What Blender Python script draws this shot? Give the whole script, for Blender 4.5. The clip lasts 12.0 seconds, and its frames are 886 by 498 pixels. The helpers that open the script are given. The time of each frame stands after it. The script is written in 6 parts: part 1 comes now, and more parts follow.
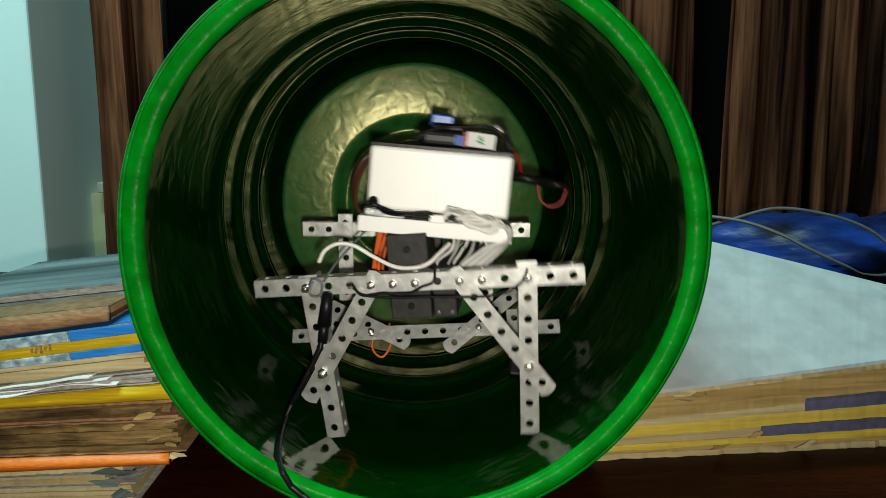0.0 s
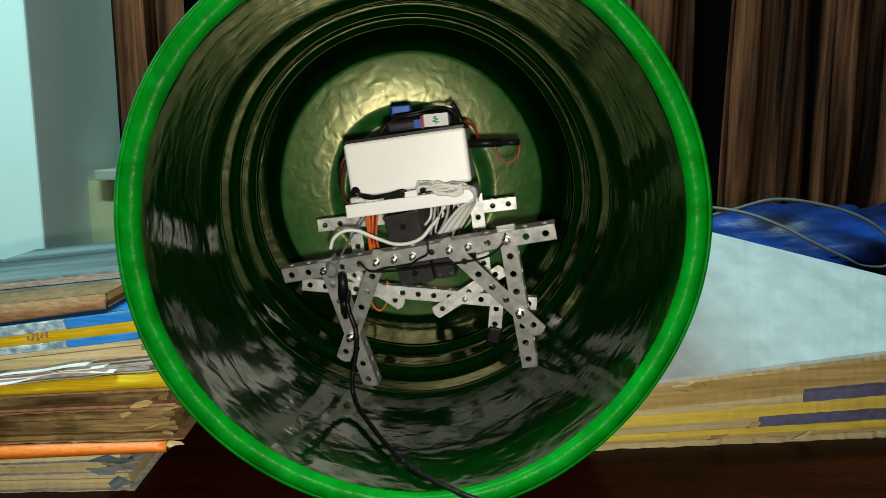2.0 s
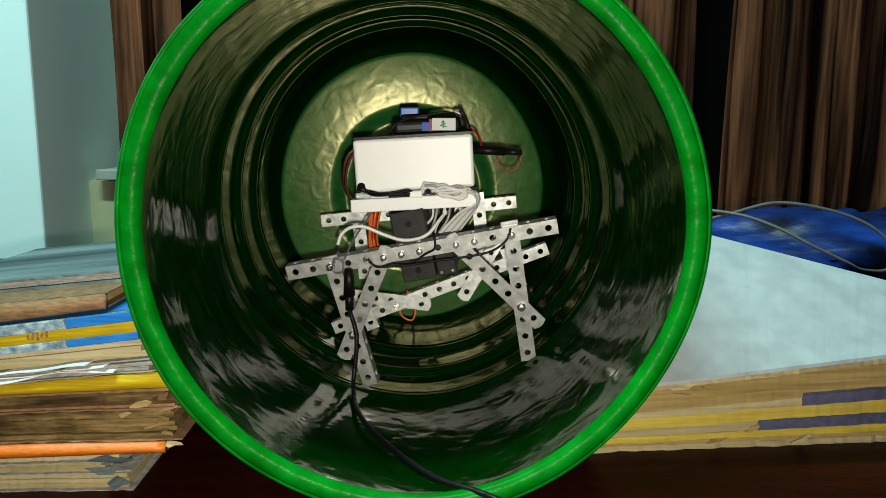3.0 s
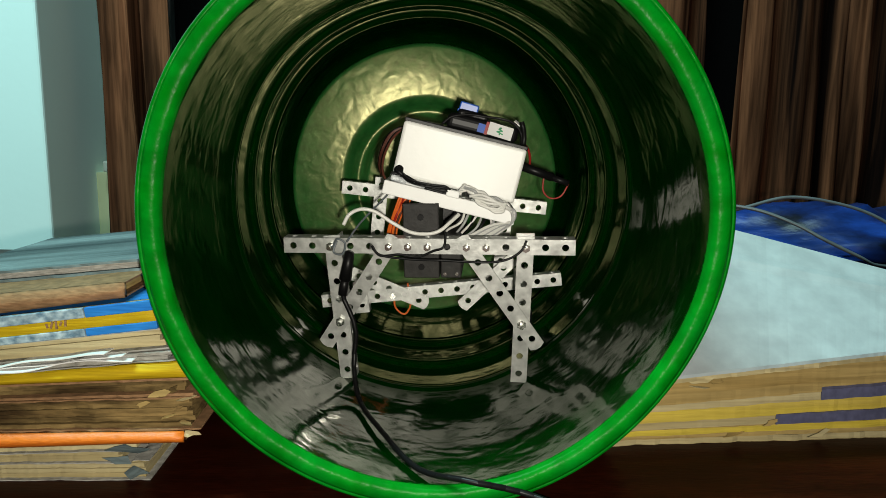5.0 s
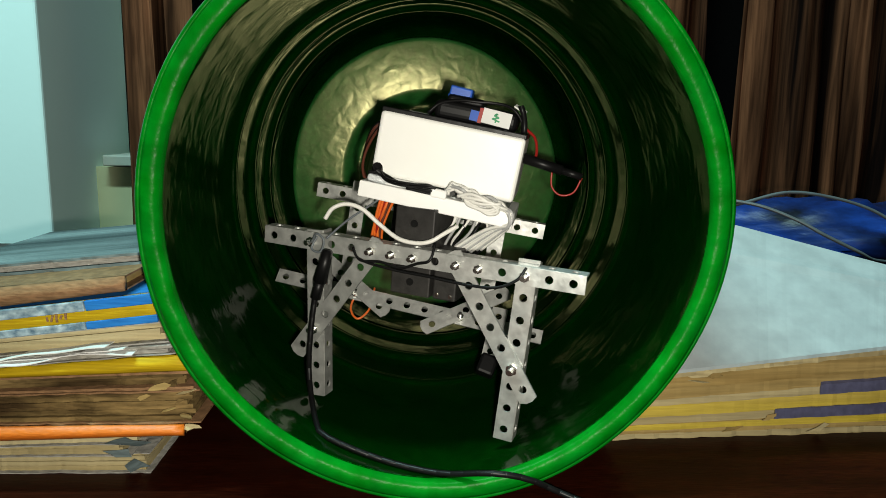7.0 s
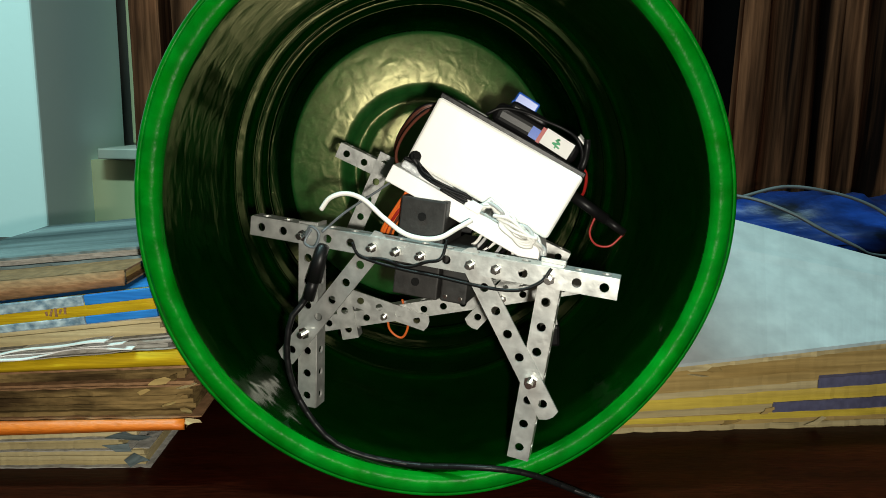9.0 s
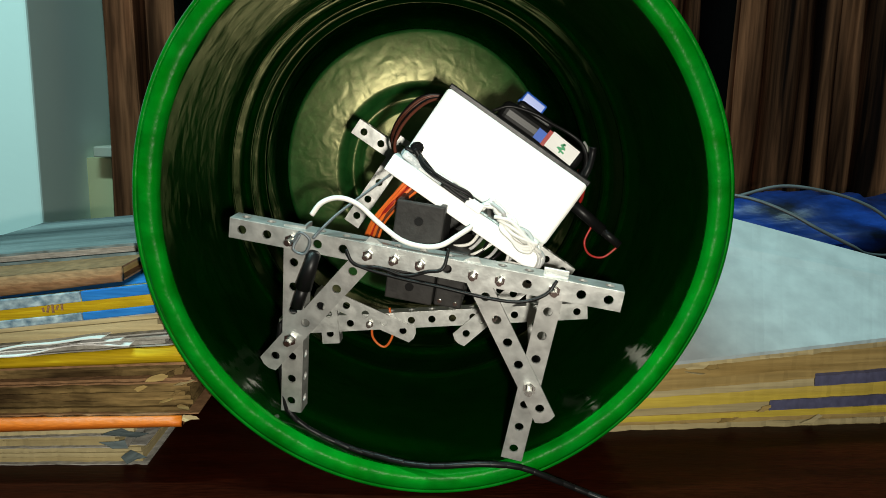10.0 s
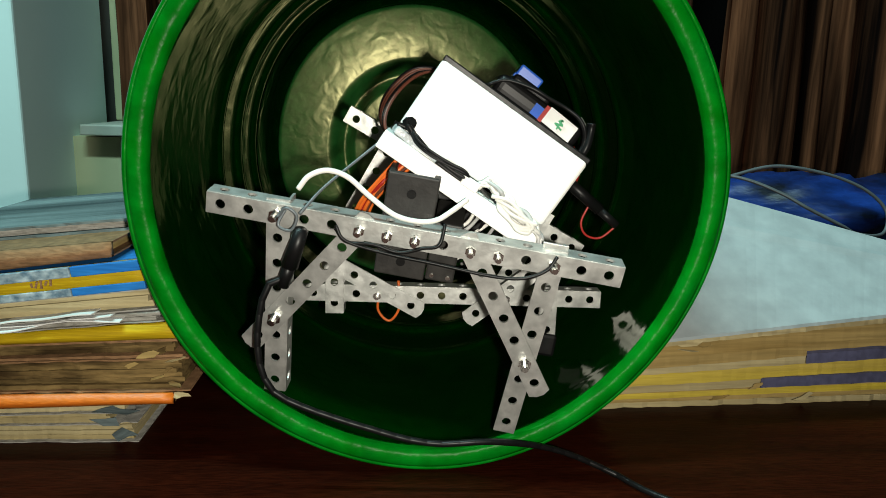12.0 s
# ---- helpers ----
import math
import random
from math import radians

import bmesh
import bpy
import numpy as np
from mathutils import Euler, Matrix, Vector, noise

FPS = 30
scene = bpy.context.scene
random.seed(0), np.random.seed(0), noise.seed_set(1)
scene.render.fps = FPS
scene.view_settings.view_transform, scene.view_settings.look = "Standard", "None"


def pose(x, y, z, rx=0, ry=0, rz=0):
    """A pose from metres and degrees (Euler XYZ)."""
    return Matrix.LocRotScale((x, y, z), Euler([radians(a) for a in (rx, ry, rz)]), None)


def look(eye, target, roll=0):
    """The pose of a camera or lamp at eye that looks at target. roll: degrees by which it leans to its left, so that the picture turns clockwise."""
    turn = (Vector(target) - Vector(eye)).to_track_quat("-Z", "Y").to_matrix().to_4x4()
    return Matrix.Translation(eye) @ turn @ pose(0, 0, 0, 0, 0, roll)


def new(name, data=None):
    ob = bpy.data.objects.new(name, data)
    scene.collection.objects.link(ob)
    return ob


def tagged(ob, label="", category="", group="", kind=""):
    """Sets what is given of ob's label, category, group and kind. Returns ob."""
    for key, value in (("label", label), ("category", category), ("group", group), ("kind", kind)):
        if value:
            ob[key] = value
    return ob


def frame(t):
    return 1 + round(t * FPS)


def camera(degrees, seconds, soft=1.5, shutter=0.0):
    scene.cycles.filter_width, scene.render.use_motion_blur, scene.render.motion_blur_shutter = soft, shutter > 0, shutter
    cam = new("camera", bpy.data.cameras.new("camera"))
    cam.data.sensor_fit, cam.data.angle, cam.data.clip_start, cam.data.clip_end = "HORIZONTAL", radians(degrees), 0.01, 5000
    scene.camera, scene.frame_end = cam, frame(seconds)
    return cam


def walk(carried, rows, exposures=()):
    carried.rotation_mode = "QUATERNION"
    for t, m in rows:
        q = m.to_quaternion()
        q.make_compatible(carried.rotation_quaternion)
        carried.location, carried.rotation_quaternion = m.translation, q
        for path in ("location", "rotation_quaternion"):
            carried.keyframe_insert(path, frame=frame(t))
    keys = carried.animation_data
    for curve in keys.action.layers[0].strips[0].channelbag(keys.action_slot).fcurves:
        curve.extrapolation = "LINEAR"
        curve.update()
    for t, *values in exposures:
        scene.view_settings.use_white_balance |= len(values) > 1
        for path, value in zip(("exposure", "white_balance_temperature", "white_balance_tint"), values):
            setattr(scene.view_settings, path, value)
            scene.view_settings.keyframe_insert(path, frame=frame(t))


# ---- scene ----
# The camera, hand-held in front of the bucket's mouth
PATH = [
    (0.0, pose(0.0000, -0.3360, 0.1780, 81.50, 0.00, -2.30)),
    (0.5, pose(-0.0004, -0.3351, 0.1778, 81.10, -0.10, -2.30)),
    (1.0, pose(-0.0004, -0.3353, 0.1777, 81.00, -0.10, -2.30)),
    (1.5, pose(-0.0004, -0.3340, 0.1772, 80.60, -0.20, -2.40)),
    (2.0, pose(-0.0003, -0.3342, 0.1772, 80.70, -0.30, -2.40)),
    (2.5, pose(-0.0008, -0.3345, 0.1770, 80.90, -0.60, -2.40)),
    (3.0, pose(0.0001, -0.3346, 0.1776, 80.80, -0.60, -2.30)),
    (5.0, pose(-0.0091, -0.3323, 0.1749, 80.40, -0.90, -2.10)),
    (5.5, pose(-0.0089, -0.3315, 0.1739, 80.20, -0.90, -2.10)),
    (6.0, pose(-0.0101, -0.3314, 0.1732, 80.10, -1.20, -2.40)),
    (6.5, pose(-0.0107, -0.3314, 0.1732, 80.00, -1.20, -2.50)),
    (7.0, pose(-0.0092, -0.3326, 0.1745, 80.00, -1.00, -2.10)),
    (9.0, pose(-0.0121, -0.3321, 0.1747, 79.50, -1.10, -2.50)),
    (9.5, pose(-0.0120, -0.3324, 0.1743, 79.60, -1.10, -2.60)),
    (10.0, pose(-0.0133, -0.3322, 0.1732, 79.50, -1.30, -2.80)),
    (10.5, pose(-0.0121, -0.3311, 0.1734, 79.00, -1.30, -2.80)),
    (11.0, pose(-0.0155, -0.3314, 0.1734, 78.90, -1.20, -3.40)),
    (11.5, pose(-0.0162, -0.3305, 0.1710, 78.30, -1.40, -3.50)),
    (12.0, pose(-0.0155, -0.3297, 0.1697, 78.10, -1.60, -3.60)),
]
cam = camera(63.3, 12.0, 0.6, 0.4)
walk(cam, PATH, [(0.0, -0.65), (1.0, -0.55), (2.0, -0.40), (3.0, -0.36), (5.0, -0.38), (6.0, -0.50), (7.0, -0.44), (9.0, -0.62), (9.5, -0.66), (12.0, -0.66)])

# ---- light: the small white lamp beside the lens, an added unseen cool tube lamp under the ceiling, and the room's own bounce ----
world = bpy.data.worlds.new("room_dark")
scene.world = world
world.use_nodes = True
world.node_tree.nodes["Background"].inputs[0].default_value = (0.75, 0.9, 1.0, 1)
world.node_tree.nodes["Background"].inputs[1].default_value = 0.004


def area(name, where, target, sx, sy, power, colour):
    lamp = bpy.data.lights.new(name, "AREA")
    lamp.shape, lamp.size, lamp.size_y, lamp.energy, lamp.color = "RECTANGLE", sx, sy, power, colour
    ob = new(name, lamp)
    ob.matrix_world = look(where, target)
    return ob


lens_lamp = bpy.data.lights.new("lens_lamp", "POINT")
lens_lamp.energy, lens_lamp.color, lens_lamp.shadow_soft_size = 10.4, (1.0, 0.95, 0.82), 0.005
new("lens_lamp", lens_lamp).location = (0.004, -0.340, 0.162)
area("unseen_ceiling_tube_light", (-0.62, -0.30, 2.05), (-0.56, 0.60, 0.1), 1.2, 0.1, 92, (0.60, 0.97, 0.95))


# ---- materials ----
def material(name, colour, rough=0.5, metal=0.0, second=None, scale=40.0, amount=0.5, bump=0.0, bump_scale=200.0,
             stretch=(1, 1, 1), fine=None, coat=0.0, spec=0.5, vary=0.0, tint=None):
    """Two colours mixed by a broad noise, darkened by a fine one, with a fine relief."""
    m = bpy.data.materials.new(name)
    m.use_nodes = True
    nt = m.node_tree
    n, l = nt.nodes, nt.links
    b = n["Principled BSDF"]
    b.inputs["Roughness"].default_value = rough
    b.inputs["Metallic"].default_value = metal
    b.inputs["Coat Weight"].default_value = coat
    b.inputs["Specular IOR Level"].default_value = spec
    if tint:
        b.inputs["Specular Tint"].default_value = (*tint, 1)
    co = n.new("ShaderNodeTexCoord")
    mp = n.new("ShaderNodeMapping")
    mp.inputs["Scale"].default_value = stretch
    l.new(co.outputs["Object"], mp.inputs["Vector"])
    big = n.new("ShaderNodeTexNoise")
    big.inputs["Scale"].default_value, big.inputs["Detail"].default_value = scale, 5
    l.new(mp.outputs[0], big.inputs["Vector"])
    ramp = n.new("ShaderNodeMapRange")
    ramp.inputs["From Min"].default_value, ramp.inputs["From Max"].default_value = 0.5 - 0.5 * (1 - amount) - 0.05, 0.5 + 0.5 * (1 - amount) + 0.05
    l.new(big.outputs["Fac"], ramp.inputs["Value"])
    mix = n.new("ShaderNodeMix")
    mix.data_type = "RGBA"
    mix.inputs["A"].default_value = (*colour, 1)
    mix.inputs["B"].default_value = (*(second or [c * 0.7 for c in colour]), 1)
    l.new(ramp.outputs[0], mix.inputs["Factor"])
    small = n.new("ShaderNodeTexNoise")
    small.inputs["Scale"].default_value, small.inputs["Detail"].default_value = bump_scale, 4
    l.new(mp.outputs[0], small.inputs["Vector"])
    out = mix.outputs["Result"]
    if fine:
        grain = n.new("ShaderNodeMapRange")
        grain.inputs["From Min"].default_value, grain.inputs["From Max"].default_value = 0.35, 0.65
        grain.inputs["To Min"].default_value, grain.inputs["To Max"].default_value = 1 - fine, 1.0
        l.new(small.outputs["Fac"], grain.inputs["Value"])
        mul = n.new("ShaderNodeMix")
        mul.data_type, mul.blend_type = "RGBA", "MULTIPLY"
        mul.inputs["Factor"].default_value = 1
        l.new(out, mul.inputs["A"])
        l.new(grain.outputs[0], mul.inputs["B"])
        out = mul.outputs["Result"]
    if vary:
        info = n.new("ShaderNodeObjectInfo")
        hv = n.new("ShaderNodeHueSaturation")
        rr = n.new("ShaderNodeMapRange")
        rr.inputs["To Min"].default_value, rr.inputs["To Max"].default_value = 1 - vary, 1 + vary
        l.new(info.outputs["Random"], rr.inputs["Value"])
        l.new(rr.outputs[0], hv.inputs["Value"])
        l.new(out, hv.inputs["Color"])
        out = hv.outputs["Color"]
    l.new(out, b.inputs["Base Color"])
    if bump:
        bp = n.new("ShaderNodeBump")
        bp.inputs["Strength"].default_value, bp.inputs["Distance"].default_value = bump, 0.002
        l.new(small.outputs["Fac"], bp.inputs["Height"])
        l.new(bp.outputs[0], b.inputs["Normal"])
    return m


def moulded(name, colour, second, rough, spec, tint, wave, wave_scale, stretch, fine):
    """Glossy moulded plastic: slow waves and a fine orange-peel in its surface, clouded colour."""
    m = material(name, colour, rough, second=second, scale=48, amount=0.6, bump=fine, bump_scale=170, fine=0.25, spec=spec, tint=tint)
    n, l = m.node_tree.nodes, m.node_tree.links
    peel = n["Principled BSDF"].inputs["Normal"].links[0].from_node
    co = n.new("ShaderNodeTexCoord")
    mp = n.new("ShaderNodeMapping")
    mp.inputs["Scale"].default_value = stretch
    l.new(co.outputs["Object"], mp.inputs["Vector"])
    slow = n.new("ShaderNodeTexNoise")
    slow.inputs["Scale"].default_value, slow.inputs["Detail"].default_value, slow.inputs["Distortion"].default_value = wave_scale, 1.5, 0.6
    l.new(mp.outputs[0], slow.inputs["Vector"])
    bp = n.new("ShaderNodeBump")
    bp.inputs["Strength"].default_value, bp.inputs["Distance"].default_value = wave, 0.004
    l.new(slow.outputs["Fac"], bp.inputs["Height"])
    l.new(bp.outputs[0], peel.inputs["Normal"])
    return m


# One plastic: shade is in the wall's green, base and rim are lit copies.
GREEN = moulded("shaded_green_plastic", (0.0001, 0.012, 0.0004), (0.0003, 0.021, 0.0010), 0.08, 0.21, (0.96, 0.98, 0.58), 0.085, 55, (0.85, 1.15, 0.85), 0.03)
# Mottle and gold tint put the lamp's broken reflection into the base's colour.
GREEN_BASE = moulded("lit_mottled_green_plastic", (0.007, 0.088, 0.013), (0.028, 0.145, 0.034), 0.28, 0.80, (1.0, 0.92, 0.48), 0.12, 80, (1, 1, 1), 0.03)
GREEN_RIM = material("lit_scuffed_green_rim", (0.0002, 0.125, 0.002), 0.32, second=(0.0008, 0.195, 0.012), scale=45, amount=0.6, bump=0.7, bump_scale=60, fine=0.35, spec=0.05)
FOIL = material("crumpled_clear_tape", (0.55, 0.57, 0.58), 0.18, second=(0.40, 0.42, 0.43), scale=120, amount=0.6, bump=0.8, bump_scale=260, spec=0.6)
STEEL = material("dull_galvanised_steel", (0.66, 0.66, 0.63), 0.46, metal=0.75, second=(0.44, 0.45, 0.43), scale=70, amount=0.6, bump=0.16, bump_scale=150, fine=0.28, vary=0.10)
BOLT = material("bright_zinc", (0.8, 0.8, 0.76), 0.22, metal=1.0)
WHITE = material("cream_white_plastic", (0.85, 0.85, 0.82), 0.4, second=(0.80, 0.80, 0.76), scale=25, amount=0.3, bump=0.05)
BOARD = material("white_breadboard_plastic", (0.86, 0.86, 0.84), 0.45, second=(0.78, 0.78, 0.76), scale=60, amount=0.3)
BLACK = material("black_plastic", (0.004, 0.004, 0.0045), 0.4, second=(0.007, 0.007, 0.0065), scale=60, bump=0.1, spec=0.22)
BRACKET = material("black_painted_bracket", (0.020, 0.019, 0.018), 0.5, second=(0.032, 0.030, 0.028), scale=50, bump=0.15, fine=0.3, spec=0.3)
RUBBER = material("black_cable_rubber", (0.0035, 0.0035, 0.004), 0.40, second=(0.006, 0.006, 0.006), scale=80, spec=0.2)
GREY_WIRE = material("grey_wire_sheath", (0.42, 0.43, 0.42), 0.4, second=(0.33, 0.33, 0.33), scale=80)
DARK_WIRE = material("dark_grey_wire_sheath", (0.12, 0.14, 0.15), 0.4, second=(0.08, 0.09, 0.1), scale=80)
WHITE_WIRE = material("white_wire_sheath", (0.82, 0.81, 0.76), 0.4)
ORANGE_WIRE = material("orange_wire_sheath", (0.75, 0.16, 0.02), 0.4, second=(0.6, 0.11, 0.02), scale=80)
RED_WIRE = material("red_wire_sheath", (0.34, 0.016, 0.012), 0.4)
BROWN_WIRE = material("brown_wire_sheath", (0.12, 0.035, 0.02), 0.45)
BLUE = material("blue_plastic", (0.02, 0.1, 0.5), 0.35)
LABEL = material("white_paper_label", (0.8, 0.8, 0.78), 0.6)
LEAF = material("green_print", (0.03, 0.3, 0.12), 0.6)
TABLE = material("dark_brown_varnished_wood", (0.032, 0.0052, 0.0018), 0.36, second=(0.012, 0.0022, 0.0009), scale=9, amount=0.5, stretch=(1, 8, 1), bump=0.06, bump_scale=120, fine=0.5, spec=0.06)
# Near-black streaks put the folds' shade into the cloth's colour, along its weave.
CURTAIN = material("brown_woven_fold_shaded_curtain", (0.25, 0.092, 0.045), 0.9, second=(0.008, 0.0028, 0.0018), scale=9, amount=0.80, stretch=(2.6, 2.6, 0.10), bump=0.4, bump_scale=60, fine=0.6, spec=0.05)
WALL = material("white_wall_paint", (0.74, 0.91, 0.89), 0.7, second=(0.70, 0.87, 0.85), scale=5, bump=0.1, bump_scale=90)
# Unseen room walls and ceiling, coloured very dark to cut bounced light.
ROOM = material("darkened_room_wall_paint", (0.075, 0.072, 0.060), 0.8, second=(0.062, 0.060, 0.050), scale=3)
SILL = material("pale_yellow_paint", (0.55, 0.55, 0.33), 0.6, second=(0.47, 0.47, 0.28), scale=9)
SILL_STONE = material("pale_sill_stone", (0.45, 0.47, 0.40), 0.5, second=(0.36, 0.38, 0.33), scale=30)
STONE = material("grey_sill_stone", (0.32, 0.35, 0.33), 0.5, second=(0.25, 0.27, 0.26), scale=30)
FRAME = material("dark_grey_window_frame", (0.07, 0.08, 0.085), 0.5, second=(0.055, 0.06, 0.065), scale=14)
NIGHT = material("dark_window_glass", (0.004, 0.004, 0.0045), 0.15, second=(0.006, 0.006, 0.006), scale=6, spec=0.2)
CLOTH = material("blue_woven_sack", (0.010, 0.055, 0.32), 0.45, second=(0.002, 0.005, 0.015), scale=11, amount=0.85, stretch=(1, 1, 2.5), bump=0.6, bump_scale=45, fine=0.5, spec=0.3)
CREAM = material("pale_cream_pages", (0.50, 0.43, 0.25), 0.85, second=(0.33, 0.26, 0.12), scale=18, amount=0.6, stretch=(0.25, 1, 7), bump=0.25, bump_scale=70, fine=0.28, spec=0.1)
TAN = material("tan_old_pages", (0.44, 0.325, 0.13), 0.9, second=(0.27, 0.18, 0.06), scale=16, amount=0.6, stretch=(0.25, 1, 6), bump=0.25, bump_scale=80, fine=0.28, spec=0.1)
BROWNP = material("brown_stained_pages", (0.26, 0.175, 0.068), 0.9, second=(0.05, 0.030, 0.012), scale=30, amount=0.78, stretch=(0.55, 1, 3.2), bump=0.6, bump_scale=110, fine=0.55, spec=0.1)
YELLOW = material("yellow_book_cloth", (0.50, 0.35, 0.008), 0.65, second=(0.40, 0.26, 0.006), scale=22, amount=0.5, stretch=(0.3, 1, 5), bump=0.2, fine=0.25, spec=0.15)
YELLOWP = material("yellow_edged_pages", (0.60, 0.46, 0.035), 0.8, second=(0.48, 0.36, 0.10), scale=14, amount=0.5, stretch=(0.25, 1, 7), bump=0.3, bump_scale=80, fine=0.22, spec=0.1)
ORANGE = material("orange_spine_cloth", (0.66, 0.17, 0.01), 0.5, second=(0.5, 0.11, 0.01), scale=20, amount=0.4, stretch=(1, 1, 4), bump=0.2, fine=0.2)
BLUECOVER = material("blue_printed_cover", (0.010, 0.13, 0.46), 0.55, second=(0.03, 0.21, 0.52), scale=40, amount=0.5, stretch=(0.4, 1, 4), fine=0.25, spec=0.15)
SPECKLE = material("speckled_white_blue_paper", (0.40, 0.50, 0.54), 0.7, second=(0.09, 0.16, 0.22), scale=230, amount=0.72, stretch=(1, 1, 1.4), fine=0.3, spec=0.1)
PALE = material("pale_blue_paper_cover", (0.36, 0.41, 0.42), 0.85, second=(0.29, 0.335, 0.35), scale=7, amount=0.55, bump=0.2, bump_scale=60, fine=0.18, spec=0.1)
GREYCOVER = material("worn_grey_cover", (0.035, 0.052, 0.056), 0.7, second=(0.19, 0.24, 0.245), scale=6, amount=0.8, stretch=(0.5, 7, 1), bump=0.3, fine=0.35, spec=0.1)
BROWNCOVER = material("brown_card_cover", (0.30, 0.17, 0.085), 0.75, second=(0.21, 0.115, 0.055), scale=18, amount=0.4, stretch=(1, 1, 4), bump=0.3, fine=0.35, spec=0.15)
PAPER = material("white_paper_sheets", (0.46, 0.46, 0.43), 0.8, second=(0.28, 0.26, 0.22), scale=14, amount=0.45, stretch=(1, 1, 12), bump=0.4, fine=0.4, spec=0.1)
SLATE = material("slate_blue_tape", (0.10, 0.105, 0.19), 0.6, second=(0.07, 0.07, 0.13), scale=20, fine=0.3)


# ---- mesh helpers ----
def part(name, bm, mat, parent=None, label="", smooth=False):
    me = bpy.data.meshes.new(name)
    bmesh.ops.recalc_face_normals(bm, faces=bm.faces)
    bm.to_mesh(me)
    bm.free()
    me.materials.append(mat)
    if smooth:
        for f in me.polygons:
            f.use_smooth = True
    ob = new(name, me)
    ob.parent = parent
    if label:
        tagged(ob, label)
    return ob


def empty(name):
    return new(name)


def block(sx, sy, sz, m=None, bevel=0.0, seg=2):
    bm = bmesh.new()
    bmesh.ops.create_cube(bm, size=1, matrix=Matrix.Diagonal((sx, sy, sz, 1)))
    if bevel:
        bmesh.ops.bevel(bm, geom=bm.edges[:], offset=bevel, segments=seg, profile=0.5, affect="EDGES")
    if m is not None:
        bmesh.ops.transform(bm, matrix=m, verts=bm.verts)
    return bm


def rod(r, h, m=None, seg=12, r2=None, bevel=0.0):
    bm = bmesh.new()
    bmesh.ops.create_cone(bm, cap_ends=True, segments=seg, radius1=r, radius2=r if r2 is None else r2, depth=h)
    if bevel:
        caps = [e for e in bm.edges if abs(e.verts[0].co.z - e.verts[1].co.z) < 1e-7]
        bmesh.ops.bevel(bm, geom=caps, offset=bevel, segments=2, affect="EDGES")
    if m is not None:
        bmesh.ops.transform(bm, matrix=m, verts=bm.verts)
    return bm


def join(*bms):
    out = bmesh.new()
    for b in bms:
        me = bpy.data.meshes.new("t")
        b.to_mesh(me)
        b.free()
        out.from_mesh(me)
        bpy.data.meshes.remove(me)
    return out


def spline(pts, steps=8):
    """Catmull-Rom through the points."""
    P = [Vector(p) for p in pts]
    P = [2 * P[0] - P[1]] + P + [2 * P[-1] - P[-2]]
    out = []
    for i in range(1, len(P) - 2):
        a, b, c, d = P[i - 1:i + 3]
        for k in range(steps):
            t = k / steps
            out.append(0.5 * (2 * b + (c - a) * t + (2 * a - 5 * b + 4 * c - d) * t * t + (3 * b - a - 3 * c + d) * t ** 3))
    out.append(P[-2])
    return out


def tube(pts, r, steps=8, seg=8):
    """A round wire along a smooth line through the points."""
    path = spline(pts, steps)
    bm = bmesh.new()
    rings, up = [], Vector((0.13, 0.31, 0.94))
    for i, q in enumerate(path):
        d = (path[min(i + 1, len(path) - 1)] - path[max(i - 1, 0)]).normalized()
        u = (up - d * up.dot(d)).normalized()
        up = u
        v = d.cross(u)
        rings.append([bm.verts.new(q + r * (math.cos(a) * u + math.sin(a) * v)) for a in (2 * math.pi * k / seg for k in range(seg))])
    for a, b in zip(rings, rings[1:]):
        for k in range(seg):
            bm.faces.new((a[k], a[(k + 1) % seg], b[(k + 1) % seg], b[k]))
    bm.faces.new(rings[0])
    bm.faces.new(rings[-1])
    return bm


def lathe(profile, seg, centre, wob=None):
    """Turns a profile of (radius, y) round the y axis through centre."""
    bm = bmesh.new()
    rings = []
    for r, y in profile:
        ring = []
        for k in range(seg):
            a = 2 * math.pi * k / seg
            rr = r + (wob(a, y) if wob else 0)
            ring.append(bm.verts.new((centre[0] + rr * math.cos(a), centre[1] + y, centre[2] + 1.011 * rr * math.sin(a))))
        rings.append(ring)
    for a, b in zip(rings, rings[1:]):
        for k in range(seg):
            bm.faces.new((a[k], a[(k + 1) % seg], b[(k + 1) % seg], b[k]))
    return bm, rings


def capsule(r, h, seg=10):
    """A rod along z with rounded ends, h long between the ends' centres."""
    bm = bmesh.new()
    prof = [(r * math.cos(a), -h / 2 + r * math.sin(a)) for a in (radians(-80 + 20 * k) for k in range(5))]
    prof += [(x, -z) for x, z in reversed(prof)]
    rings = [[bm.verts.new((x * math.cos(2 * math.pi * k / seg), x * math.sin(2 * math.pi * k / seg), z)) for k in range(seg)] for x, z in prof]
    for a, b in zip(rings, rings[1:]):
        for k in range(seg):
            bm.faces.new((a[k], a[(k + 1) % seg], b[(k + 1) % seg], b[k]))
    bm.faces.new(rings[0])
    bm.faces.new(rings[-1])
    return bm


def strap(line, y0, y1, thick):
    """A flat band of tape laid over a line of (x, z), its edges at y0 and y1."""
    line = [(p.x, p.z) for p in spline([(x, 0, z) for x, z in line], 4)]
    bm, rows_ = bmesh.new(), []
    for i, (x, z) in enumerate(line):
        ax, az = line[min(i + 1, len(line) - 1)]
        bx, bz = line[max(i - 1, 0)]
        d = math.hypot(ax - bx, az - bz)
        nx, nz = (az - bz) / d * thick, (bx - ax) / d * thick
        w = 0.0008 * math.sin(0.5 * i)
        rows_.append([bm.verts.new(v) for v in ((x, y0 + w, z), (x, y1, z), (x - nx, y1, z - nz), (x - nx, y0 + w, z - nz))])
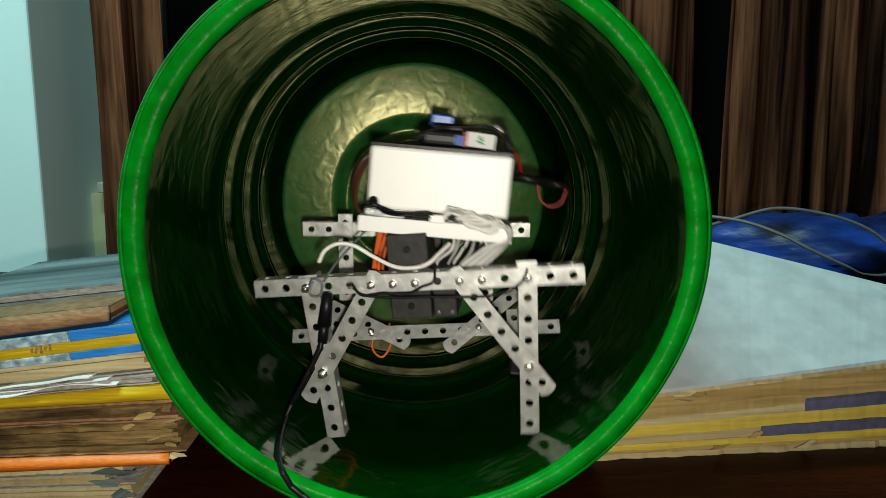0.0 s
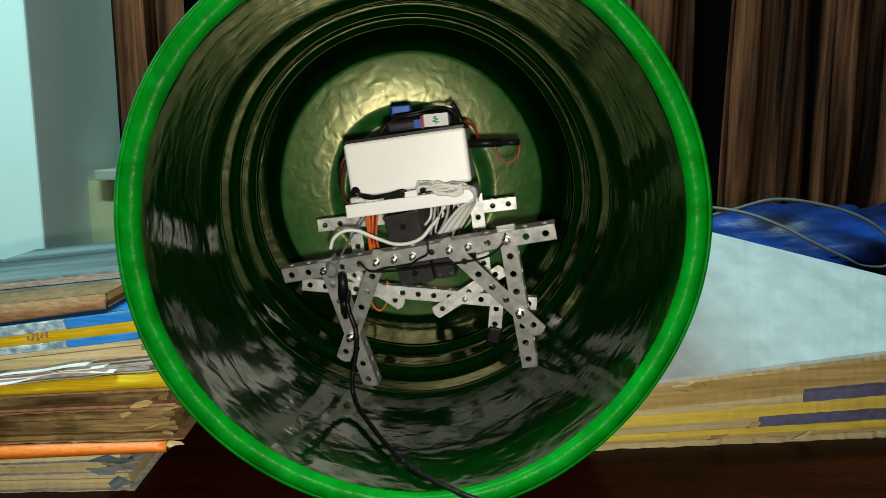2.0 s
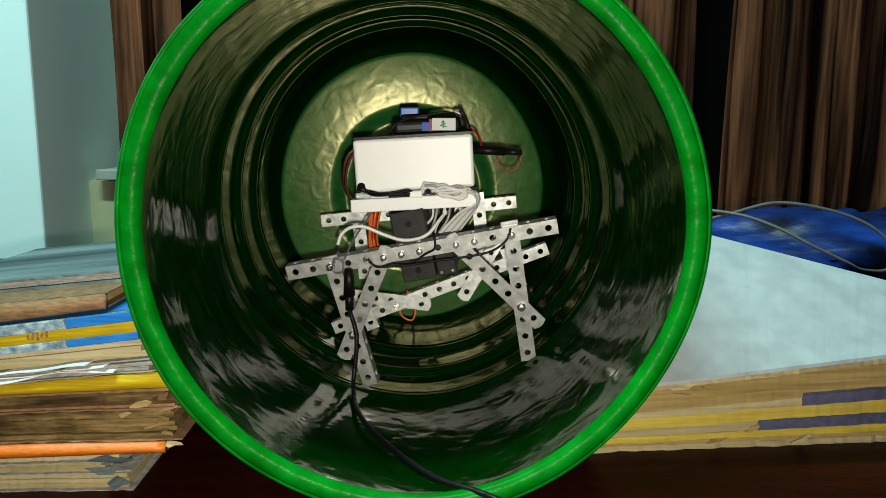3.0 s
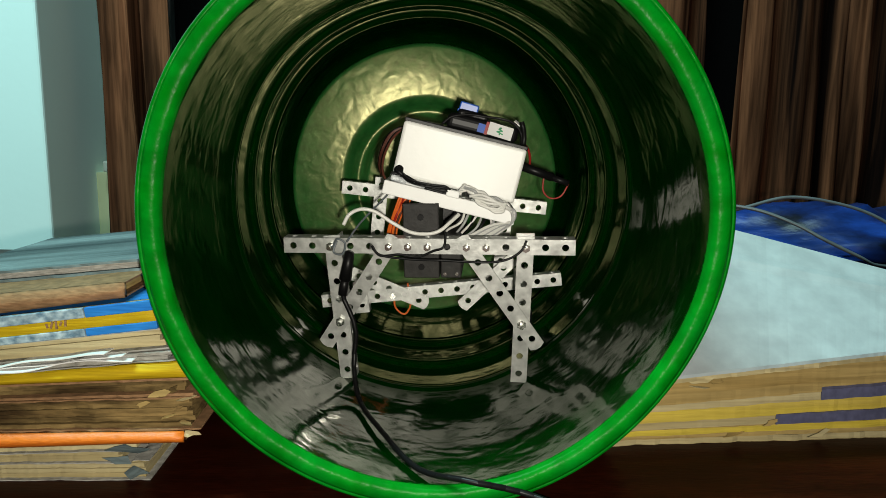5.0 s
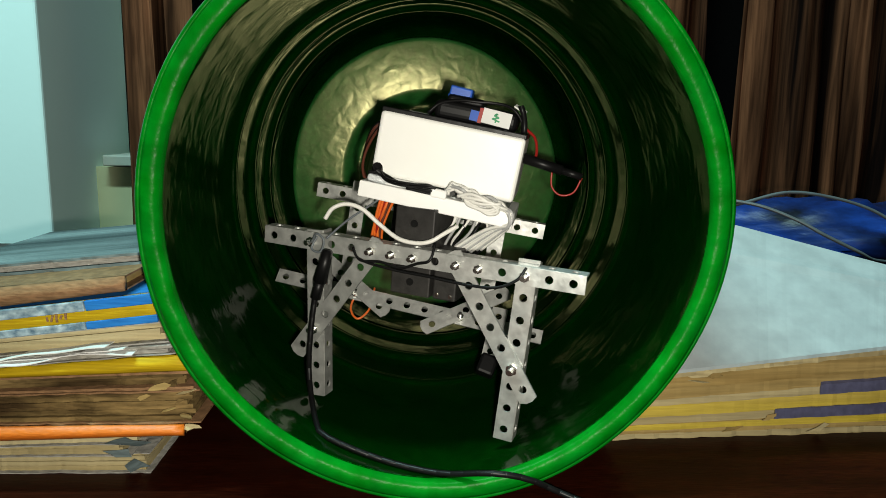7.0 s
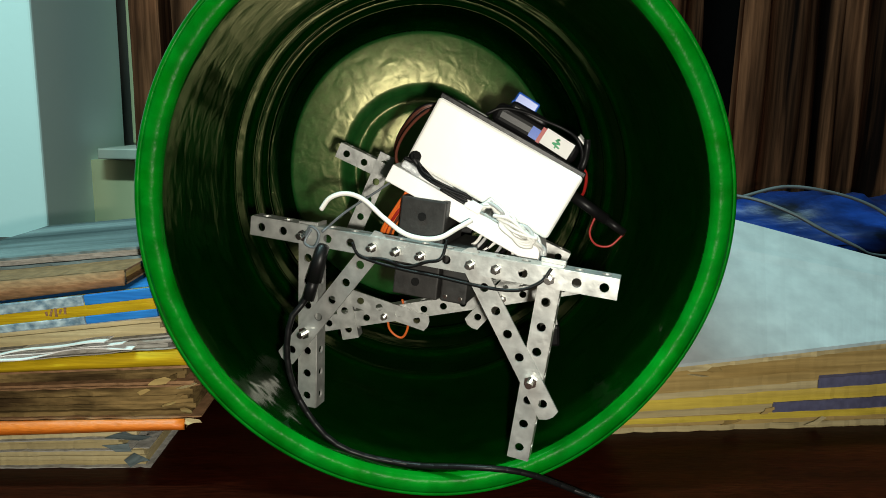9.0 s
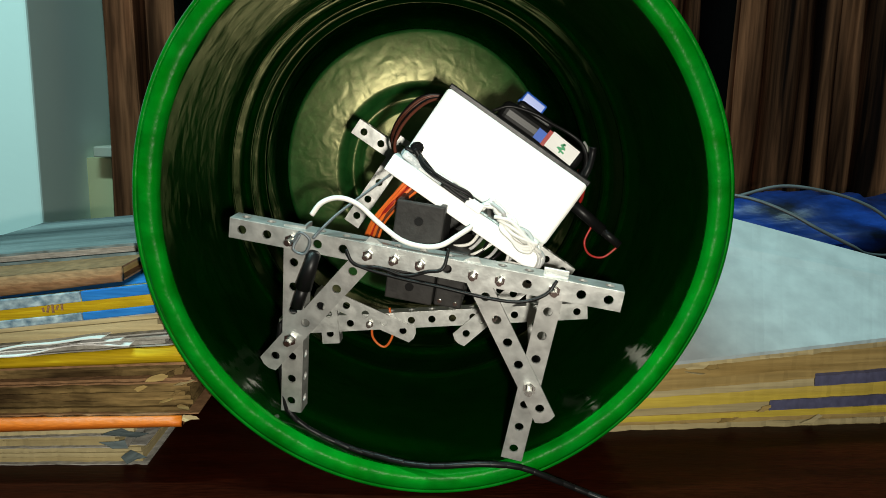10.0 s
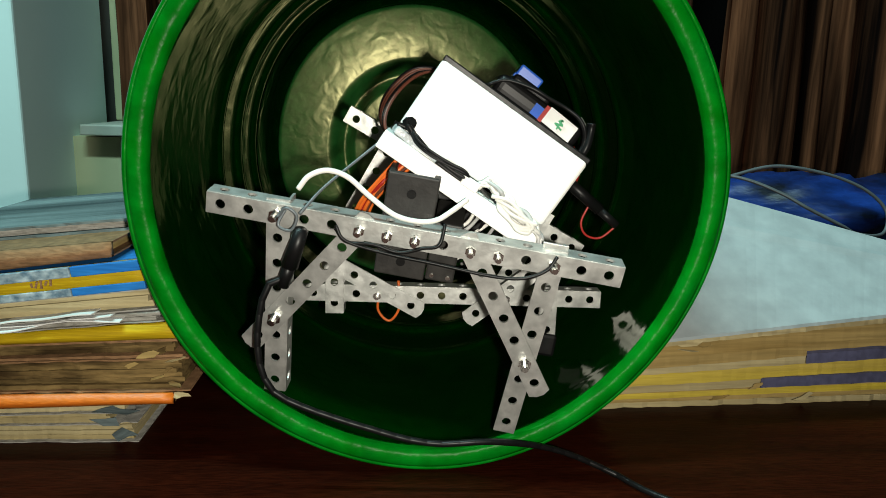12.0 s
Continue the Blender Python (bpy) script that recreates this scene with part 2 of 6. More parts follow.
    for a, b in zip(rows_, rows_[1:]):
        for k in range(4):
            bm.faces.new((a[k], a[(k + 1) % 4], b[(k + 1) % 4], b[k]))
    bm.faces.new(rows_[0])
    bm.faces.new(rows_[-1])
    return bm


PITCH = 0.0127


def perforated(n, width=0.0105, thick=0.0012, round_end=0.0016, hole=0.0023, m=None):
    """A flat strip of n holes along x, lying in the xz plane, centred."""
    bm = bmesh.new()
    seg, hw, hp = 12, width / 2, PITCH / 2
    for side in (-1, 1):
        for i in range(n):
            cx = (i - (n - 1) / 2) * PITCH
            inner, outer = [], []
            for k in range(seg):
                a = 2 * math.pi * (k + 0.5) / seg
                c, s = math.cos(a), math.sin(a)
                f = min(hp / abs(c) if abs(c) > 1e-6 else 9, hw / abs(s) if abs(s) > 1e-6 else 9)
                x, z = f * c, f * s
                if (i == 0 and x < -hp * 0.99) or (i == n - 1 and x > hp * 0.99):
                    x += math.copysign(round_end * (1 - (z / hw) ** 2), x)
                inner.append(bm.verts.new((cx + hole * c, side * thick / 2, hole * s)))
                outer.append(bm.verts.new((cx + x, side * thick / 2, z)))
            for k in range(seg):
                j = (k + 1) % seg
                bm.faces.new((inner[k], inner[j], outer[j], outer[k]))
            # square corners of the cell
            for sx in (-1, 1):
                for sz in (-1, 1):
                    q = bm.verts.new((cx + sx * hp, side * thick / 2, sz * hw))
                    near = sorted(outer, key=lambda v: (v.co - q.co).length)[:2]
                    bm.faces.new((q, near[0], near[1]))
    bmesh.ops.remove_doubles(bm, verts=bm.verts, dist=1e-6)
    bmesh.ops.recalc_face_normals(bm, faces=bm.faces)
    # close the rims of the holes and the outline between the two faces
    loose = [e for e in bm.edges if e.is_boundary]
    front = {(round(v.co.x, 6), round(v.co.z, 6)): v for v in bm.verts if v.co.y > 0}
    for e in loose:
        a, b = e.verts
        if a.co.y < 0 and b.co.y < 0:
            a2, b2 = front.get((round(a.co.x, 6), round(a.co.z, 6))), front.get((round(b.co.x, 6), round(b.co.z, 6)))
            if a2 and b2:
                bm.faces.new((a, b, b2, a2))
    if m is not None:
        bmesh.ops.transform(bm, matrix=m, verts=bm.verts)
    return bm


def girder(n, m=None):
    """An angle girder: an upright perforated flange and one lying behind its top edge."""
    up = perforated(n, 0.0098, round_end=0.0)
    flat = perforated(n, 0.0098, round_end=0.0, m=pose(0, 0.0049, 0.0046, 90, 0, 0))
    bm = join(up, flat)
    if m is not None:
        bmesh.ops.transform(bm, matrix=m, verts=bm.verts)
    return bm


# ---- the room ----
TZ = -0.0145
def structure(name, bm, mat, label, category):
    return tagged(part(name, bm, mat), label, category, kind="structure")


structure("table_top", block(2.4, 1.5, 0.03, pose(0.2, 0.0, TZ - 0.015), 0.004), TABLE, "dark brown varnished wooden table top", "table")
structure("floor", block(5.0, 3.2, 0.05, pose(0.5, -0.35, -0.804)), STONE, "plain grey floor under the table", "floor")
structure("ceiling", block(5.0, 3.2, 0.05, pose(0.5, -0.35, 2.245)), ROOM, "plain dark ceiling added out of view", "ceiling")
structure("wall_back", block(5.0, 0.1, 3.0, pose(0.5, 1.2, 0.72)), ROOM, "painted wall behind the curtain, darkened in its colour", "wall")
structure("wall_front", block(5.0, 0.1, 3.0, pose(0.5, -1.86, 0.72)), ROOM, "plain dark wall added out of view", "wall")
# Housing added out of view for the unseen tube lamp.
structure("unseen_tube_light_housing", block(1.26, 0.07, 0.05, pose(-0.62, -0.30, 2.11), 0.006), WHITE, "white housing added out of view for the tube lamp", "lamp")
for x in (-0.9, 1.3):
    for y in (-0.65, 0.65):
        structure("table_leg", block(0.07, 0.07, 0.735, pose(x, y, TZ - 0.03 - 0.3675), 0.004), TABLE, "square dark brown wooden table leg", "table leg")
structure("wall_left", block(0.1, 2.96, 3.0, pose(-2.0, -0.33, 0.72)), ROOM, "plain dark wall added out of view", "wall")
structure("wall_right", block(0.1, 2.96, 3.0, pose(3.0, -0.33, 0.72)), ROOM, "plain dark wall added out of view", "wall")
structure("wall_pillar", block(0.9, 0.32, 3.0, pose(-1.015, 0.94, 0.72), 0.004), WALL, "bright white painted wall corner beside the window", "wall")
structure("window_sill", block(0.5, 0.22, 0.018, pose(-0.293, 1.03, 0.100), 0.002), SILL_STONE, "grey stone window sill", "window sill")
structure("wall_below_window", block(0.5, 0.2, 0.9, pose(-0.32, 1.045, -0.362)), SILL, "pale yellow painted wall under the window sill", "wall")


def window():
    w = tagged(empty("window_1"), "dark grey window frame mostly hidden by the curtain", "window", kind="structure")
    for x in (-0.535, -0.49, -0.10):
        part("window_frame", block(0.03, 0.04, 1.2, pose(x, 1.12, 0.71), 0.003), SILL if x < -0.5 else FRAME, w)
    part("pane", block(0.36, 0.006, 1.2, pose(-0.295, 1.125, 0.71)), NIGHT, w)
    # Wide near-black sheet added behind the curtains to blacken the gaps between them.
    part("pane", block(1.50, 0.006, 2.2, pose(0.69, 1.120, 0.61)), NIGHT, w)
    return w


window()


def curtain(name, x0, x1, y, folds, seed, label, deep=0.03, shift=0.0, sharp=2.0):
    """A hanging cloth with thickness, gathered into uneven vertical folds."""
    rnd = random.Random(seed)
    ph = [rnd.uniform(0, 6.28) for _ in range(4)]
    bm = bmesh.new()
    nx, nz, z0, z1 = 260, 22, -0.5, 1.3
    grid = []
    for i in range(nx + 1):
        u = i / nx
        col = []
        for k in range(nz + 1):
            v = k / nz
            z = z0 + (z1 - z0) * v
            a = 2 * math.pi * (folds * u + shift) + 0.35 * math.sin(2 * math.pi * 1.7 * u + ph[0]) + 0.18 * math.sin(4 * z + ph[1])
            d = deep * (3.2 * max(0.0, math.sin(a)) ** sharp + 0.25 * math.sin(2.3 * a + ph[2]) + 0.10 * math.sin(5.1 * a)) + 0.006 * math.sin(9 * z + 11 * u + ph[3])
            col.append(bm.verts.new((x0 + (x1 - x0) * u + 0.008 * math.cos(a) + 0.004 * math.sin(5 * z + 20 * u), y + d, z)))
        grid.append(col)
    for a, b in zip(grid, grid[1:]):
        for k in range(nz):
            bm.faces.new((a[k], b[k], b[k + 1], a[k + 1]))
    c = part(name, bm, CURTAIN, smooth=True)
    s = c.modifiers.new("thick", "SOLIDIFY")
    s.thickness = 0.002
    return tagged(c, label, "curtain", group="window curtains")


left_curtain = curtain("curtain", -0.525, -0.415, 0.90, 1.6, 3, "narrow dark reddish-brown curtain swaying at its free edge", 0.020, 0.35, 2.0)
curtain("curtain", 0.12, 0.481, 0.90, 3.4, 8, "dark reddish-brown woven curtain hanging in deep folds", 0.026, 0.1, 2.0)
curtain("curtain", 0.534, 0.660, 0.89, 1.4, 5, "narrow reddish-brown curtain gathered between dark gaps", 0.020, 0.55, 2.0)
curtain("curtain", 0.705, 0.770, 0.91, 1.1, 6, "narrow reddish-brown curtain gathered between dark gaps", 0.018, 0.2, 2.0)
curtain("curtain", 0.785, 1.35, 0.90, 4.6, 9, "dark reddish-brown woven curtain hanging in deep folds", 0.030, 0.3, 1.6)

# ---- the bucket, lying on its side ----
BC = (0.002, 0.0, 0.1290)


def bucket():
    b = tagged(empty("bucket"), "glossy green plastic bucket lying on its side on the table", "bucket")
    wob = lambda a, y: 0.0006 * math.sin(3 * a + 9 * y) + 0.0005 * math.sin(5 * a + 2)
    wall = [(0.1290, 0.004), (0.1298, 0.010), (0.1312, 0.03), (0.1322, 0.07), (0.1325, 0.11), (0.1322, 0.1400), (0.1317, 0.1415), (0.1308, 0.1425), (0.1308, 0.1500), (0.1313, 0.1510), (0.1314, 0.153), (0.1321, 0.170),
            (0.1325, 0.1880), (0.1316, 0.1895), (0.1298, 0.1905), (0.1298, 0.2030), (0.1302, 0.2040), (0.1303, 0.206), (0.1309, 0.222), (0.1313, 0.2380), (0.1305, 0.2395), (0.1286, 0.2405), (0.1286, 0.2550), (0.1296, 0.2560), (0.1297, 0.258),
            (0.1284, 0.300), (0.1262, 0.316), (0.1225, 0.3230), (0.1198, 0.3260)]
    base = [(0.1190, 0.3185), (0.1182, 0.3168), (0.1170, 0.3162), (0.1155, 0.3160), (0.0765, 0.3150), (0.0750, 0.3151), (0.0735, 0.3155), (0.068, 0.317), (0.0645, 0.325), (0.0575, 0.325), (0.054, 0.318), (0.0525, 0.3172), (0.051, 0.3170), (0.03, 0.317), (0.0005, 0.317)]
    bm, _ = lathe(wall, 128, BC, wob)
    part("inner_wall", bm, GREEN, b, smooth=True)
    bm, rings = lathe([(0.1199, 0.3250)] + base, 128, BC, wob)
    bm.faces.new(rings[-1])
    seat_ = Matrix.Translation((BC[0], 0.3175, BC[2]))
    bmesh.ops.transform(bm, matrix=seat_ @ pose(-0.0025, 0, -0.0025, 1.2, 0, 1.4) @ seat_.inverted(), verts=bm.verts)
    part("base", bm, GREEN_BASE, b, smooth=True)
    outer = [(0.1385, 0.020), (0.1358, 0.024), (0.1360, 0.12), (0.1345, 0.2), (0.1315, 0.330), (0.1260, 0.334), (0.0005, 0.332)]
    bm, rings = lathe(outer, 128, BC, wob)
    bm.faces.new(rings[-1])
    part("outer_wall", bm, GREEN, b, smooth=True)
    rim = [(0.1291, 0.0050), (0.1293, 0.0020), (0.1302, 0.0002), (0.1320, -0.0010), (0.1345, -0.0014), (0.1366, -0.0010), (0.1382, 0.0000), (0.1386, 0.0014), (0.1391, 0.0006), (0.1402, 0.0010),
           (0.1414, 0.0030), (0.1418, 0.0080), (0.1418, 0.0150), (0.1412, 0.0190), (0.1384, 0.0205)]
    bm, _ = lathe(rim, 160, BC, wob)
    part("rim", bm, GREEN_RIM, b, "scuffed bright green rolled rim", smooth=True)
    return b


bucket()


# ---- the books ----
def book(label, x0, x1, zl, zr, tl, tr, y0, depth, cover, pages, spine=None, cover_t=0.0014, ragged=0.0, inset=0.003, name="book"):
    """A book lying flat, its long edge along x: heights zl, zr of its underside and thicknesses tl, tr at the two ends."""
    b = tagged(empty(name), label, "book", group="old books on the table")
    rnd = random.Random(len(label) * 7 + int(1000 * zl))

    def slab(fa, fb, xa, xb, ya, yb, n=36, rag=0.0):
        bm = bmesh.new()
        L = zr - zl
        rows_ = []
        for i in range(n + 1):
            u = i / n
            x = xa + (xb - xa) * u
            k = (x - x0) / (x1 - x0)
            zz, tt = zl + L * k, tl + (tr - tl) * k
            dy = rag * (noise.noise((x * 70, zl * 90, 3)) + 0.6 * noise.noise((x * 260, zl * 70, 1)))
            dz = 0.25 * rag * noise.noise((x * 120, zl * 50, 7))
            rows_.append([bm.verts.new((x, y, zz + tt * f + (dz if y == ya else 0))) for y, f in ((ya + dy, fa), (yb, fa), (yb, fb), (ya + dy * 0.6, fb))])
        for a, c in zip(rows_, rows_[1:]):
            for j in range(4):
                bm.faces.new((a[j], a[(j + 1) % 4], c[(j + 1) % 4], c[j]))
        bm.faces.new(rows_[0])
        bm.faces.new(rows_[-1])
        return bm

    ct = cover_t / max(tl, tr)
    # the page block in a few gatherings, each a little in or out
    n = max(2, min(6, int(max(tl, tr) / 0.0028)))
    cuts = [ct + (1 - 2 * ct) * i / n for i in range(n + 1)]
    for i in range(n):
        sh = rnd.uniform(-0.0012, 0.0018)
        part("page_gathering", slab(cuts[i] + 0.006, cuts[i + 1] - 0.006, x0 + inset, x1 - inset - rnd.uniform(0, 0.004), y0 + inset + sh, y0 + depth - inset, 48, 0.0004 + 0.6 * ragged), pages, b)
    part("bottom_cover", slab(0.0, ct, x0, x1, y0, y0 + depth, 40, ragged), cover, b)
    part("top_cover", slab(1 - ct, 1.0, x0, x1, y0, y0 + depth, 40, ragged), cover, b)
    if spine:
        # the spine bulges a little towards the camera
        bm = bmesh.new()
        rows_ = []
        for i in range(25):
            u = i / 24
            x = x0 + (x1 - x0) * u
            zz, tt = zl + (zr - zl) * u, tl + (tr - tl) * u
            arc = [(y0 - 0.003 * math.sin(math.pi * f) - 0.0002, zz + tt * f) for f in (0.0, 0.12, 0.3, 0.5, 0.7, 0.88, 1.0)]
            rows_.append([bm.verts.new((x, y + 0.0003 * noise.noise((x * 60, z * 200, 0)), z)) for y, z in arc] + [bm.verts.new((x, y0 + 0.002, zz + tt)), bm.verts.new((x, y0 + 0.002, zz))])
        for a, c in zip(rows_, rows_[1:]):
            for j in range(9):
                bm.faces.new((a[j], a[(j + 1) % 9], c[(j + 1) % 9], c[j]))
        bm.faces.new(rows_[0])
        bm.faces.new(rows_[-1])
        part("spine", bm, spine, b, smooth=True)
    return b


def edge(z):
    """How far a pile may reach towards the bucket at height z."""
    h = z - BC[2]
    return -math.sqrt(max(0.0, 0.1375 ** 2 - h * h)) - 0.004


BX = -0.27
# booklets at the bottom, then upwards; the pile rises towards the bucket
for i, (zl, zr, x1) in enumerate(((TZ, TZ, -0.150), (-0.0040, -0.0025, -0.158), (0.0030, 0.0060, -0.150))):
    top = ((-0.0040, -0.0025), (0.0030, 0.0060), (0.0118, 0.0165))[i]
    book("thin stapled booklet with frayed cream pages and a dark torn cover", BX, x1, zl, zr, top[0] - zl - 0.0003, top[1] - zr - 0.0003, 0.033 - 0.004 * i, 0.2, PAPER, CREAM, ragged=0.0012, cover_t=0.0006)
book("old exercise book with a rounded bright orange cloth spine", BX, -0.124, 0.0121, 0.0170, 0.0087, 0.0058, 0.012, 0.2, BROWNCOVER, TAN, ORANGE)
book("thick old book with ragged brown stained page edges", BX, -0.116, 0.0211, 0.0231, 0.0147, 0.0177, 0.013, 0.21, BROWNCOVER, BROWNP, ragged=0.0022, cover_t=0.0008)
book("brown card covered book with a torn corner", BX, -0.119, 0.0361, 0.0411, 0.0077, 0.0097, 0.0135, 0.2, BROWNCOVER, BROWNP, ragged=0.0012)
book("thick book with a plain yellow cloth spine", BX, edge(0.055), 0.0441, 0.0511, 0.0031, 0.0088, 0.012, 0.2, YELLOW, CREAM, YELLOW)
book("loose white magazine with curled paper edges", BX, edge(0.064), 0.0474, 0.0601, 0.0042, 0.0052, 0.011, 0.2, PAPER, PAPER, cover_t=0.0006, ragged=0.0014)
book("paperback with cream yellowed page edges", BX, edge(0.07), 0.0518, 0.0655, 0.0088, 0.0110, 0.013, 0.2, PAPER, CREAM, cover_t=0.0008)
BAND = (0.0608, 0.0767, 0.0130, 0.0142)
bb = book("book with a yellow spine between blue and speckled bands", BX, edge(0.083), *BAND, 0.013, 0.2, BLUECOVER, CREAM, YELLOW)
book("brown card covered ledger with a squared page block", BX, -0.150, 0.0741, 0.0908, 0.0118, 0.0075, 0.0145, 0.125, BROWNCOVER, TAN, BROWNCOVER)
book("worn dark grey hardback lying askew on the pile", BX, -0.146, 0.0862, 0.0986, 0.0060, 0.0065, 0.046, 0.14, GREYCOVER, PAPER, ragged=0.0015)


def bands(b):
    """The speckled and blue bands on the spine, with its small printed emblem."""
    zl, zr, tl, tr = BAND
    full = edge(0.083) - BX
    for f, h in ((0.83, 0.0050), (0.12, 0.0038)):
        for xa, xb, mat, nm in ((BX, -0.168, SPECKLE, "speckled_band"), (-0.168, edge(0.083), BLUECOVER, "blue_band")):
            k = ((xa + xb) / 2 - BX) / full
            z = zl + (zr - zl) * k + (tl + (tr - tl) * k) * f
            tilt = math.degrees(math.atan2(zr - zl + (tr - tl) * f, full))
            part(nm, block(xb - xa, 0.0024, h, pose((xa + xb) / 2, 0.0112 - 0.0012 * math.sin(math.pi * f), z, 0, -tilt, 0), 0.0004), mat, b)
    for i in range(5):
        part("emblem_stroke", block(0.0010, 0.0006, 0.0022 + 0.0012 * (i % 3), pose(-0.186 + 0.0022 * i, 0.0097, 0.0775 + 0.0004 * i, 0, (-12, 18, -4, 22, 0)[i], 0)), BROWNCOVER, b)


bands(bb)


def wavy_sheet(x0, x1, z0, z1, y, depth, seed):
    """A loose sheet sticking out of the pile, its edge curled."""
    bm = bmesh.new()
    rows_ = []
    for i in range(61):
        u = i / 60
        x = x0 + (x1 - x0) * u
        z = z0 + (z1 - z0) * u + 0.0014 * math.sin(7 * u + seed) + 0.0007 * math.sin(17 * u + 2 * seed)
        yy = y + 0.0015 * math.sin(9 * u + seed)
        rows_.append([bm.verts.new(v) for v in ((x, yy, z), (x, yy + depth, z0 + (z1 - z0) * u), (x, yy + depth, z0 + (z1 - z0) * u + 0.0003), (x, yy, z + 0.0005))])
    for a, c in zip(rows_, rows_[1:]):
        for j in range(4):
            bm.faces.new((a[j], a[(j + 1) % 4], c[(j + 1) % 4], c[j]))
    bm.faces.new(rows_[0])
    bm.faces.new(rows_[-1])
    sh = part("loose_sheet", bm, LABEL, smooth=False)
    tagged(sh, "loose white sheet with a curled edge between old books", "paper", group="loose sheets")


wavy_sheet(BX, -0.150, 0.0490, 0.0625, 0.0075, 0.03, 0.4)
wavy_sheet(BX, -0.158, 0.0502, 0.0632, 0.0070, 0.03, 1.9)
wavy_sheet(BX, -0.146, 0.0478, 0.0617, 0.0085, 0.03, 3.1)


def scrap(x, y, z, size, seed, mat, label):
    """A torn flake of paper with an uneven outline."""
    rnd = random.Random(seed)
    bm = bmesh.new()
    n = 7
    ring = []
    for k in range(n):
        a = 2 * math.pi * k / n
        r = 1.3 * size * rnd.uniform(0.25, 1.0)
        ring.append((r * 1.7 * math.cos(a), r * math.sin(a) * 0.5, 0.25 * r * math.sin(a + seed)))
    top = [bm.verts.new((p_[0], p_[1], p_[2] + 0.0004)) for p_ in ring]
    low = [bm.verts.new(p_) for p_ in ring]
    bm.faces.new(top)
    bm.faces.new(low)
    for k in range(n):
        bm.faces.new((top[k], top[(k + 1) % n], low[(k + 1) % n], low[k]))
    bmesh.ops.transform(bm, matrix=pose(x, y, z, rnd.uniform(20, 60), rnd.uniform(-25, 5), rnd.uniform(-20, 20)), verts=bm.verts)
    tagged(part("torn_scrap", bm, mat), label, "paper", group="torn scraps")


for i, (x, z, size) in enumerate(((-0.137, 0.0415, 0.0045), (-0.129, 0.0435, 0.0038), (-0.123, 0.0395, 0.0034), (-0.131, 0.0300, 0.0040), (-0.124, 0.0270, 0.0045), (-0.121, 0.0205, 0.0040),
                                  (-0.145, 0.0360, 0.0030), (-0.126, 0.0345, 0.0032))):
    scrap(x, 0.0135, z, 0.8 * size, i, (TAN, BROWNP, CREAM)[i % 3], "torn flake of yellowed paper on the book edge")
for i, (x, z, w) in enumerate(((-0.156, -0.0085, 0.006), (-0.163, 0.0005, 0.005), (-0.157, 0.0085, 0.006))):
    scrap(x, 0.0305 - 0.004 * i, z, w, 50 + i, GREYCOVER, "dark torn end of a booklet cover")


def ledger():
    """The big pile of old paper under a pale blue cover, higher at its back."""
    b = tagged(empty("paper_pile"), "thick pile of old yellowed papers under a pale blue paper cover", "book", group="old books on the table")
    B = Vector((0.43, 0.068, 0.0))

    def sheet(z0, z1, name, mat, ya=0.0, rag=0.0012, xa=0.0, xb=1.0, label=""):
        bm = bmesh.new()
        n, rows_ = 110, []
        for i in range(n + 1):
            u = xa + (xb - xa) * i / n
            start = Vector((0.004 - edge(TZ + 0.059 * z1), 0.069 - 0.035 * z0, 0.0))
            q = start.lerp(B + Vector((0, 0.030 * (1 - z0), 0)), u)
            q = q + Vector((0, ya + rag * (noise.noise((u * 26, z0 * 400, 1)) + 0.7 * noise.noise((u * 90, z0 * 300, 5))), 0))
            lift = 0.026 * u
            dy = max(0.025, 0.092 - 0.43 * (q.x - 0.176))
            dz = max(0.006, 0.0623 - 0.32 * (q.x - 0.176))
            r0, r1 = dz * z0, dz * z1
            back = Vector((max(0.0, 0.006 - edge(TZ + 0.057 * z1 + r1) - q.x) + 0.035, dy, 0.0))
            w = 0.0 if name == "cover" else 0.0005 * noise.noise((u * 30, z0 * 99, 2))
            low, high = TZ + 0.057 * z0 + lift * z0, TZ + 0.057 * z1 + lift * z1
            loop = [q + Vector((0, 0, low + w)), q + back + Vector((0, 0, low + r0)), q + back + Vector((0, 0, high + r1))]
            if name == "cover":
                # a soft fold runs along the back of the cover
                for f, up in ((0.80, 0.0006), (0.74, 0.0014), (0.68, 0.0004), (0.35, 0.0007 * math.sin(9 * u))):
                    loop.append(q + back * f + Vector((0, 0, high + r1 * f + up)))
            loop.append(q + Vector((0, 0.0002, high + w)))
            rows_.append([bm.verts.new(v) for v in loop])
        size = len(rows_[0])
        for a, c in zip(rows_, rows_[1:]):
            for j in range(size):
                bm.faces.new((a[j], a[(j + 1) % size], c[(j + 1) % size], c[j]))
        bm.faces.new(rows_[0])
        bm.faces.new(rows_[-1])
        return part(name, bm, mat, b, label)

    # thick bands of pages from the table upwards, split by thin dark cracks
    for z0, z1, mat, out, rag in ((0.0, 0.055, CREAM, -0.0016, 0.0016), (0.060, 0.120, TAN, 0.0006, 0.0008), (0.124, 0.185, YELLOWP, -0.0004, 0.0006), (0.192, 0.225, TAN, 0.0012, 0.0008),
                                  (0.232, 0.335, CREAM, -0.0006, 0.0005), (0.338, 0.495, YELLOWP, 0.0, 0.0005), (0.499, 0.590, CREAM, -0.0003, 0.0005), (0.594, 0.730, TAN, 0.0003, 0.0005),
                                  (0.736, 0.905, TAN, -0.0004, 0.0004), (0.912, 0.960, CREAM, -0.0014, 0.0013)):
        sheet(z0, z1, "page_block", mat, out, rag)
    z = 0.963
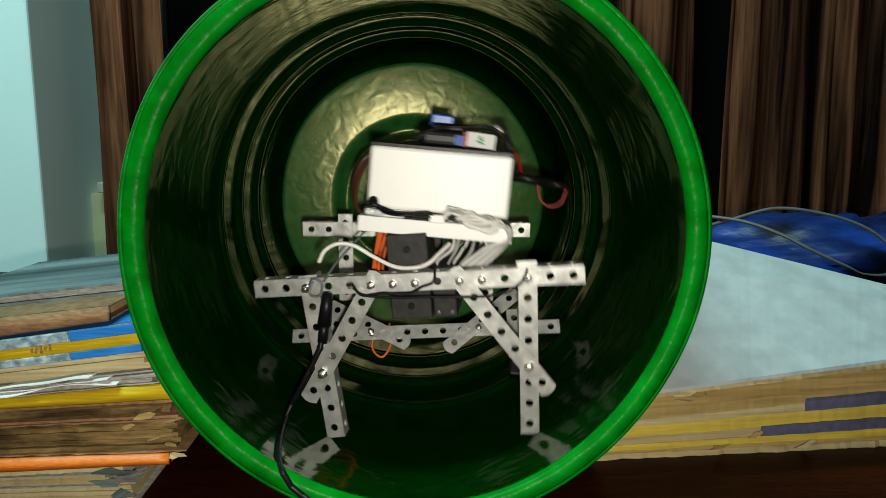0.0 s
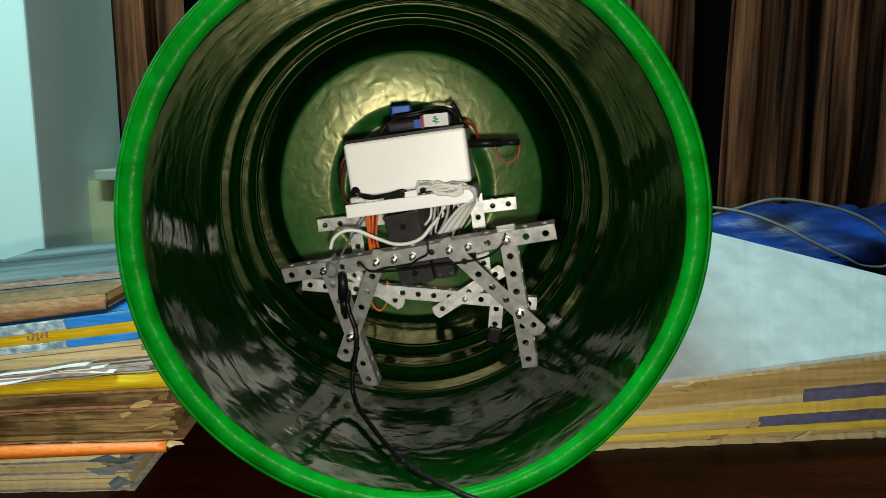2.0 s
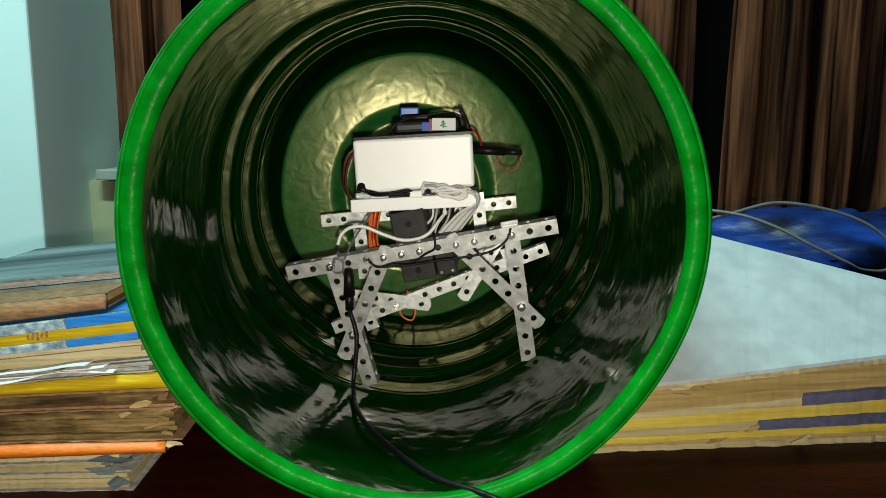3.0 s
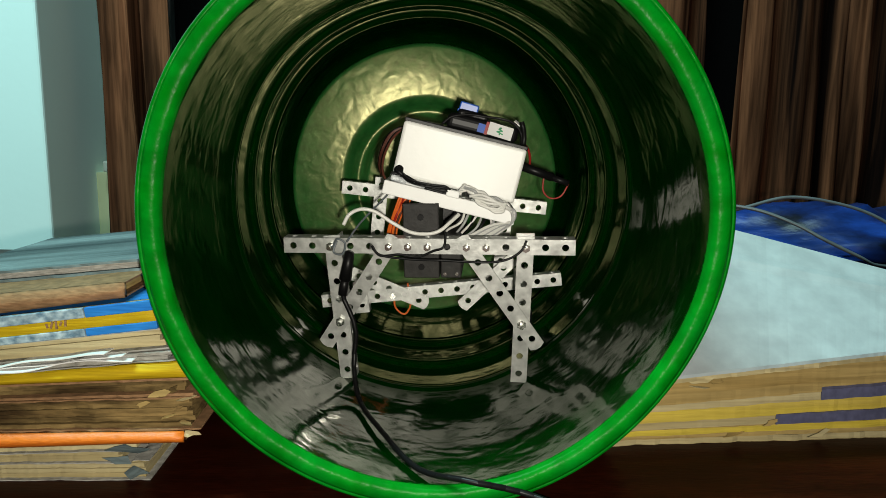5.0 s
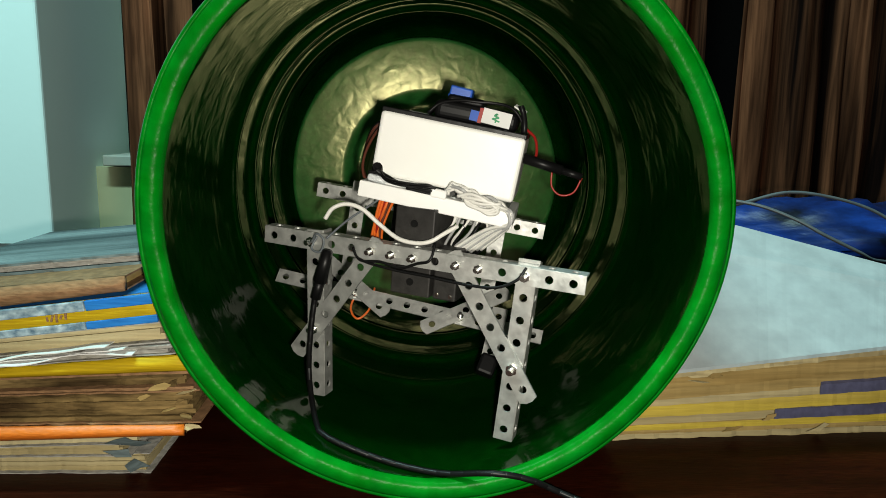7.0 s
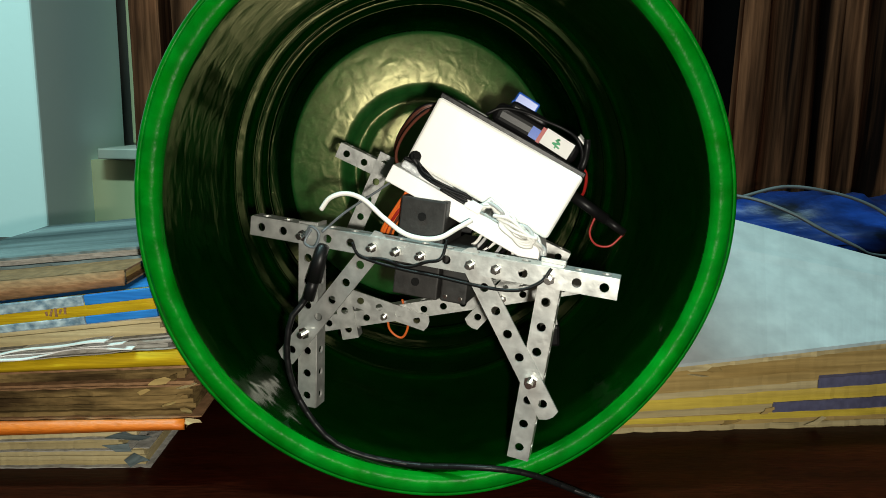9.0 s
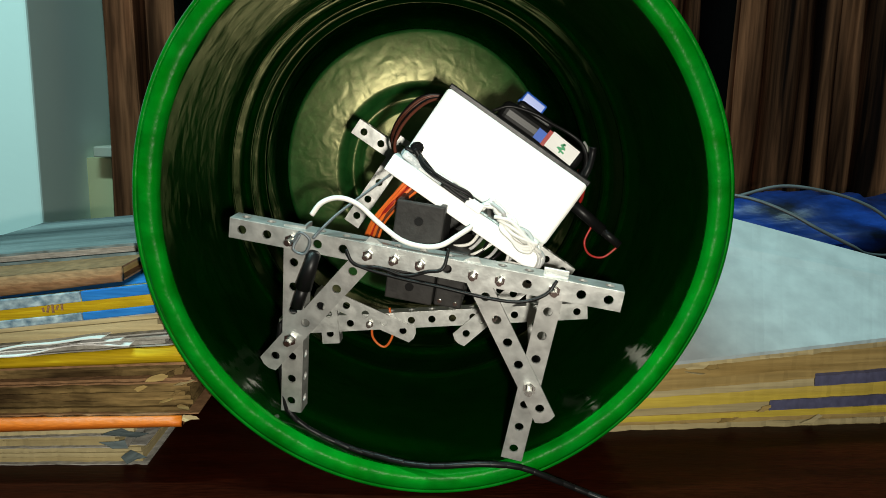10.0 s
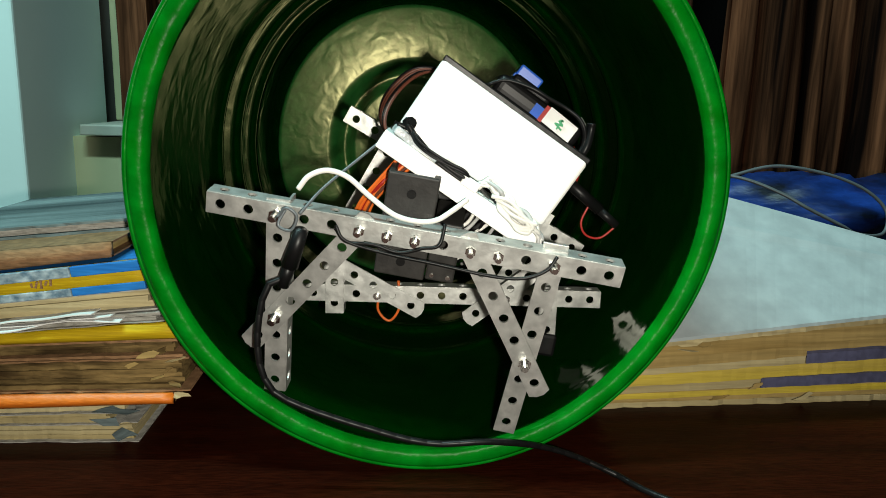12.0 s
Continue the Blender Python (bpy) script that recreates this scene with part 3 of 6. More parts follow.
    sheet(z, z + 0.03, "cover", PALE, -0.001, 0.0004, label="pale blue paper cover")
    for zz, xa in ((0.25, 0.385), (0.53, 0.40)):
        sheet(zz, zz + 0.09, "slate_tape", SLATE, -0.0046, 0.0003, xa, 1.0, "slate blue torn paper strip")
    return b


ledger()
for i, (x, z, size) in enumerate(((0.146, 0.0400, 0.0050), (0.158, 0.0385, 0.0036), (0.149, 0.0340, 0.0034), (0.185, -0.0075, 0.0040), (0.240, -0.0070, 0.0045), (0.205, 0.0035, 0.0030))):
    scrap(x, 0.040 + 0.7 * (0.042 - z), z, size, 20 + i, (CREAM, TAN)[i % 2], "torn flake of yellowed paper on the paper pile")


def sack():
    """A slack blue sack heaped at the back of the table."""
    bm = bmesh.new()
    bmesh.ops.create_icosphere(bm, subdivisions=5, radius=1)
    for v in bm.verts:
        p_ = v.co.copy()
        k = 1 + 0.22 * noise.noise(p_ * 1.9) + 0.20 * abs(noise.noise(p_ * 4.2)) + 0.10 * abs(noise.noise(p_ * 10)) - 0.08
        v.co = Vector((p_.x * 0.27 * k, p_.y * 0.13 * k, max(-0.05, p_.z * 0.085 * k)))
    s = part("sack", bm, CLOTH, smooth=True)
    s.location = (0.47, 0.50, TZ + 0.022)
    tagged(s, "crumpled blue woven plastic sack with near-black patches", "sack")
    c = tube([(0.2811, 0.3600, 0.0930), (0.3144, 0.3600, 0.1019), (0.3589, 0.3600, 0.1126), (0.4083, 0.3550, 0.1065), (0.4470, 0.3500, 0.0926), (0.4693, 0.3450, 0.0722), (0.4624, 0.3350, 0.0514), (0.4304, 0.3250, 0.0519), (0.4107, 0.3220, 0.0605), (0.3775, 0.3250, 0.0759), (0.3539, 0.3350, 0.0889), (0.3211, 0.3500, 0.1009), (0.2783, 0.3700, 0.1059)], 0.0017, 10)
    tagged(part("grey_cable", c, DARK_WIRE, smooth=True), "loop of thin grey cable lying over the blue sack", "cable")


sack()


# ---- the walking machine ----
robot = tagged(empty("walking_robot"), "four-legged walking robot of perforated steel strips carrying a white box", "robot")


def bolt(parent, x, y, z, s=1.0):
    """A short bolt with its nut, standing out towards the mouth of the bucket."""
    turn = pose(x, y, z, 90, 0, 0)
    part("bolt", join(rod(0.0030 * s, 0.0020, turn @ pose(0, 0, 0.0010), 6), rod(0.0016 * s, 0.0075, turn @ pose(0, 0, 0.0030), 10, bevel=0.0003)), BOLT, parent, "bright zinc bolt and nut")


front_crossbar = part("front_crossbar", girder(15), STEEL, robot, "front steel angle girder with a row of holes")
for side, hole_i, lean, n_top in ((-1, 2, 4, 5), (1, 12, -2, 9)):
    x = (hole_i - 7) * PITCH
    m = pose(x, 0.0032, 0, 0, -lean, 0) @ pose(0, 0, -3.5 * PITCH, 0, 90, 0)
    if side < 0:
        leg = join(perforated(8, 0.0105, round_end=0.0, m=m), perforated(8, 0.0098, round_end=0.0, m=m @ pose(0, 0.0049, 0.0049, 90, 0, 0)))
    else:
        leg = join(perforated(8, 0.0105, round_end=0.0, m=m), perforated(8, 0.0098, round_end=0.0, m=m @ pose(0, 0.0049, 0.0049, 90, 0, 0)))
    part("leg", leg, STEEL, front_crossbar)
    tx = (n_top - 7) * PITCH
    foot = Vector((x, 0)) + 4.15 * PITCH * Vector((math.sin(radians(lean)), -math.cos(radians(lean))))
    top = Vector((tx, 0.0))
    d = (foot - top).normalized()
    mid = top + d * 3.02 * PITCH
    ang = math.degrees(math.atan2(-d.y, d.x))
    part("brace", perforated(7, 0.0105, round_end=0.0018, m=pose(mid.x, 0.0016, mid.y, 0, ang, 0)), STEEL, front_crossbar)
    bolt(front_crossbar, foot.x, 0.0008, foot.y, 1.1)
    bolt(front_crossbar, x, -0.001, 0.0)
for i in (5, 6, 7, 9, 10):
    bolt(front_crossbar, (i - 7) * PITCH, -0.001, 0.0, 0.85)
part("corner_tab", block(0.012, 0.0012, 0.006, pose(5 * PITCH, 0.0062, 0.0050), 0.0003), STEEL, front_crossbar)

# the front servo in its bracket
servo = part("servo_bracket", join(block(0.024, 0.003, 0.051, pose(-0.0055, 0.013, 0.0005), 0.0008), block(0.003, 0.036, 0.051, pose(-0.0160, 0.030, 0.0005), 0.0006),
                                   block(0.003, 0.036, 0.051, pose(0.0050, 0.030, 0.0005), 0.0006)), BRACKET, front_crossbar, "black painted servo bracket")
part("servo_body", block(0.018, 0.040, 0.040, pose(-0.0055, 0.036, -0.002), 0.001), BLACK, front_crossbar)
part("servo_body", block(0.014, 0.036, 0.030, pose(0.0140, 0.034, -0.011), 0.001), BRACKET, front_crossbar)
for x, z, r in ((0.0100, 0.001, 0.0012), (0.0180, 0.001, 0.0012), (0.0100, -0.023, 0.0012), (0.0180, -0.023, 0.0012)):
    part("servo_screw", rod(r, 0.0014, pose(x, 0.0158, z, 90, 0, 0), 10, bevel=0.0003), BOLT, front_crossbar)
# Black discs put the holes' darkness on the bracket's face as colour.
for z in (0.017, -0.017):
    part("bracket_hole_disc", rod(0.0022, 0.0008, pose(-0.0055, 0.0112, z, 90, 0, 0)), BLACK, front_crossbar)
part("black_wire", tube([(-0.036, -0.002, -0.001), (-0.030, -0.004, -0.0055), (-0.018, -0.004, -0.0045), (-0.006, -0.004, -0.006), (0.004, -0.004, -0.002), (0.011, -0.004, 0.001),
                         (0.012, 0.0, 0.010)], 0.0008), RUBBER, front_crossbar, smooth=True)
part("black_wire", tube([(-0.036, -0.003, 0.001), (-0.030, -0.0045, -0.005), (-0.010, -0.0045, -0.0075), (0.010, -0.0045, -0.0080), (0.035, -0.0045, -0.0090), (0.050, -0.0045, -0.0075),
                         (0.060, -0.004, -0.002), (0.064, -0.002, 0.005)], 0.0008), RUBBER, front_crossbar, smooth=True)
part("white_wire", tube([(-0.0540, -0.004, 0.0150), (-0.0500, -0.003, 0.0215), (-0.0430, 0.0, 0.0245), (-0.0340, 0.002, 0.0225), (-0.0230, 0.003, 0.0150), (-0.0110, 0.002, 0.0090),
                         (0.0, 0.002, 0.0080), (0.0080, 0.003, 0.0100), (0.0140, 0.006, 0.0145), (0.0200, 0.012, 0.0190)], 0.00125), WHITE_WIRE, front_crossbar, "stiff white wire bowed over the girder", smooth=True)
part("cable_knot", join(tube([(-0.062, -0.003, 0.000), (-0.058, -0.006, 0.006), (-0.053, -0.006, 0.003), (-0.055, -0.006, -0.004), (-0.061, -0.005, -0.003), (-0.059, -0.003, 0.004)], 0.0007),
                        tube([(-0.052, -0.005, 0.004), (-0.045, 0.006, 0.014), (-0.033, 0.02, 0.026), (-0.022, 0.03, 0.037)], 0.0007)), DARK_WIRE, front_crossbar, smooth=True)
part("cable_plug", join(rod(0.0042, 0.020, pose(-0.052, -0.006, -0.012, 0, 12, 0), 12, 0.0030, 0.0006), rod(0.0030, 0.012, pose(-0.055, -0.006, -0.026, 0, 12, 0), 12)), RUBBER, front_crossbar, "moulded black cable plug", smooth=True)

# breadboard and white box: the body
board = part("breadboard", block(0.090, 0.056, 0.0092, pose(0, 0.028, 0), 0.0006), BOARD, robot, "white plug-in circuit board")
for i in range(14):
    part("terminal_slot", block(0.0024, 0.040, 0.0006, pose(-0.040 + 0.0061 * i, 0.028, 0.0048)), STONE, board)
white_box = part("white_box", block(0.084, 0.055, 0.037, pose(0.0003, 0.0361, 0.0271), 0.0022, 3), WHITE, robot, "cream-white plastic box")
part("lid", join(block(0.082, 0.052, 0.0012, pose(0.0003, 0.0365, 0.0460), 0.0005), block(0.084, 0.0018, 0.0030, pose(0.0003, 0.0105, 0.0463), 0.0006),
                 block(0.0018, 0.054, 0.0030, pose(0.0415, 0.0365, 0.0463), 0.0006)), BLACK, white_box, "black lid")
part("battery_pack", join(block(0.050, 0.028, 0.0115, pose(0.010, 0.038, 0.0525), 0.0042, 4), block(0.022, 0.024, 0.0060, pose(0.002, 0.040, 0.0590), 0.0026, 3)), RUBBER, white_box, "battery pack wrapped in black tape", smooth=False)
part("paper_label", block(0.0170, 0.0008, 0.0088, pose(0.0225, 0.0236, 0.0532, -8, 3, 0), 0.0002), LABEL, white_box, "white paper label with a green leaf print")
part("label_stripe", block(0.0022, 0.0008, 0.0088, pose(0.0130, 0.0236, 0.0530, -8, 3, 0)), RED_WIRE, white_box, "red stripe beside the label")
part("label_corner", block(0.0050, 0.0008, 0.0060, pose(0.0094, 0.0237, 0.0522, -8, 3, 0)), BLUE, white_box, "blue corner of the label")
part("label_print", join(*[block(0.0048 - 0.0010 * k, 0.0005, 0.0009, pose(0.0222, 0.0229 - 0.0001 * k, 0.0520 + 0.0011 * k, 0, (-1) ** k * 14, 0)) for k in range(4)],
                         block(0.0008, 0.0005, 0.0054, pose(0.0222, 0.0226, 0.0532))), LEAF, white_box, "green leaf print")
part("label_flap", block(0.0080, 0.0050, 0.0010, pose(0.0345, 0.034, 0.0610, 20, 24, 0), 0.0003), LABEL, white_box)
part("blue_connector", join(block(0.0135, 0.010, 0.0075, pose(-0.002, 0.037, 0.0632, 0, 3, 0), 0.001), block(0.0150, 0.0085, 0.0022, pose(-0.002, 0.037, 0.0605, 0, 3, 0), 0.0006)), BLUE, white_box, "small blue plastic connector")
part("tape_strap", strap([(0.0395, 0.0468), (0.0385, 0.0530), (0.0345, 0.0585), (0.0285, 0.0618), (0.0200, 0.0622), (0.0100, 0.0610), (0.0, 0.0600), (-0.0120, 0.0560), (-0.0180, 0.0490)], 0.0215, 0.0300, 0.0016), RUBBER, white_box, "band of black tape over the pack", smooth=True)
part("tape_strap", strap([(0.0335, 0.0620), (0.0355, 0.0585), (0.0375, 0.0530), (0.0385, 0.0475)], 0.0200, 0.0270, 0.0030), RUBBER, white_box, "band of black tape over the pack", smooth=True)
part("tape_flap", block(0.018, 0.008, 0.0012, pose(-0.025, 0.030, 0.0472)), BLACK, white_box)
part("switch_plate", block(0.012, 0.005, 0.0012, pose(-0.022, 0.022, 0.0474), 0.0003), STONE, white_box)
part("power_jack", join(rod(0.0030, 0.024, pose(0.054, 0.030, 0.0325, 0, 96, 0), 12), rod(0.0022, 0.012, pose(0.072, 0.030, 0.0305, 0, 96, 0), 12)), RUBBER, white_box, "black power plug on red wires", smooth=True)
part("red_wire", tube([(0.060, 0.030, 0.0305), (0.062, 0.030, 0.021), (0.068, 0.030, 0.017), (0.075, 0.030, 0.020), (0.078, 0.030, 0.0295)], 0.0006), RED_WIRE, white_box, smooth=True)
part("red_wire", tube([(0.040, 0.050, 0.050), (0.046, 0.046, 0.046), (0.049, 0.040, 0.038), (0.048, 0.034, 0.032)], 0.0009), RED_WIRE, white_box, smooth=True)
# tangle of wires between the board and the box
for i in range(9):
    rr = random.Random(i + 11)
    w = [(0.001 + 0.0006 * i, 0.004, 0.0065), (0.007, 0.0015, 0.0095 + 0.0005 * i)]
    for k in range(4):
        w.append((0.013 + 0.0075 * k + rr.uniform(-0.002, 0.002), rr.uniform(-0.0035, 0.004), 0.0098 - 0.0009 * k + rr.uniform(-0.0022, 0.0030)))
    w += [(0.0425 + rr.uniform(-0.0015, 0.0015), -0.001, 0.0045 + rr.uniform(-0.001, 0.001)), (0.0435, rr.uniform(-0.002, 0.001), -0.002), (0.040 - 0.0012 * i, 0.005, -0.009), (0.030 - 0.0022 * i, 0.012, -0.022 - 0.0006 * i)]
    part("white_wire", tube(w, 0.00105, 6, 6), GREY_WIRE if i % 3 == 1 else WHITE_WIRE, board, smooth=True)
for i in range(3):
    o = 0.0022 * i
    part("wire_loop", tube([(0.012 + o, -0.002, 0.0075), (0.020 + o, -0.0045, 0.0105 - o), (0.030 + o, -0.0045, 0.0080), (0.036, -0.004, 0.0040 + o), (0.031, -0.004, 0.0015 + 0.5 * o), (0.024 - o, -0.0035, 0.0040), (0.016, -0.0015, 0.0072)], 0.00105, 6, 6),
         WHITE_WIRE, board, smooth=True)
part("black_wire", tube([(-0.032, 0.004, 0.010), (-0.022, 0.001, 0.0075), (-0.010, 0.000, 0.0065), (-0.001, 0.000, 0.0070), (0.002, 0.002, 0.0045), (-0.004, 0.001, 0.0050), (-0.018, 0.001, 0.0055)], 0.0009), RUBBER, board, smooth=True)
part("tape_wad", join(rod(0.0036, 0.0050, pose(-0.0375, 0.006, 0.0128, 60, 20, 0), 9, 0.0026, 0.0010), block(0.0075, 0.0040, 0.0030, pose(-0.0350, 0.005, 0.0104, 0, 25, 10), 0.0012),
                      block(0.0050, 0.0030, 0.0022, pose(-0.0400, 0.006, 0.0098, 0, -10, 0), 0.0009)), RUBBER, board, "wad of black insulating tape")
part("clear_tape", join(block(0.0110, 0.0100, 0.0040, pose(-0.0370, 0.008, 0.0066, 0, 6, 12), 0.0012), block(0.0160, 0.0080, 0.0018, pose(-0.0240, 0.008, 0.0064, 8, 3, -6), 0.0007)), FOIL, board, "crumpled clear sticky tape")
for k in range(2):
    part("black_wire", tube([(-0.0350, 0.004, 0.0110 - 0.001 * k), (-0.0300, 0.001, 0.0085 - 0.0012 * k), (-0.0220, -0.001, 0.0082 - 0.0016 * k), (-0.0120, -0.001, 0.0088 - 0.0012 * k), (-0.0050, -0.001, 0.0098 - 0.001 * k), (-0.0010, 0.0, 0.0080), (0.0000, 0.001, 0.0050)], 0.0007, 6, 6), RUBBER, board, smooth=True)
part("board_clip", block(0.009, 0.004, 0.005, pose(0.001, 0.001, 0.0062), 0.0008), BOARD, board)
part("circuit_chip", block(0.022, 0.010, 0.005, pose(-0.024, 0.010, 0.0065), 0.0008), LABEL, board)
for i in range(6):
    part("servo_lead", tube([(-0.033 + 0.0015 * i, 0.010 + 0.001 * (i % 2), -0.004), (-0.034 + 0.0012 * i, 0.011 + 0.001 * (i % 3), -0.012), (-0.035 + 0.0010 * i, 0.014 + 0.0012 * (i % 2), -0.021), (-0.036 + 0.0011 * i, 0.018 + 0.0012 * (i % 3), -0.031), (-0.035 + 0.0014 * i, 0.026, -0.042)], 0.00095, 6, 6),
         (ORANGE_WIRE, ORANGE_WIRE, RED_WIRE, ORANGE_WIRE, BROWN_WIRE, ORANGE_WIRE)[i], board, smooth=True)
for i in range(5):
    part("loose_lead", tube([(-0.036, 0.012, -0.002), (-0.048 - 0.001 * i, 0.018 + 0.004 * i, 0.006), (-0.051 - 0.0012 * i, 0.028 + 0.004 * i, 0.020), (-0.046 - 0.001 * i, 0.040, 0.036), (-0.030, 0.046, 0.047)], 0.0009, 6, 6),
         (BROWN_WIRE, RUBBER, BROWN_WIRE, BROWN_WIRE, RUBBER)[i], board, smooth=True)
for i in range(9):
    rr = random.Random(40 + i)
    x = 0.012 + 0.003 * i
    part("jumper_wire", tube([(x, 0.012, -0.004), (x + rr.uniform(-0.004, 0.002), 0.008, -0.012), (x - rr.uniform(0.004, 0.010), 0.012, -0.021), (x - rr.uniform(0.006, 0.016), 0.018, -0.030)], 0.0009, 5, 6),
         (WHITE_WIRE, GREY_WIRE, RUBBER)[i % 3], board, smooth=True)

# the bars behind
rear_crossbar = part("rear_crossbar", girder(13), STEEL, robot, "rear steel angle girder with a row of holes")
for x in (-4, 4):
    part("upright", perforated(5, 0.0105, round_end=0.0, m=pose(x * PITCH, -0.0025, -1.6 * PITCH, 0, 90, 0)), STEEL, rear_crossbar)
part("servo_body", block(0.040, 0.020, 0.038, pose(0.0, -0.016, -0.010), 0.001), BLACK, rear_crossbar)
lower_crossbar = part("lower_crossbar", girder(15, pose(0, 0, 0, 0, 0, 0)), STEEL, robot, "low steel angle girder with a row of holes")
for sx, a in ((-1, 28), (1, -38)):
    part("brace", perforated(5, 0.0105, round_end=0.0018, m=pose(sx * 3.2 * PITCH, -0.0020, 0.006, 0, a, 0)), STEEL, lower_crossbar)
    n_leg, drop = (2, 0.001) if sx < 0 else (3, -0.006)
    m = pose(sx * 5 * PITCH, -0.0022, drop, 0, 90, 0)
    part("leg", join(perforated(n_leg, 0.0105, round_end=0.0, m=m), perforated(n_leg, 0.0098, round_end=0.0, m=m @ pose(0, 0.0049, 0.0049, 90, 0, 0))), STEEL, lower_crossbar)
    if sx > 0:
        part("rubber_foot", block(0.012, 0.012, 0.014, pose(sx * 5 * PITCH, 0.001, -0.028, 0, sx * 8, 0), 0.002), RUBBER, lower_crossbar, "black rubber foot")
    bolt(lower_crossbar, sx * 3.0 * PITCH, -0.003, 0.0, 0.8)
part("orange_wire", tube([(-0.036, 0.0, 0.004), (-0.038, 0.002, -0.010), (-0.031, 0.002, -0.017), (-0.025, 0.002, -0.008), (-0.026, 0.002, 0.008)], 0.0008), ORANGE_WIRE, lower_crossbar, smooth=True)

# true size of the strips: a hole every 12.25 mm
for o in robot.children_recursive:
    o.data.transform(Matrix.Scale(0.965, 4))

# ---- the supply cable, in short rigid pieces ----
cable = tagged(empty("power_cable"), "thin black rubber cable trailing from the robot over the bucket's rim", "cable")
cable_pieces = []
for i in range(60):
    cable_pieces.append(part("cable_piece", capsule(0.00155, 0.0076), RUBBER, cable, smooth=True))


def motions():
    walk(robot, [
        (0.0, pose(0.0113, 0.0639, 0.1292, 0.0, 4.9, -4.4)),
        (0.2, pose(-0.0050, 0.0690, 0.1362, 0.0, -10.5, -2.4)),
        (0.5, pose(0.0101, 0.0787, 0.1277, 0.0, 12.8, 0.5)),
        (0.7, pose(0.0130, 0.0878, 0.1314, 0.0, 8.6, -2.3)),
        (1.0, pose(0.0079, 0.0961, 0.1301, 0.0, -3.8, -6.4)),
        (1.2, pose(-0.0021, 0.1035, 0.1296, 0.0, -13.0, -2.8)),
        (1.5, pose(0.0056, 0.1091, 0.1317, 0.0, 5.3, 2.5)),
        (1.7, pose(0.0051, 0.1217, 0.1296, 0.0, -0.8, -1.4)),
        (2.0, pose(-0.0014, 0.1323, 0.1308, 0.0, -8.4, -7.3)),
        (2.2, pose(-0.0095, 0.1383, 0.1311, 0.0, -12.8, -4.6)),
        (2.5, pose(0.0074, 0.1442, 0.1326, 0.0, -0.0, -0.6)),
        (2.7, pose(0.0079, 0.1487, 0.1301, 0.0, -0.8, -1.7)),
        (3.0, pose(0.0012, 0.1471, 0.1306, 0.0, -3.8, -3.4)),
        (3.2, pose(0.0028, 0.1446, 0.1317, 0.0, -4.9, -3.4)),
        (3.6, pose(0.0035, 0.1409, 0.1312, 0.0, 2.8, -3.4)),
        (4.0, pose(0.0041, 0.1372, 0.1306, 0.0, -7.4, -3.4)),
        (4.4, pose(0.0047, 0.1335, 0.1301, 0.0, 6.3, -3.4)),
        (4.8, pose(0.0054, 0.1298, 0.1296, 0.0, 2.1, -3.4)),
        (5.0, pose(0.0123, 0.1240, 0.1277, 0.0, 12.9, -3.4)),
        (5.2, pose(-0.0040, 0.1216, 0.1329, 0.0, -3.2, -6.0)),
        (5.5, pose(0.0041, 0.1090, 0.1302, 0.0, 4.2, -9.9)),
        (5.7, pose(0.0119, 0.0935, 0.1271, 0.0, 24.5, -8.1)),
        (6.0, pose(0.0118, 0.0928, 0.1284, 0.0, 15.3, -5.4)),
        (6.2, pose(0.0058, 0.0850, 0.1286, 0.0, 8.5, -5.7)),
        (6.5, pose(0.0176, 0.0738, 0.1250, 0.0, 27.2, -6.1)),
        (6.7, pose(0.0125, 0.0681, 0.1255, 0.0, 25.7, -8.0)),
        (7.0, pose(0.0013, 0.0565, 0.1305, 0.0, 10.3, -10.8)),
        (7.2, pose(0.0041, 0.0564, 0.1329, 0.0, 23.4, -10.7)),
        (7.6, pose(0.0042, 0.0502, 0.1335, 0.0, 27.3, -10.5)),
        (8.0, pose(0.0043, 0.0441, 0.1340, 0.0, 13.1, -10.3)),
        (8.4, pose(0.0044, 0.0379, 0.1345, 0.0, 22.9, -10.0)),
        (8.8, pose(0.0045, 0.0317, 0.1351, 0.0, 14.8, -9.8)),
        (9.0, pose(0.0151, 0.0155, 0.1267, 0.0, 28.0, -9.7)),
        (9.2, pose(0.0137, 0.0113, 0.1290, 0.0, 28.6, -8.6)),
        (9.5, pose(0.0037, 0.0183, 0.1335, 0.0, 11.3, -7.1)),
        (9.7, pose(0.0084, 0.0130, 0.1344, 0.0, 17.7, -6.3)),
        (10.0, pose(0.0145, 0.0018, 0.1278, 0.0, 33.5, -5.1)),
        (10.2, pose(0.0124, 0.0068, 0.1296, 0.0, 26.2, -6.4)),
        (10.5, pose(0.0050, 0.0177, 0.1346, 0.0, 17.1, -8.3)),
        (10.7, pose(0.0105, 0.0049, 0.1289, 0.0, 30.4, -6.3)),
        (11.0, pose(0.0123, 0.0058, 0.1256, 0.0, 30.0, -3.3)),
        (11.2, pose(0.0002, 0.0145, 0.1363, 0.0, 11.9, -3.2)),
        (11.5, pose(0.0116, 0.0123, 0.1262, 0.0, 30.6, -3.1)),
        (11.8, pose(0.0148, -0.0087, 0.1254, 0.0, 33.1, -2.7)),
        (12.0, pose(0.0137, -0.0118, 0.1278, 0.0, 33.5, -2.5)),
    ])
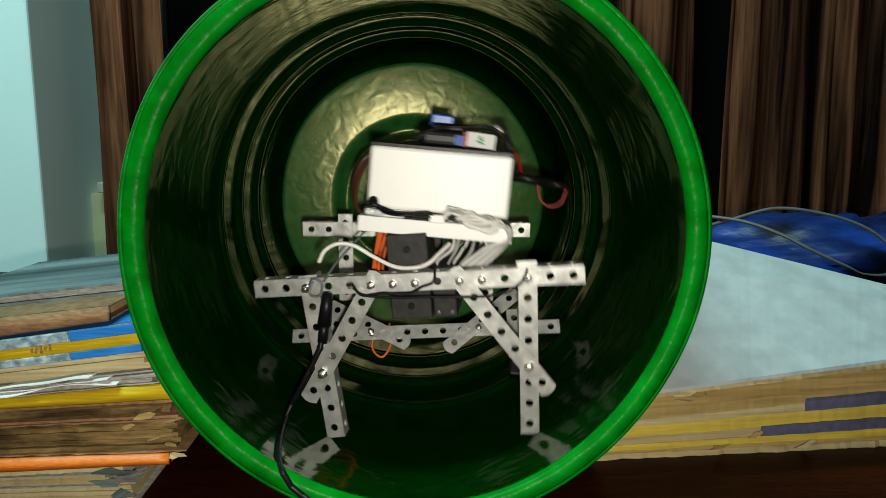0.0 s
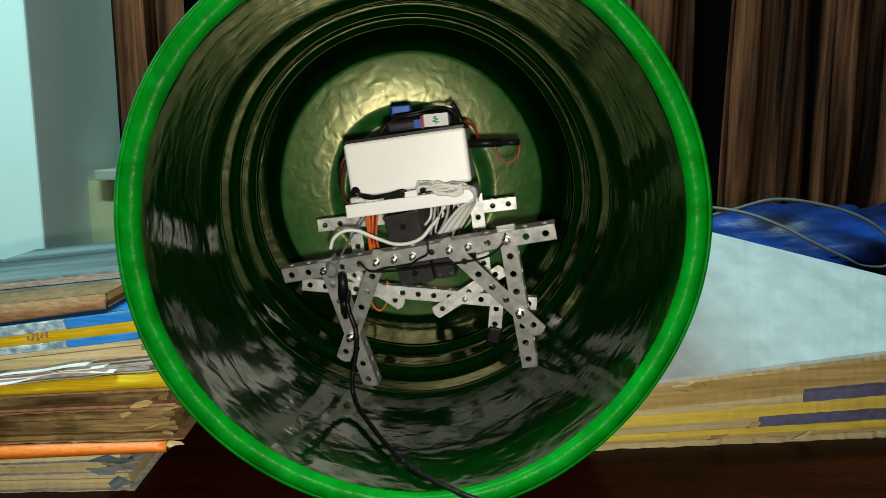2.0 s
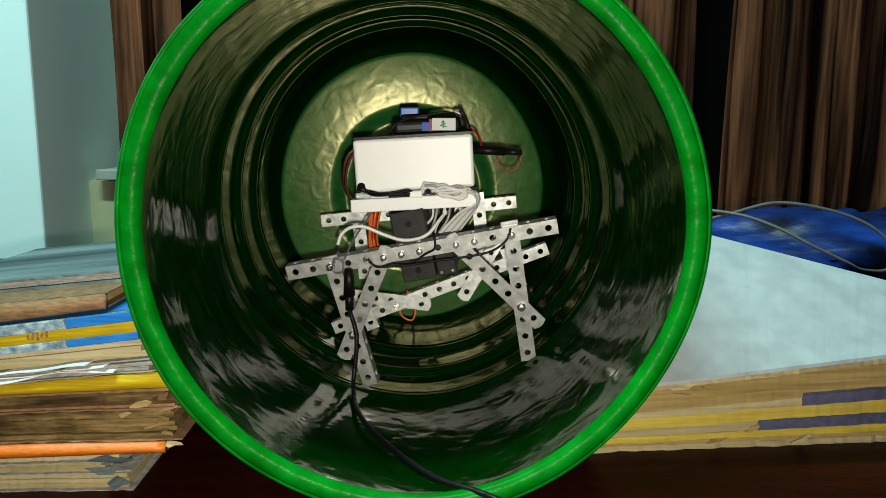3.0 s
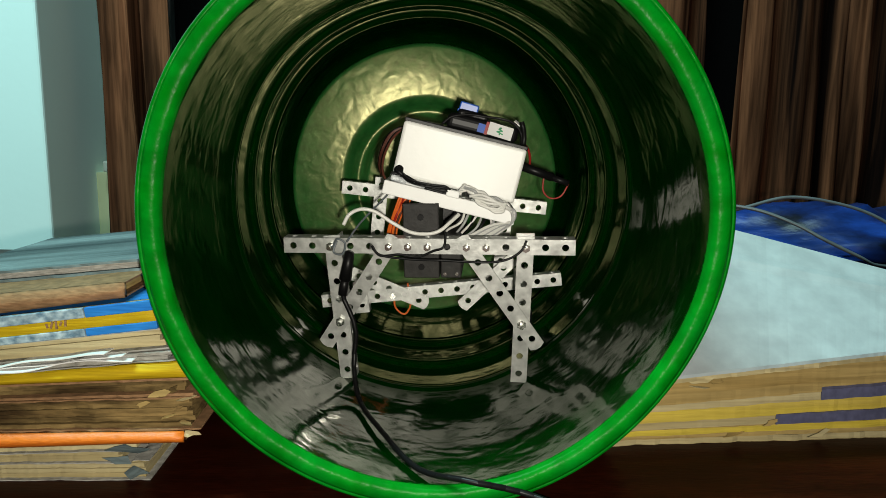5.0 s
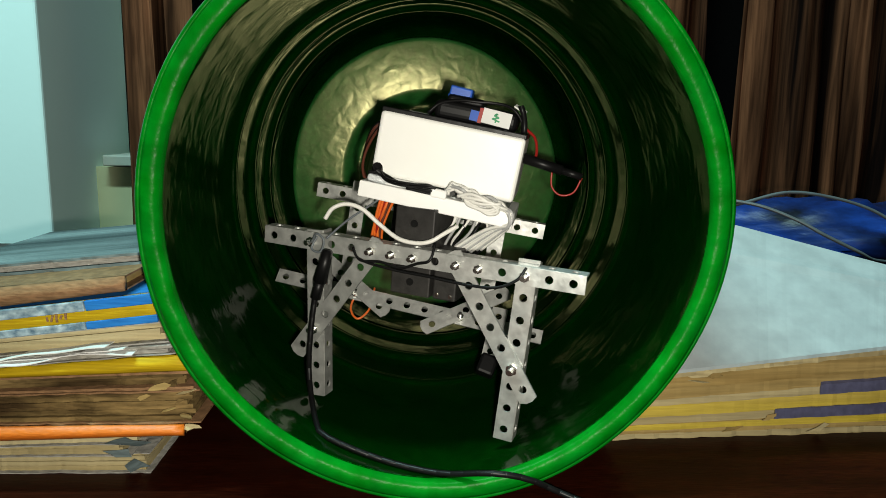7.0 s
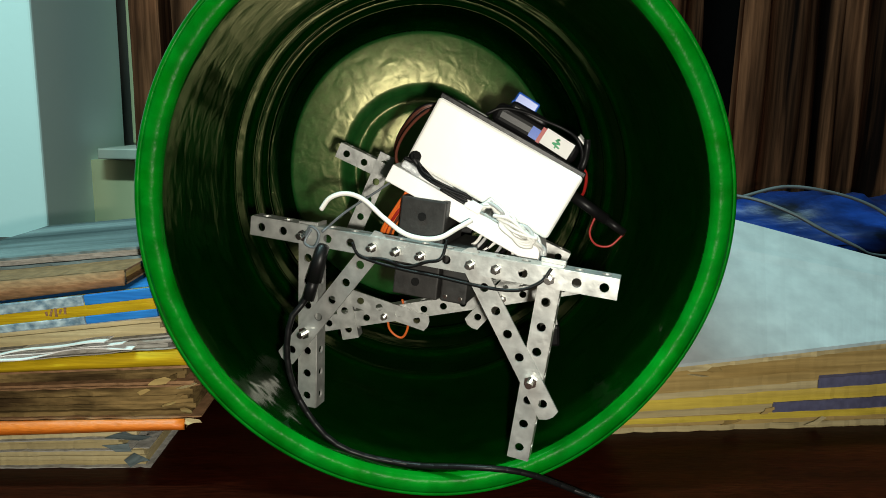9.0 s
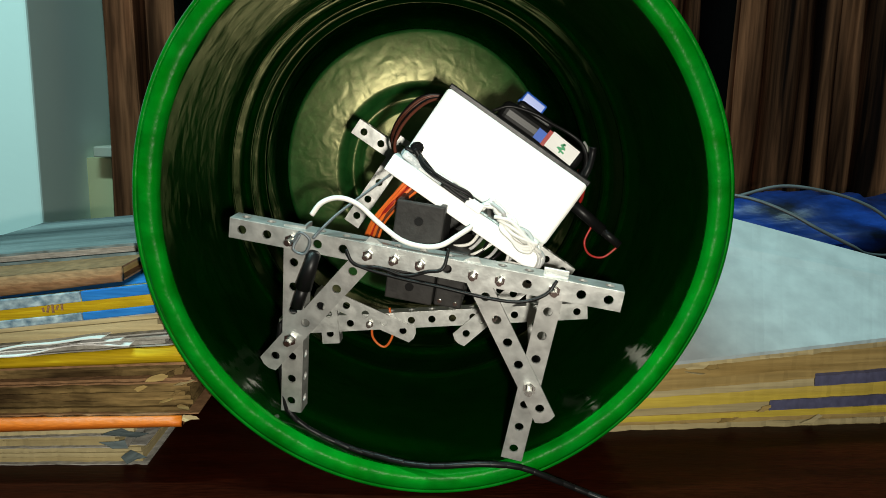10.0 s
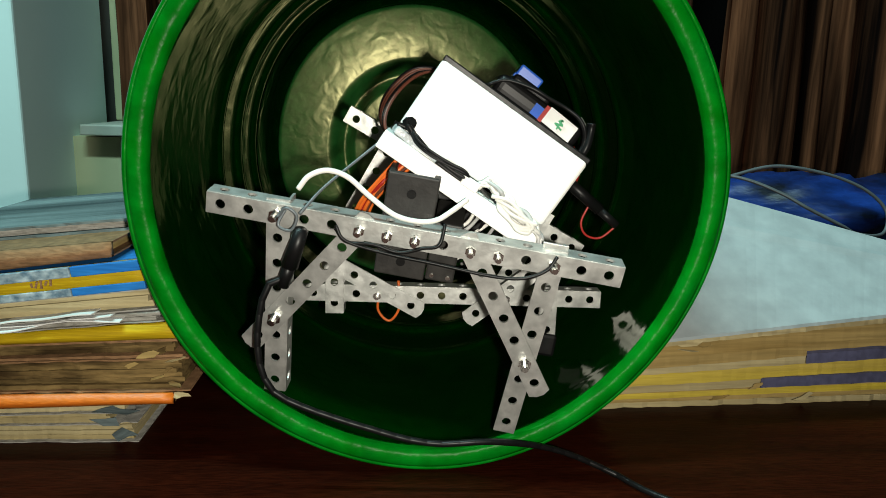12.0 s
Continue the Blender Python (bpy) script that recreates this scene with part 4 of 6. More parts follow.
    walk(front_crossbar, [
        (0.0, pose(-0.0076, -0.0121, -0.0284, 3.0, -8.8, -4.4)),
        (0.2, pose(-0.0084, -0.0110, -0.0253, 2.1, -5.5, -2.4)),
        (0.5, pose(-0.0020, -0.0107, -0.0269, 2.2, -16.6, 0.5)),
        (0.7, pose(-0.0042, -0.0113, -0.0309, 3.1, -10.5, -2.3)),
        (1.0, pose(-0.0071, -0.0115, -0.0284, 3.1, -3.0, -6.4)),
        (1.2, pose(-0.0108, -0.0109, -0.0267, 3.0, -4.0, -2.7)),
        (1.5, pose(0.0021, -0.0111, -0.0276, 3.7, -12.9, 2.6)),
        (1.7, pose(0.0016, -0.0108, -0.0261, 6.8, -4.2, -1.4)),
        (2.0, pose(-0.0019, -0.0106, -0.0322, 10.2, -3.2, -7.2)),
        (2.2, pose(-0.0039, -0.0105, -0.0266, 7.7, -5.0, -4.4)),
        (2.5, pose(-0.0003, -0.0110, -0.0294, 5.0, -11.0, -0.6)),
        (2.7, pose(-0.0030, -0.0116, -0.0308, 5.8, -11.4, -1.7)),
        (3.0, pose(0.0018, -0.0108, -0.0305, 6.8, -7.5, -3.3)),
        (3.2, pose(-0.0064, -0.0112, -0.0290, 6.5, -8.2, -3.3)),
        (3.6, pose(-0.0015, -0.0112, -0.0288, 6.5, -15.5, -3.4)),
        (4.0, pose(-0.0055, -0.0112, -0.0275, 5.5, 1.1, -3.4)),
        (4.4, pose(0.0021, -0.0112, -0.0271, 5.8, -14.2, -3.5)),
        (4.8, pose(0.0011, -0.0112, -0.0264, 5.1, -5.6, -3.4)),
        (5.0, pose(-0.0067, -0.0120, -0.0289, 5.6, -14.0, -3.5)),
        (5.2, pose(-0.0003, -0.0112, -0.0277, 4.0, 0.2, -6.0)),
        (5.5, pose(-0.0020, -0.0124, -0.0308, 4.5, -4.9, -10.0)),
        (5.7, pose(-0.0052, -0.0148, -0.0278, 7.5, -21.7, -8.8)),
        (6.0, pose(-0.0075, -0.0132, -0.0289, 5.4, -11.8, -5.6)),
        (6.2, pose(-0.0045, -0.0122, -0.0296, 3.8, -2.8, -5.7)),
        (6.5, pose(-0.0083, -0.0147, -0.0271, 4.4, -19.7, -6.4)),
        (6.7, pose(-0.0081, -0.0152, -0.0280, 4.6, -22.0, -8.6)),
        (7.0, pose(-0.0036, -0.0137, -0.0286, 2.1, -5.8, -10.9)),
        (7.2, pose(0.0022, -0.0147, -0.0294, 4.6, -18.6, -11.3)),
        (7.6, pose(0.0050, -0.0144, -0.0297, 5.4, -24.9, -11.6)),
        (8.0, pose(-0.0017, -0.0141, -0.0308, 2.4, -7.6, -10.3)),
        (8.4, pose(0.0044, -0.0138, -0.0313, 4.3, -21.8, -10.8)),
        (8.8, pose(0.0006, -0.0135, -0.0323, 2.6, -12.4, -10.0)),
        (9.0, pose(-0.0086, -0.0163, -0.0241, 5.0, -22.1, -10.4)),
        (9.2, pose(-0.0088, -0.0164, -0.0281, 6.2, -23.4, -9.4)),
        (9.5, pose(0.0016, -0.0125, -0.0313, 5.7, -12.5, -7.2)),
        (9.7, pose(0.0028, -0.0126, -0.0273, 7.0, -14.1, -6.5)),
        (10.0, pose(-0.0045, -0.0140, -0.0285, 9.3, -25.2, -5.5)),
        (10.2, pose(-0.0060, -0.0139, -0.0275, 7.8, -19.4, -6.7)),
        (10.5, pose(0.0007, -0.0135, -0.0308, 5.3, -12.9, -8.5)),
        (10.7, pose(-0.0027, -0.0141, -0.0268, 7.4, -22.6, -6.8)),
        (11.0, pose(-0.0029, -0.0127, -0.0263, 7.3, -21.3, -3.5)),
        (11.2, pose(0.0026, -0.0117, -0.0316, 6.3, -4.7, -3.2)),
        (11.5, pose(-0.0014, -0.0123, -0.0279, 7.6, -21.1, -3.2)),
        (11.8, pose(-0.0081, -0.0128, -0.0271, 10.2, -24.7, -3.0)),
        (12.0, pose(-0.0061, -0.0122, -0.0266, 11.8, -24.7, -2.8)),
    ])
    walk(rear_crossbar, [
        (0.0, pose(-0.0168, 0.0991, -0.0137, 0.0, -4.9, 0.0)),
        (0.2, pose(0.0015, 0.1013, -0.0190, 0.0, 2.1, -0.0)),
        (0.5, pose(0.0017, 0.1003, -0.0085, 0.0, -9.5, 0.0)),
        (0.7, pose(-0.0081, 0.0976, -0.0153, 0.0, -1.7, 0.0)),
        (1.0, pose(-0.0170, 0.0988, -0.0141, 0.0, -1.7, 0.0)),
        (1.2, pose(-0.0011, 0.0979, -0.0131, 0.0, 2.6, 0.0)),
        (1.5, pose(0.0069, 0.0997, -0.0121, 0.0, -9.6, 0.0)),
        (1.7, pose(-0.0027, 0.0965, -0.0134, 0.0, 0.2, 0.0)),
        (2.0, pose(-0.0119, 0.0993, -0.0173, 0.0, 0.9, 0.0)),
        (2.2, pose(0.0002, 0.0991, -0.0189, 0.0, 2.6, 0.0)),
        (2.5, pose(-0.0044, 0.0998, -0.0186, 0.0, -4.7, -0.0)),
        (2.7, pose(-0.0069, 0.0963, -0.0160, -0.0, 0.2, 0.0)),
        (3.0, pose(-0.0041, 0.0999, -0.0164, -0.0, -2.6, 0.0)),
        (3.2, pose(-0.0053, 0.1000, -0.0166, 0.0, 1.0, 0.0)),
        (3.6, pose(-0.0019, 0.0992, -0.0152, 0.0, -0.4, 0.0)),
        (4.0, pose(-0.0031, 0.0984, -0.0129, 0.0, 1.3, -0.0)),
        (4.4, pose(0.0010, 0.0976, -0.0112, 0.0, -1.1, -0.0)),
        (4.8, pose(0.0013, 0.0968, -0.0093, 0.0, -0.4, 0.0)),
        (5.0, pose(-0.0036, 0.0999, -0.0077, 0.0, -7.9, 0.0)),
        (5.2, pose(0.0024, 0.0973, -0.0148, 0.0, 0.6, 0.0)),
        (5.5, pose(-0.0162, 0.0984, -0.0174, -0.0, -3.4, 0.0)),
        (5.7, pose(-0.0143, 0.1068, -0.0187, 0.0, -4.9, 0.0)),
        (6.0, pose(-0.0084, 0.0986, -0.0120, 0.0, -4.4, 0.0)),
        (6.2, pose(-0.0002, 0.0993, -0.0097, 0.0, -1.7, 0.0)),
        (6.5, pose(-0.0043, 0.0979, -0.0090, 0.0, -3.3, -0.0)),
        (6.7, pose(-0.0091, 0.0965, -0.0134, 0.0, -5.1, 0.0)),
        (7.0, pose(-0.0169, 0.0975, -0.0188, 0.0, -1.6, 0.0)),
        (7.2, pose(-0.0118, 0.0932, -0.0241, -0.0, -4.7, 0.0)),
        (7.6, pose(-0.0073, 0.0916, -0.0228, -0.0, -5.3, 0.0)),
        (8.0, pose(-0.0094, 0.0900, -0.0191, -0.0, -2.8, 0.0)),
        (8.4, pose(-0.0031, 0.0883, -0.0187, -0.0, -4.4, 0.0)),
        (8.8, pose(-0.0025, 0.0866, -0.0168, 0.0, -3.0, 0.0)),
        (9.0, pose(-0.0125, 0.0969, -0.0142, 0.0, -3.9, -0.0)),
        (9.2, pose(-0.0137, 0.1018, -0.0192, -0.0, -5.7, -0.0)),
        (9.5, pose(-0.0132, 0.0974, -0.0195, 0.0, -1.0, 0.0)),
        (9.7, pose(-0.0057, 0.0970, -0.0180, 0.0, -3.5, 0.0)),
        (10.0, pose(0.0021, 0.0995, -0.0055, -0.0, -0.0, 0.0)),
        (10.2, pose(-0.0041, 0.0998, -0.0132, 0.0, -5.2, -0.0)),
        (10.5, pose(-0.0109, 0.0968, -0.0228, 0.0, -3.6, -0.0)),
        (10.7, pose(-0.0059, 0.1059, -0.0156, 0.0, -6.1, 0.0)),
        (11.0, pose(0.0035, 0.0994, -0.0021, 0.0, -2.6, -0.0)),
        (11.2, pose(0.0190, 0.0944, -0.0119, -0.0, -2.4, -0.0)),
        (11.5, pose(0.0097, 0.1002, -0.0026, 0.0, -2.0, 0.0)),
        (11.8, pose(0.0085, 0.1065, -0.0020, 0.0, -6.0, 0.0)),
        (12.0, pose(0.0105, 0.0999, -0.0021, 0.0, -4.2, 0.0)),
    ])
    walk(lower_crossbar, [
        (0.0, pose(-0.0035, 0.0796, -0.0808, -32.0, -7.7, 0.0)),
        (0.2, pose(0.0003, 0.0821, -0.0851, -30.0, 2.7, 0.0)),
        (0.5, pose(0.0307, 0.0812, -0.0644, 0.0, -28.0, -0.0)),
        (0.7, pose(0.0154, 0.0792, -0.0747, 0.0, -19.9, -0.0)),
        (1.0, pose(-0.0092, 0.0810, -0.0787, -26.0, -2.0, 0.0)),
        (1.2, pose(-0.0034, 0.0795, -0.0771, -24.0, 1.6, 0.0)),
        (1.5, pose(0.0246, 0.0802, -0.0717, 0.0, -25.0, 0.0)),
        (1.7, pose(0.0056, 0.0777, -0.0741, 0.0, -9.7, 0.0)),
        (2.0, pose(-0.0164, 0.0807, -0.0773, 0.0, 11.9, 0.0)),
        (2.2, pose(-0.0049, 0.0808, -0.0788, 0.0, 6.5, 0.0)),
        (2.5, pose(0.0098, 0.0809, -0.0776, 0.0, -21.1, 0.0)),
        (2.7, pose(0.0081, 0.0778, -0.0756, 0.0, -20.6, 0.0)),
        (3.0, pose(0.0099, 0.0819, -0.0775, 0.0, -17.9, 0.0)),
        (3.2, pose(0.0056, 0.0819, -0.0787, 0.0, -15.3, 0.0)),
        (3.6, pose(0.0136, 0.0806, -0.0772, 0.0, -27.0, 0.0)),
        (4.0, pose(-0.0029, 0.0794, -0.0779, 0.0, 0.2, -0.0)),
        (4.4, pose(0.0132, 0.0781, -0.0765, 0.0, -24.5, 0.0)),
        (4.8, pose(0.0049, 0.0769, -0.0773, 0.0, -10.2, 0.0)),
        (5.0, pose(0.0110, 0.0798, -0.0751, 0.0, -19.5, 0.0)),
        (5.2, pose(-0.0012, 0.0772, -0.0809, -20.0, -3.8, 0.0)),
        (5.5, pose(-0.0102, 0.0784, -0.0791, -30.0, -11.8, 0.0)),
        (5.7, pose(0.0085, 0.0864, -0.0791, -10.0, -24.2, 0.0)),
        (6.0, pose(-0.0031, 0.0783, -0.0811, 0.0, -2.9, 0.0)),
        (6.2, pose(0.0005, 0.0792, -0.0780, 0.0, -8.4, 0.0)),
        (6.5, pose(0.0227, 0.0784, -0.0704, 0.0, -45.1, -0.0)),
        (6.7, pose(0.0133, 0.0760, -0.0748, 0.0, -32.3, 0.0)),
        (7.0, pose(-0.0157, 0.0752, -0.0816, -36.0, 0.1, 0.0)),
        (7.2, pose(0.0044, 0.0711, -0.0844, -24.0, -15.3, -0.0)),
        (7.6, pose(0.0142, 0.0699, -0.0808, 0.0, -30.5, 0.0)),
        (8.0, pose(-0.0013, 0.0686, -0.0799, 0.0, -6.7, 0.0)),
        (8.4, pose(0.0168, 0.0673, -0.0761, 0.0, -34.9, 0.0)),
        (8.8, pose(0.0105, 0.0659, -0.0756, 0.0, -24.2, 0.0)),
        (9.0, pose(0.0143, 0.0764, -0.0679, 0.0, -39.6, 0.0)),
        (9.2, pose(0.0073, 0.0807, -0.0760, 0.0, -30.1, -0.0)),
        (9.5, pose(-0.0205, 0.0758, -0.0822, -38.0, 2.4, 0.0)),
        (9.7, pose(-0.0042, 0.0755, -0.0838, -26.0, -11.4, 0.0)),
        (10.0, pose(0.0253, 0.0779, -0.0717, 0.0, -38.5, -0.0)),
        (10.2, pose(0.0118, 0.0784, -0.0789, 0.0, -28.9, -0.0)),
        (10.5, pose(-0.0030, 0.0760, -0.0863, -22.0, -16.5, -0.0)),
        (10.7, pose(0.0181, 0.0854, -0.0801, 0.0, -22.7, 0.0)),
        (11.0, pose(0.0299, 0.0797, -0.0735, 0.0, -11.7, -0.0)),
        (11.2, pose(0.0193, 0.0741, -0.0856, 0.0, -5.9, -0.0)),
        (11.5, pose(0.0289, 0.0792, -0.0702, 0.0, -43.2, 0.0)),
        (11.8, pose(0.0301, 0.0866, -0.0642, 0.0, -37.9, 0.0)),
        (12.0, pose(0.0341, 0.0806, -0.0611, 0.0, -33.2, 0.0)),
    ])
    # the cable's pieces: seconds, place, lean and turn
    for piece, rows in zip(cable_pieces, (
        ((0.0, -0.0507, 0.0556, 0.0748, 167, 156), (0.5, -0.0486, 0.0620, 0.0753, 168, 165), (1.5, -0.0430, 0.0894, 0.0740, 168, 157), (2.5, -0.0405, 0.1302, 0.0703, 170, 141), (3.0, -0.0429, 0.1386, 0.0669, 169, 124), (5.0, -0.0540, 0.1151, 0.0768, 159, 157), (5.5, -0.0531, 0.1113, 0.0757, 161, 145), (6.5, -0.0592, 0.0677, 0.0888, 149, 165), (7.0, -0.0624, 0.0594, 0.0842, 157, 154), (9.0, -0.0596, 0.0152, 0.0915, 161, 153), (9.5, -0.0534, 0.0150, 0.0780, 171, 114), (10.5, -0.0581, 0.0165, 0.0854, 165, 139), (11.5, -0.0600, 0.0033, 0.0884, 157, 152), (12.0, -0.0619, -0.0199, 0.0936, 156, 145)),
        ((0.0, -0.0521, 0.0549, 0.0676, 161, -123), (0.5, -0.0508, 0.0612, 0.0683, 153, -146), (1.5, -0.0431, 0.0894, 0.0667, 170, -26), (2.5, -0.0402, 0.1305, 0.0629, 167, -10), (3.0, -0.0426, 0.1392, 0.0596, 169, -0), (5.0, -0.0546, 0.1155, 0.0696, 170, -5), (5.5, -0.0541, 0.1120, 0.0684, 180, 22), (6.5, -0.0607, 0.0682, 0.0818, 175, -10), (7.0, -0.0644, 0.0599, 0.0771, 170, -174), (9.0, -0.0628, 0.0156, 0.0849, 146, -175), (9.5, -0.0574, 0.0154, 0.0742, 90, -177), (10.5, -0.0617, 0.0171, 0.0792, 132, -179), (11.5, -0.0638, 0.0039, 0.0821, 138, -178), (12.0, -0.0667, -0.0196, 0.0889, 111, -171)),
        ((0.0, -0.0545, 0.0539, 0.0607, 153, 180), (0.5, -0.0537, 0.0602, 0.0616, 157, -176), (1.5, -0.0414, 0.0885, 0.0594, 160, -27), (2.5, -0.0380, 0.1300, 0.0558, 158, -16), (3.0, -0.0407, 0.1390, 0.0524, 161, -12), (5.0, -0.0524, 0.1151, 0.0625, 154, -13), (5.5, -0.0536, 0.1117, 0.0609, 172, -31), (6.5, -0.0589, 0.0678, 0.0747, 157, -13), (7.0, -0.0656, 0.0596, 0.0697, 171, -150), (9.0, -0.0672, 0.0148, 0.0789, 139, -166), (9.5, -0.0646, 0.0148, 0.0756, 68, -173), (10.5, -0.0680, 0.0165, 0.0755, 109, -171), (11.5, -0.0693, 0.0033, 0.0771, 125, -170), (12.0, -0.0717, -0.0204, 0.0841, 155, -170)),
        ((0.0, -0.0579, 0.0540, 0.0540, 153, 179), (0.5, -0.0565, 0.0601, 0.0546, 158, 179), (1.5, -0.0405, 0.0879, 0.0522, 176, -167), (2.5, -0.0356, 0.1293, 0.0488, 163, -18), (3.0, -0.0387, 0.1382, 0.0452, 165, -29), (5.0, -0.0493, 0.1144, 0.0557, 156, -13), (5.5, -0.0528, 0.1110, 0.0535, 172, -50), (6.5, -0.0563, 0.0671, 0.0677, 159, -14), (7.0, -0.0665, 0.0590, 0.0622, 172, -143), (9.0, -0.0707, 0.0140, 0.0725, 163, -170), (9.5, -0.0704, 0.0141, 0.0741, 141, -173), (10.5, -0.0735, 0.0156, 0.0712, 146, -172), (11.5, -0.0738, 0.0024, 0.0716, 156, -169), (12.0, -0.0740, -0.0206, 0.0770, 169, 179)),
        ((0.0, -0.0613, 0.0540, 0.0474, 153, 179), (0.5, -0.0592, 0.0602, 0.0476, 161, 178), (1.5, -0.0414, 0.0880, 0.0447, 170, 164), (2.5, -0.0345, 0.1291, 0.0414, 178, 57), (3.0, -0.0379, 0.1374, 0.0378, 174, -86), (5.0, -0.0471, 0.1139, 0.0486, 169, -9), (5.5, -0.0524, 0.1103, 0.0460, 175, -80), (6.5, -0.0542, 0.0666, 0.0605, 168, -16), (7.0, -0.0672, 0.0585, 0.0548, 174, -143), (9.0, -0.0721, 0.0138, 0.0652, 174, 178), (9.5, -0.0731, 0.0138, 0.0675, 173, -178), (10.5, -0.0760, 0.0153, 0.0644, 173, -174), (11.5, -0.0754, 0.0021, 0.0644, 178, -162), (12.0, -0.0752, -0.0206, 0.0697, 173, 175)),
        ((0.0, -0.0648, 0.0546, 0.0407, 151, 163), (0.5, -0.0614, 0.0607, 0.0405, 162, 157), (1.5, -0.0428, 0.0884, 0.0374, 168, 167), (2.5, -0.0348, 0.1297, 0.0340, 169, 131), (3.0, -0.0382, 0.1368, 0.0304, 174, -150), (5.0, -0.0465, 0.1142, 0.0412, 173, 116), (5.5, -0.0525, 0.1100, 0.0386, 177, 165), (6.5, -0.0535, 0.0665, 0.0531, 178, 128), (7.0, -0.0679, 0.0584, 0.0473, 174, 142), (9.0, -0.0725, 0.0139, 0.0577, 179, 56), (9.5, -0.0737, 0.0138, 0.0600, 178, 168), (10.5, -0.0762, 0.0153, 0.0569, 176, 8), (11.5, -0.0751, 0.0021, 0.0569, 174, 5), (12.0, -0.0759, -0.0205, 0.0622, 178, 175)),
        ((0.0, -0.0683, 0.0559, 0.0342, 149, 155), (0.5, -0.0634, 0.0617, 0.0333, 164, 148), (1.5, -0.0443, 0.0885, 0.0300, 169, -176), (2.5, -0.0359, 0.1307, 0.0266, 169, 145), (3.0, -0.0389, 0.1363, 0.0229, 172, -144), (5.0, -0.0472, 0.1148, 0.0338, 173, 161), (5.5, -0.0529, 0.1100, 0.0311, 176, -164), (6.5, -0.0541, 0.0669, 0.0456, 172, 148), (7.0, -0.0683, 0.0592, 0.0399, 171, 108), (9.0, -0.0720, 0.0140, 0.0502, 172, 5), (9.5, -0.0738, 0.0138, 0.0525, 180, 95), (10.5, -0.0754, 0.0154, 0.0494, 172, 3), (11.5, -0.0741, 0.0022, 0.0495, 170, 3), (12.0, -0.0756, -0.0205, 0.0547, 175, 0)),
        ((0.0, -0.0715, 0.0555, 0.0278, 149, -142), (0.5, -0.0650, 0.0621, 0.0260, 169, -166), (1.5, -0.0454, 0.0878, 0.0227, 168, -121), (2.5, -0.0369, 0.1309, 0.0192, 173, -156), (3.0, -0.0397, 0.1352, 0.0156, 165, -113), (5.0, -0.0476, 0.1140, 0.0264, 166, -92), (5.5, -0.0533, 0.1095, 0.0236, 173, -114), (6.5, -0.0550, 0.0674, 0.0382, 171, 155), (7.0, -0.0683, 0.0590, 0.0325, 168, -73), (9.0, -0.0706, 0.0141, 0.0429, 166, 4), (9.5, -0.0737, 0.0139, 0.0450, 179, 15), (10.5, -0.0744, 0.0155, 0.0420, 173, 11), (11.5, -0.0725, 0.0022, 0.0422, 165, 0), (12.0, -0.0743, -0.0205, 0.0474, 164, 0)),
        ((0.0, -0.0732, 0.0507, 0.0234, 107, -93), (0.5, -0.0656, 0.0595, 0.0195, 140, -90), (1.5, -0.0455, 0.0851, 0.0159, 146, -81), (2.5, -0.0370, 0.1285, 0.0125, 144, -79), (3.0, -0.0399, 0.1319, 0.0091, 139, -87), (5.0, -0.0473, 0.1109, 0.0198, 143, -80), (5.5, -0.0535, 0.1074, 0.0165, 154, -90), (6.5, -0.0561, 0.0676, 0.0308, 172, 179), (7.0, -0.0673, 0.0554, 0.0265, 130, -76), (9.0, -0.0683, 0.0141, 0.0358, 158, -2), (9.5, -0.0737, 0.0139, 0.0375, 179, 159), (10.5, -0.0732, 0.0156, 0.0346, 168, 6), (11.5, -0.0698, 0.0022, 0.0352, 153, 0), (12.0, -0.0713, -0.0205, 0.0405, 149, 0)),
        ((0.0, -0.0732, 0.0434, 0.0219, 97, -88), (0.5, -0.0649, 0.0535, 0.0159, 102, -79), (1.5, -0.0441, 0.0801, 0.0106, 124, -71), (2.5, -0.0355, 0.1231, 0.0079, 115, -73), (3.0, -0.0393, 0.1259, 0.0050, 110, -83), (5.0, -0.0462, 0.1059, 0.0143, 131, -77), (5.5, -0.0532, 0.1025, 0.0113, 119, -85), (6.5, -0.0567, 0.0670, 0.0234, 170, -104), (7.0, -0.0658, 0.0494, 0.0224, 116, -76), (9.0, -0.0650, 0.0138, 0.0290, 150, -8), (9.5, -0.0735, 0.0140, 0.0300, 176, 4), (10.5, -0.0708, 0.0156, 0.0275, 156, -3), (11.5, -0.0658, 0.0022, 0.0289, 142, 0), (12.0, -0.0663, -0.0205, 0.0352, 125, 0)),
        ((0.0, -0.0727, 0.0360, 0.0214, 91, -84), (0.5, -0.0635, 0.0462, 0.0147, 96, -78), (1.5, -0.0416, 0.0741, 0.0072, 111, -65), (2.5, -0.0334, 0.1164, 0.0055, 103, -71), (3.0, -0.0383, 0.1187, 0.0033, 97, -81), (5.0, -0.0447, 0.1000, 0.0100, 120, -73), (5.5, -0.0527, 0.0955, 0.0090, 98, -86), (6.5, -0.0562, 0.0638, 0.0171, 134, -77), (7.0, -0.0641, 0.0427, 0.0194, 111, -75), (9.0, -0.0610, 0.0131, 0.0227, 145, -11), (9.5, -0.0711, 0.0138, 0.0232, 146, -4), (10.5, -0.0667, 0.0153, 0.0214, 137, -6), (11.5, -0.0608, 0.0022, 0.0234, 134, 0), (12.0, -0.0598, -0.0205, 0.0315, 115, 0)),
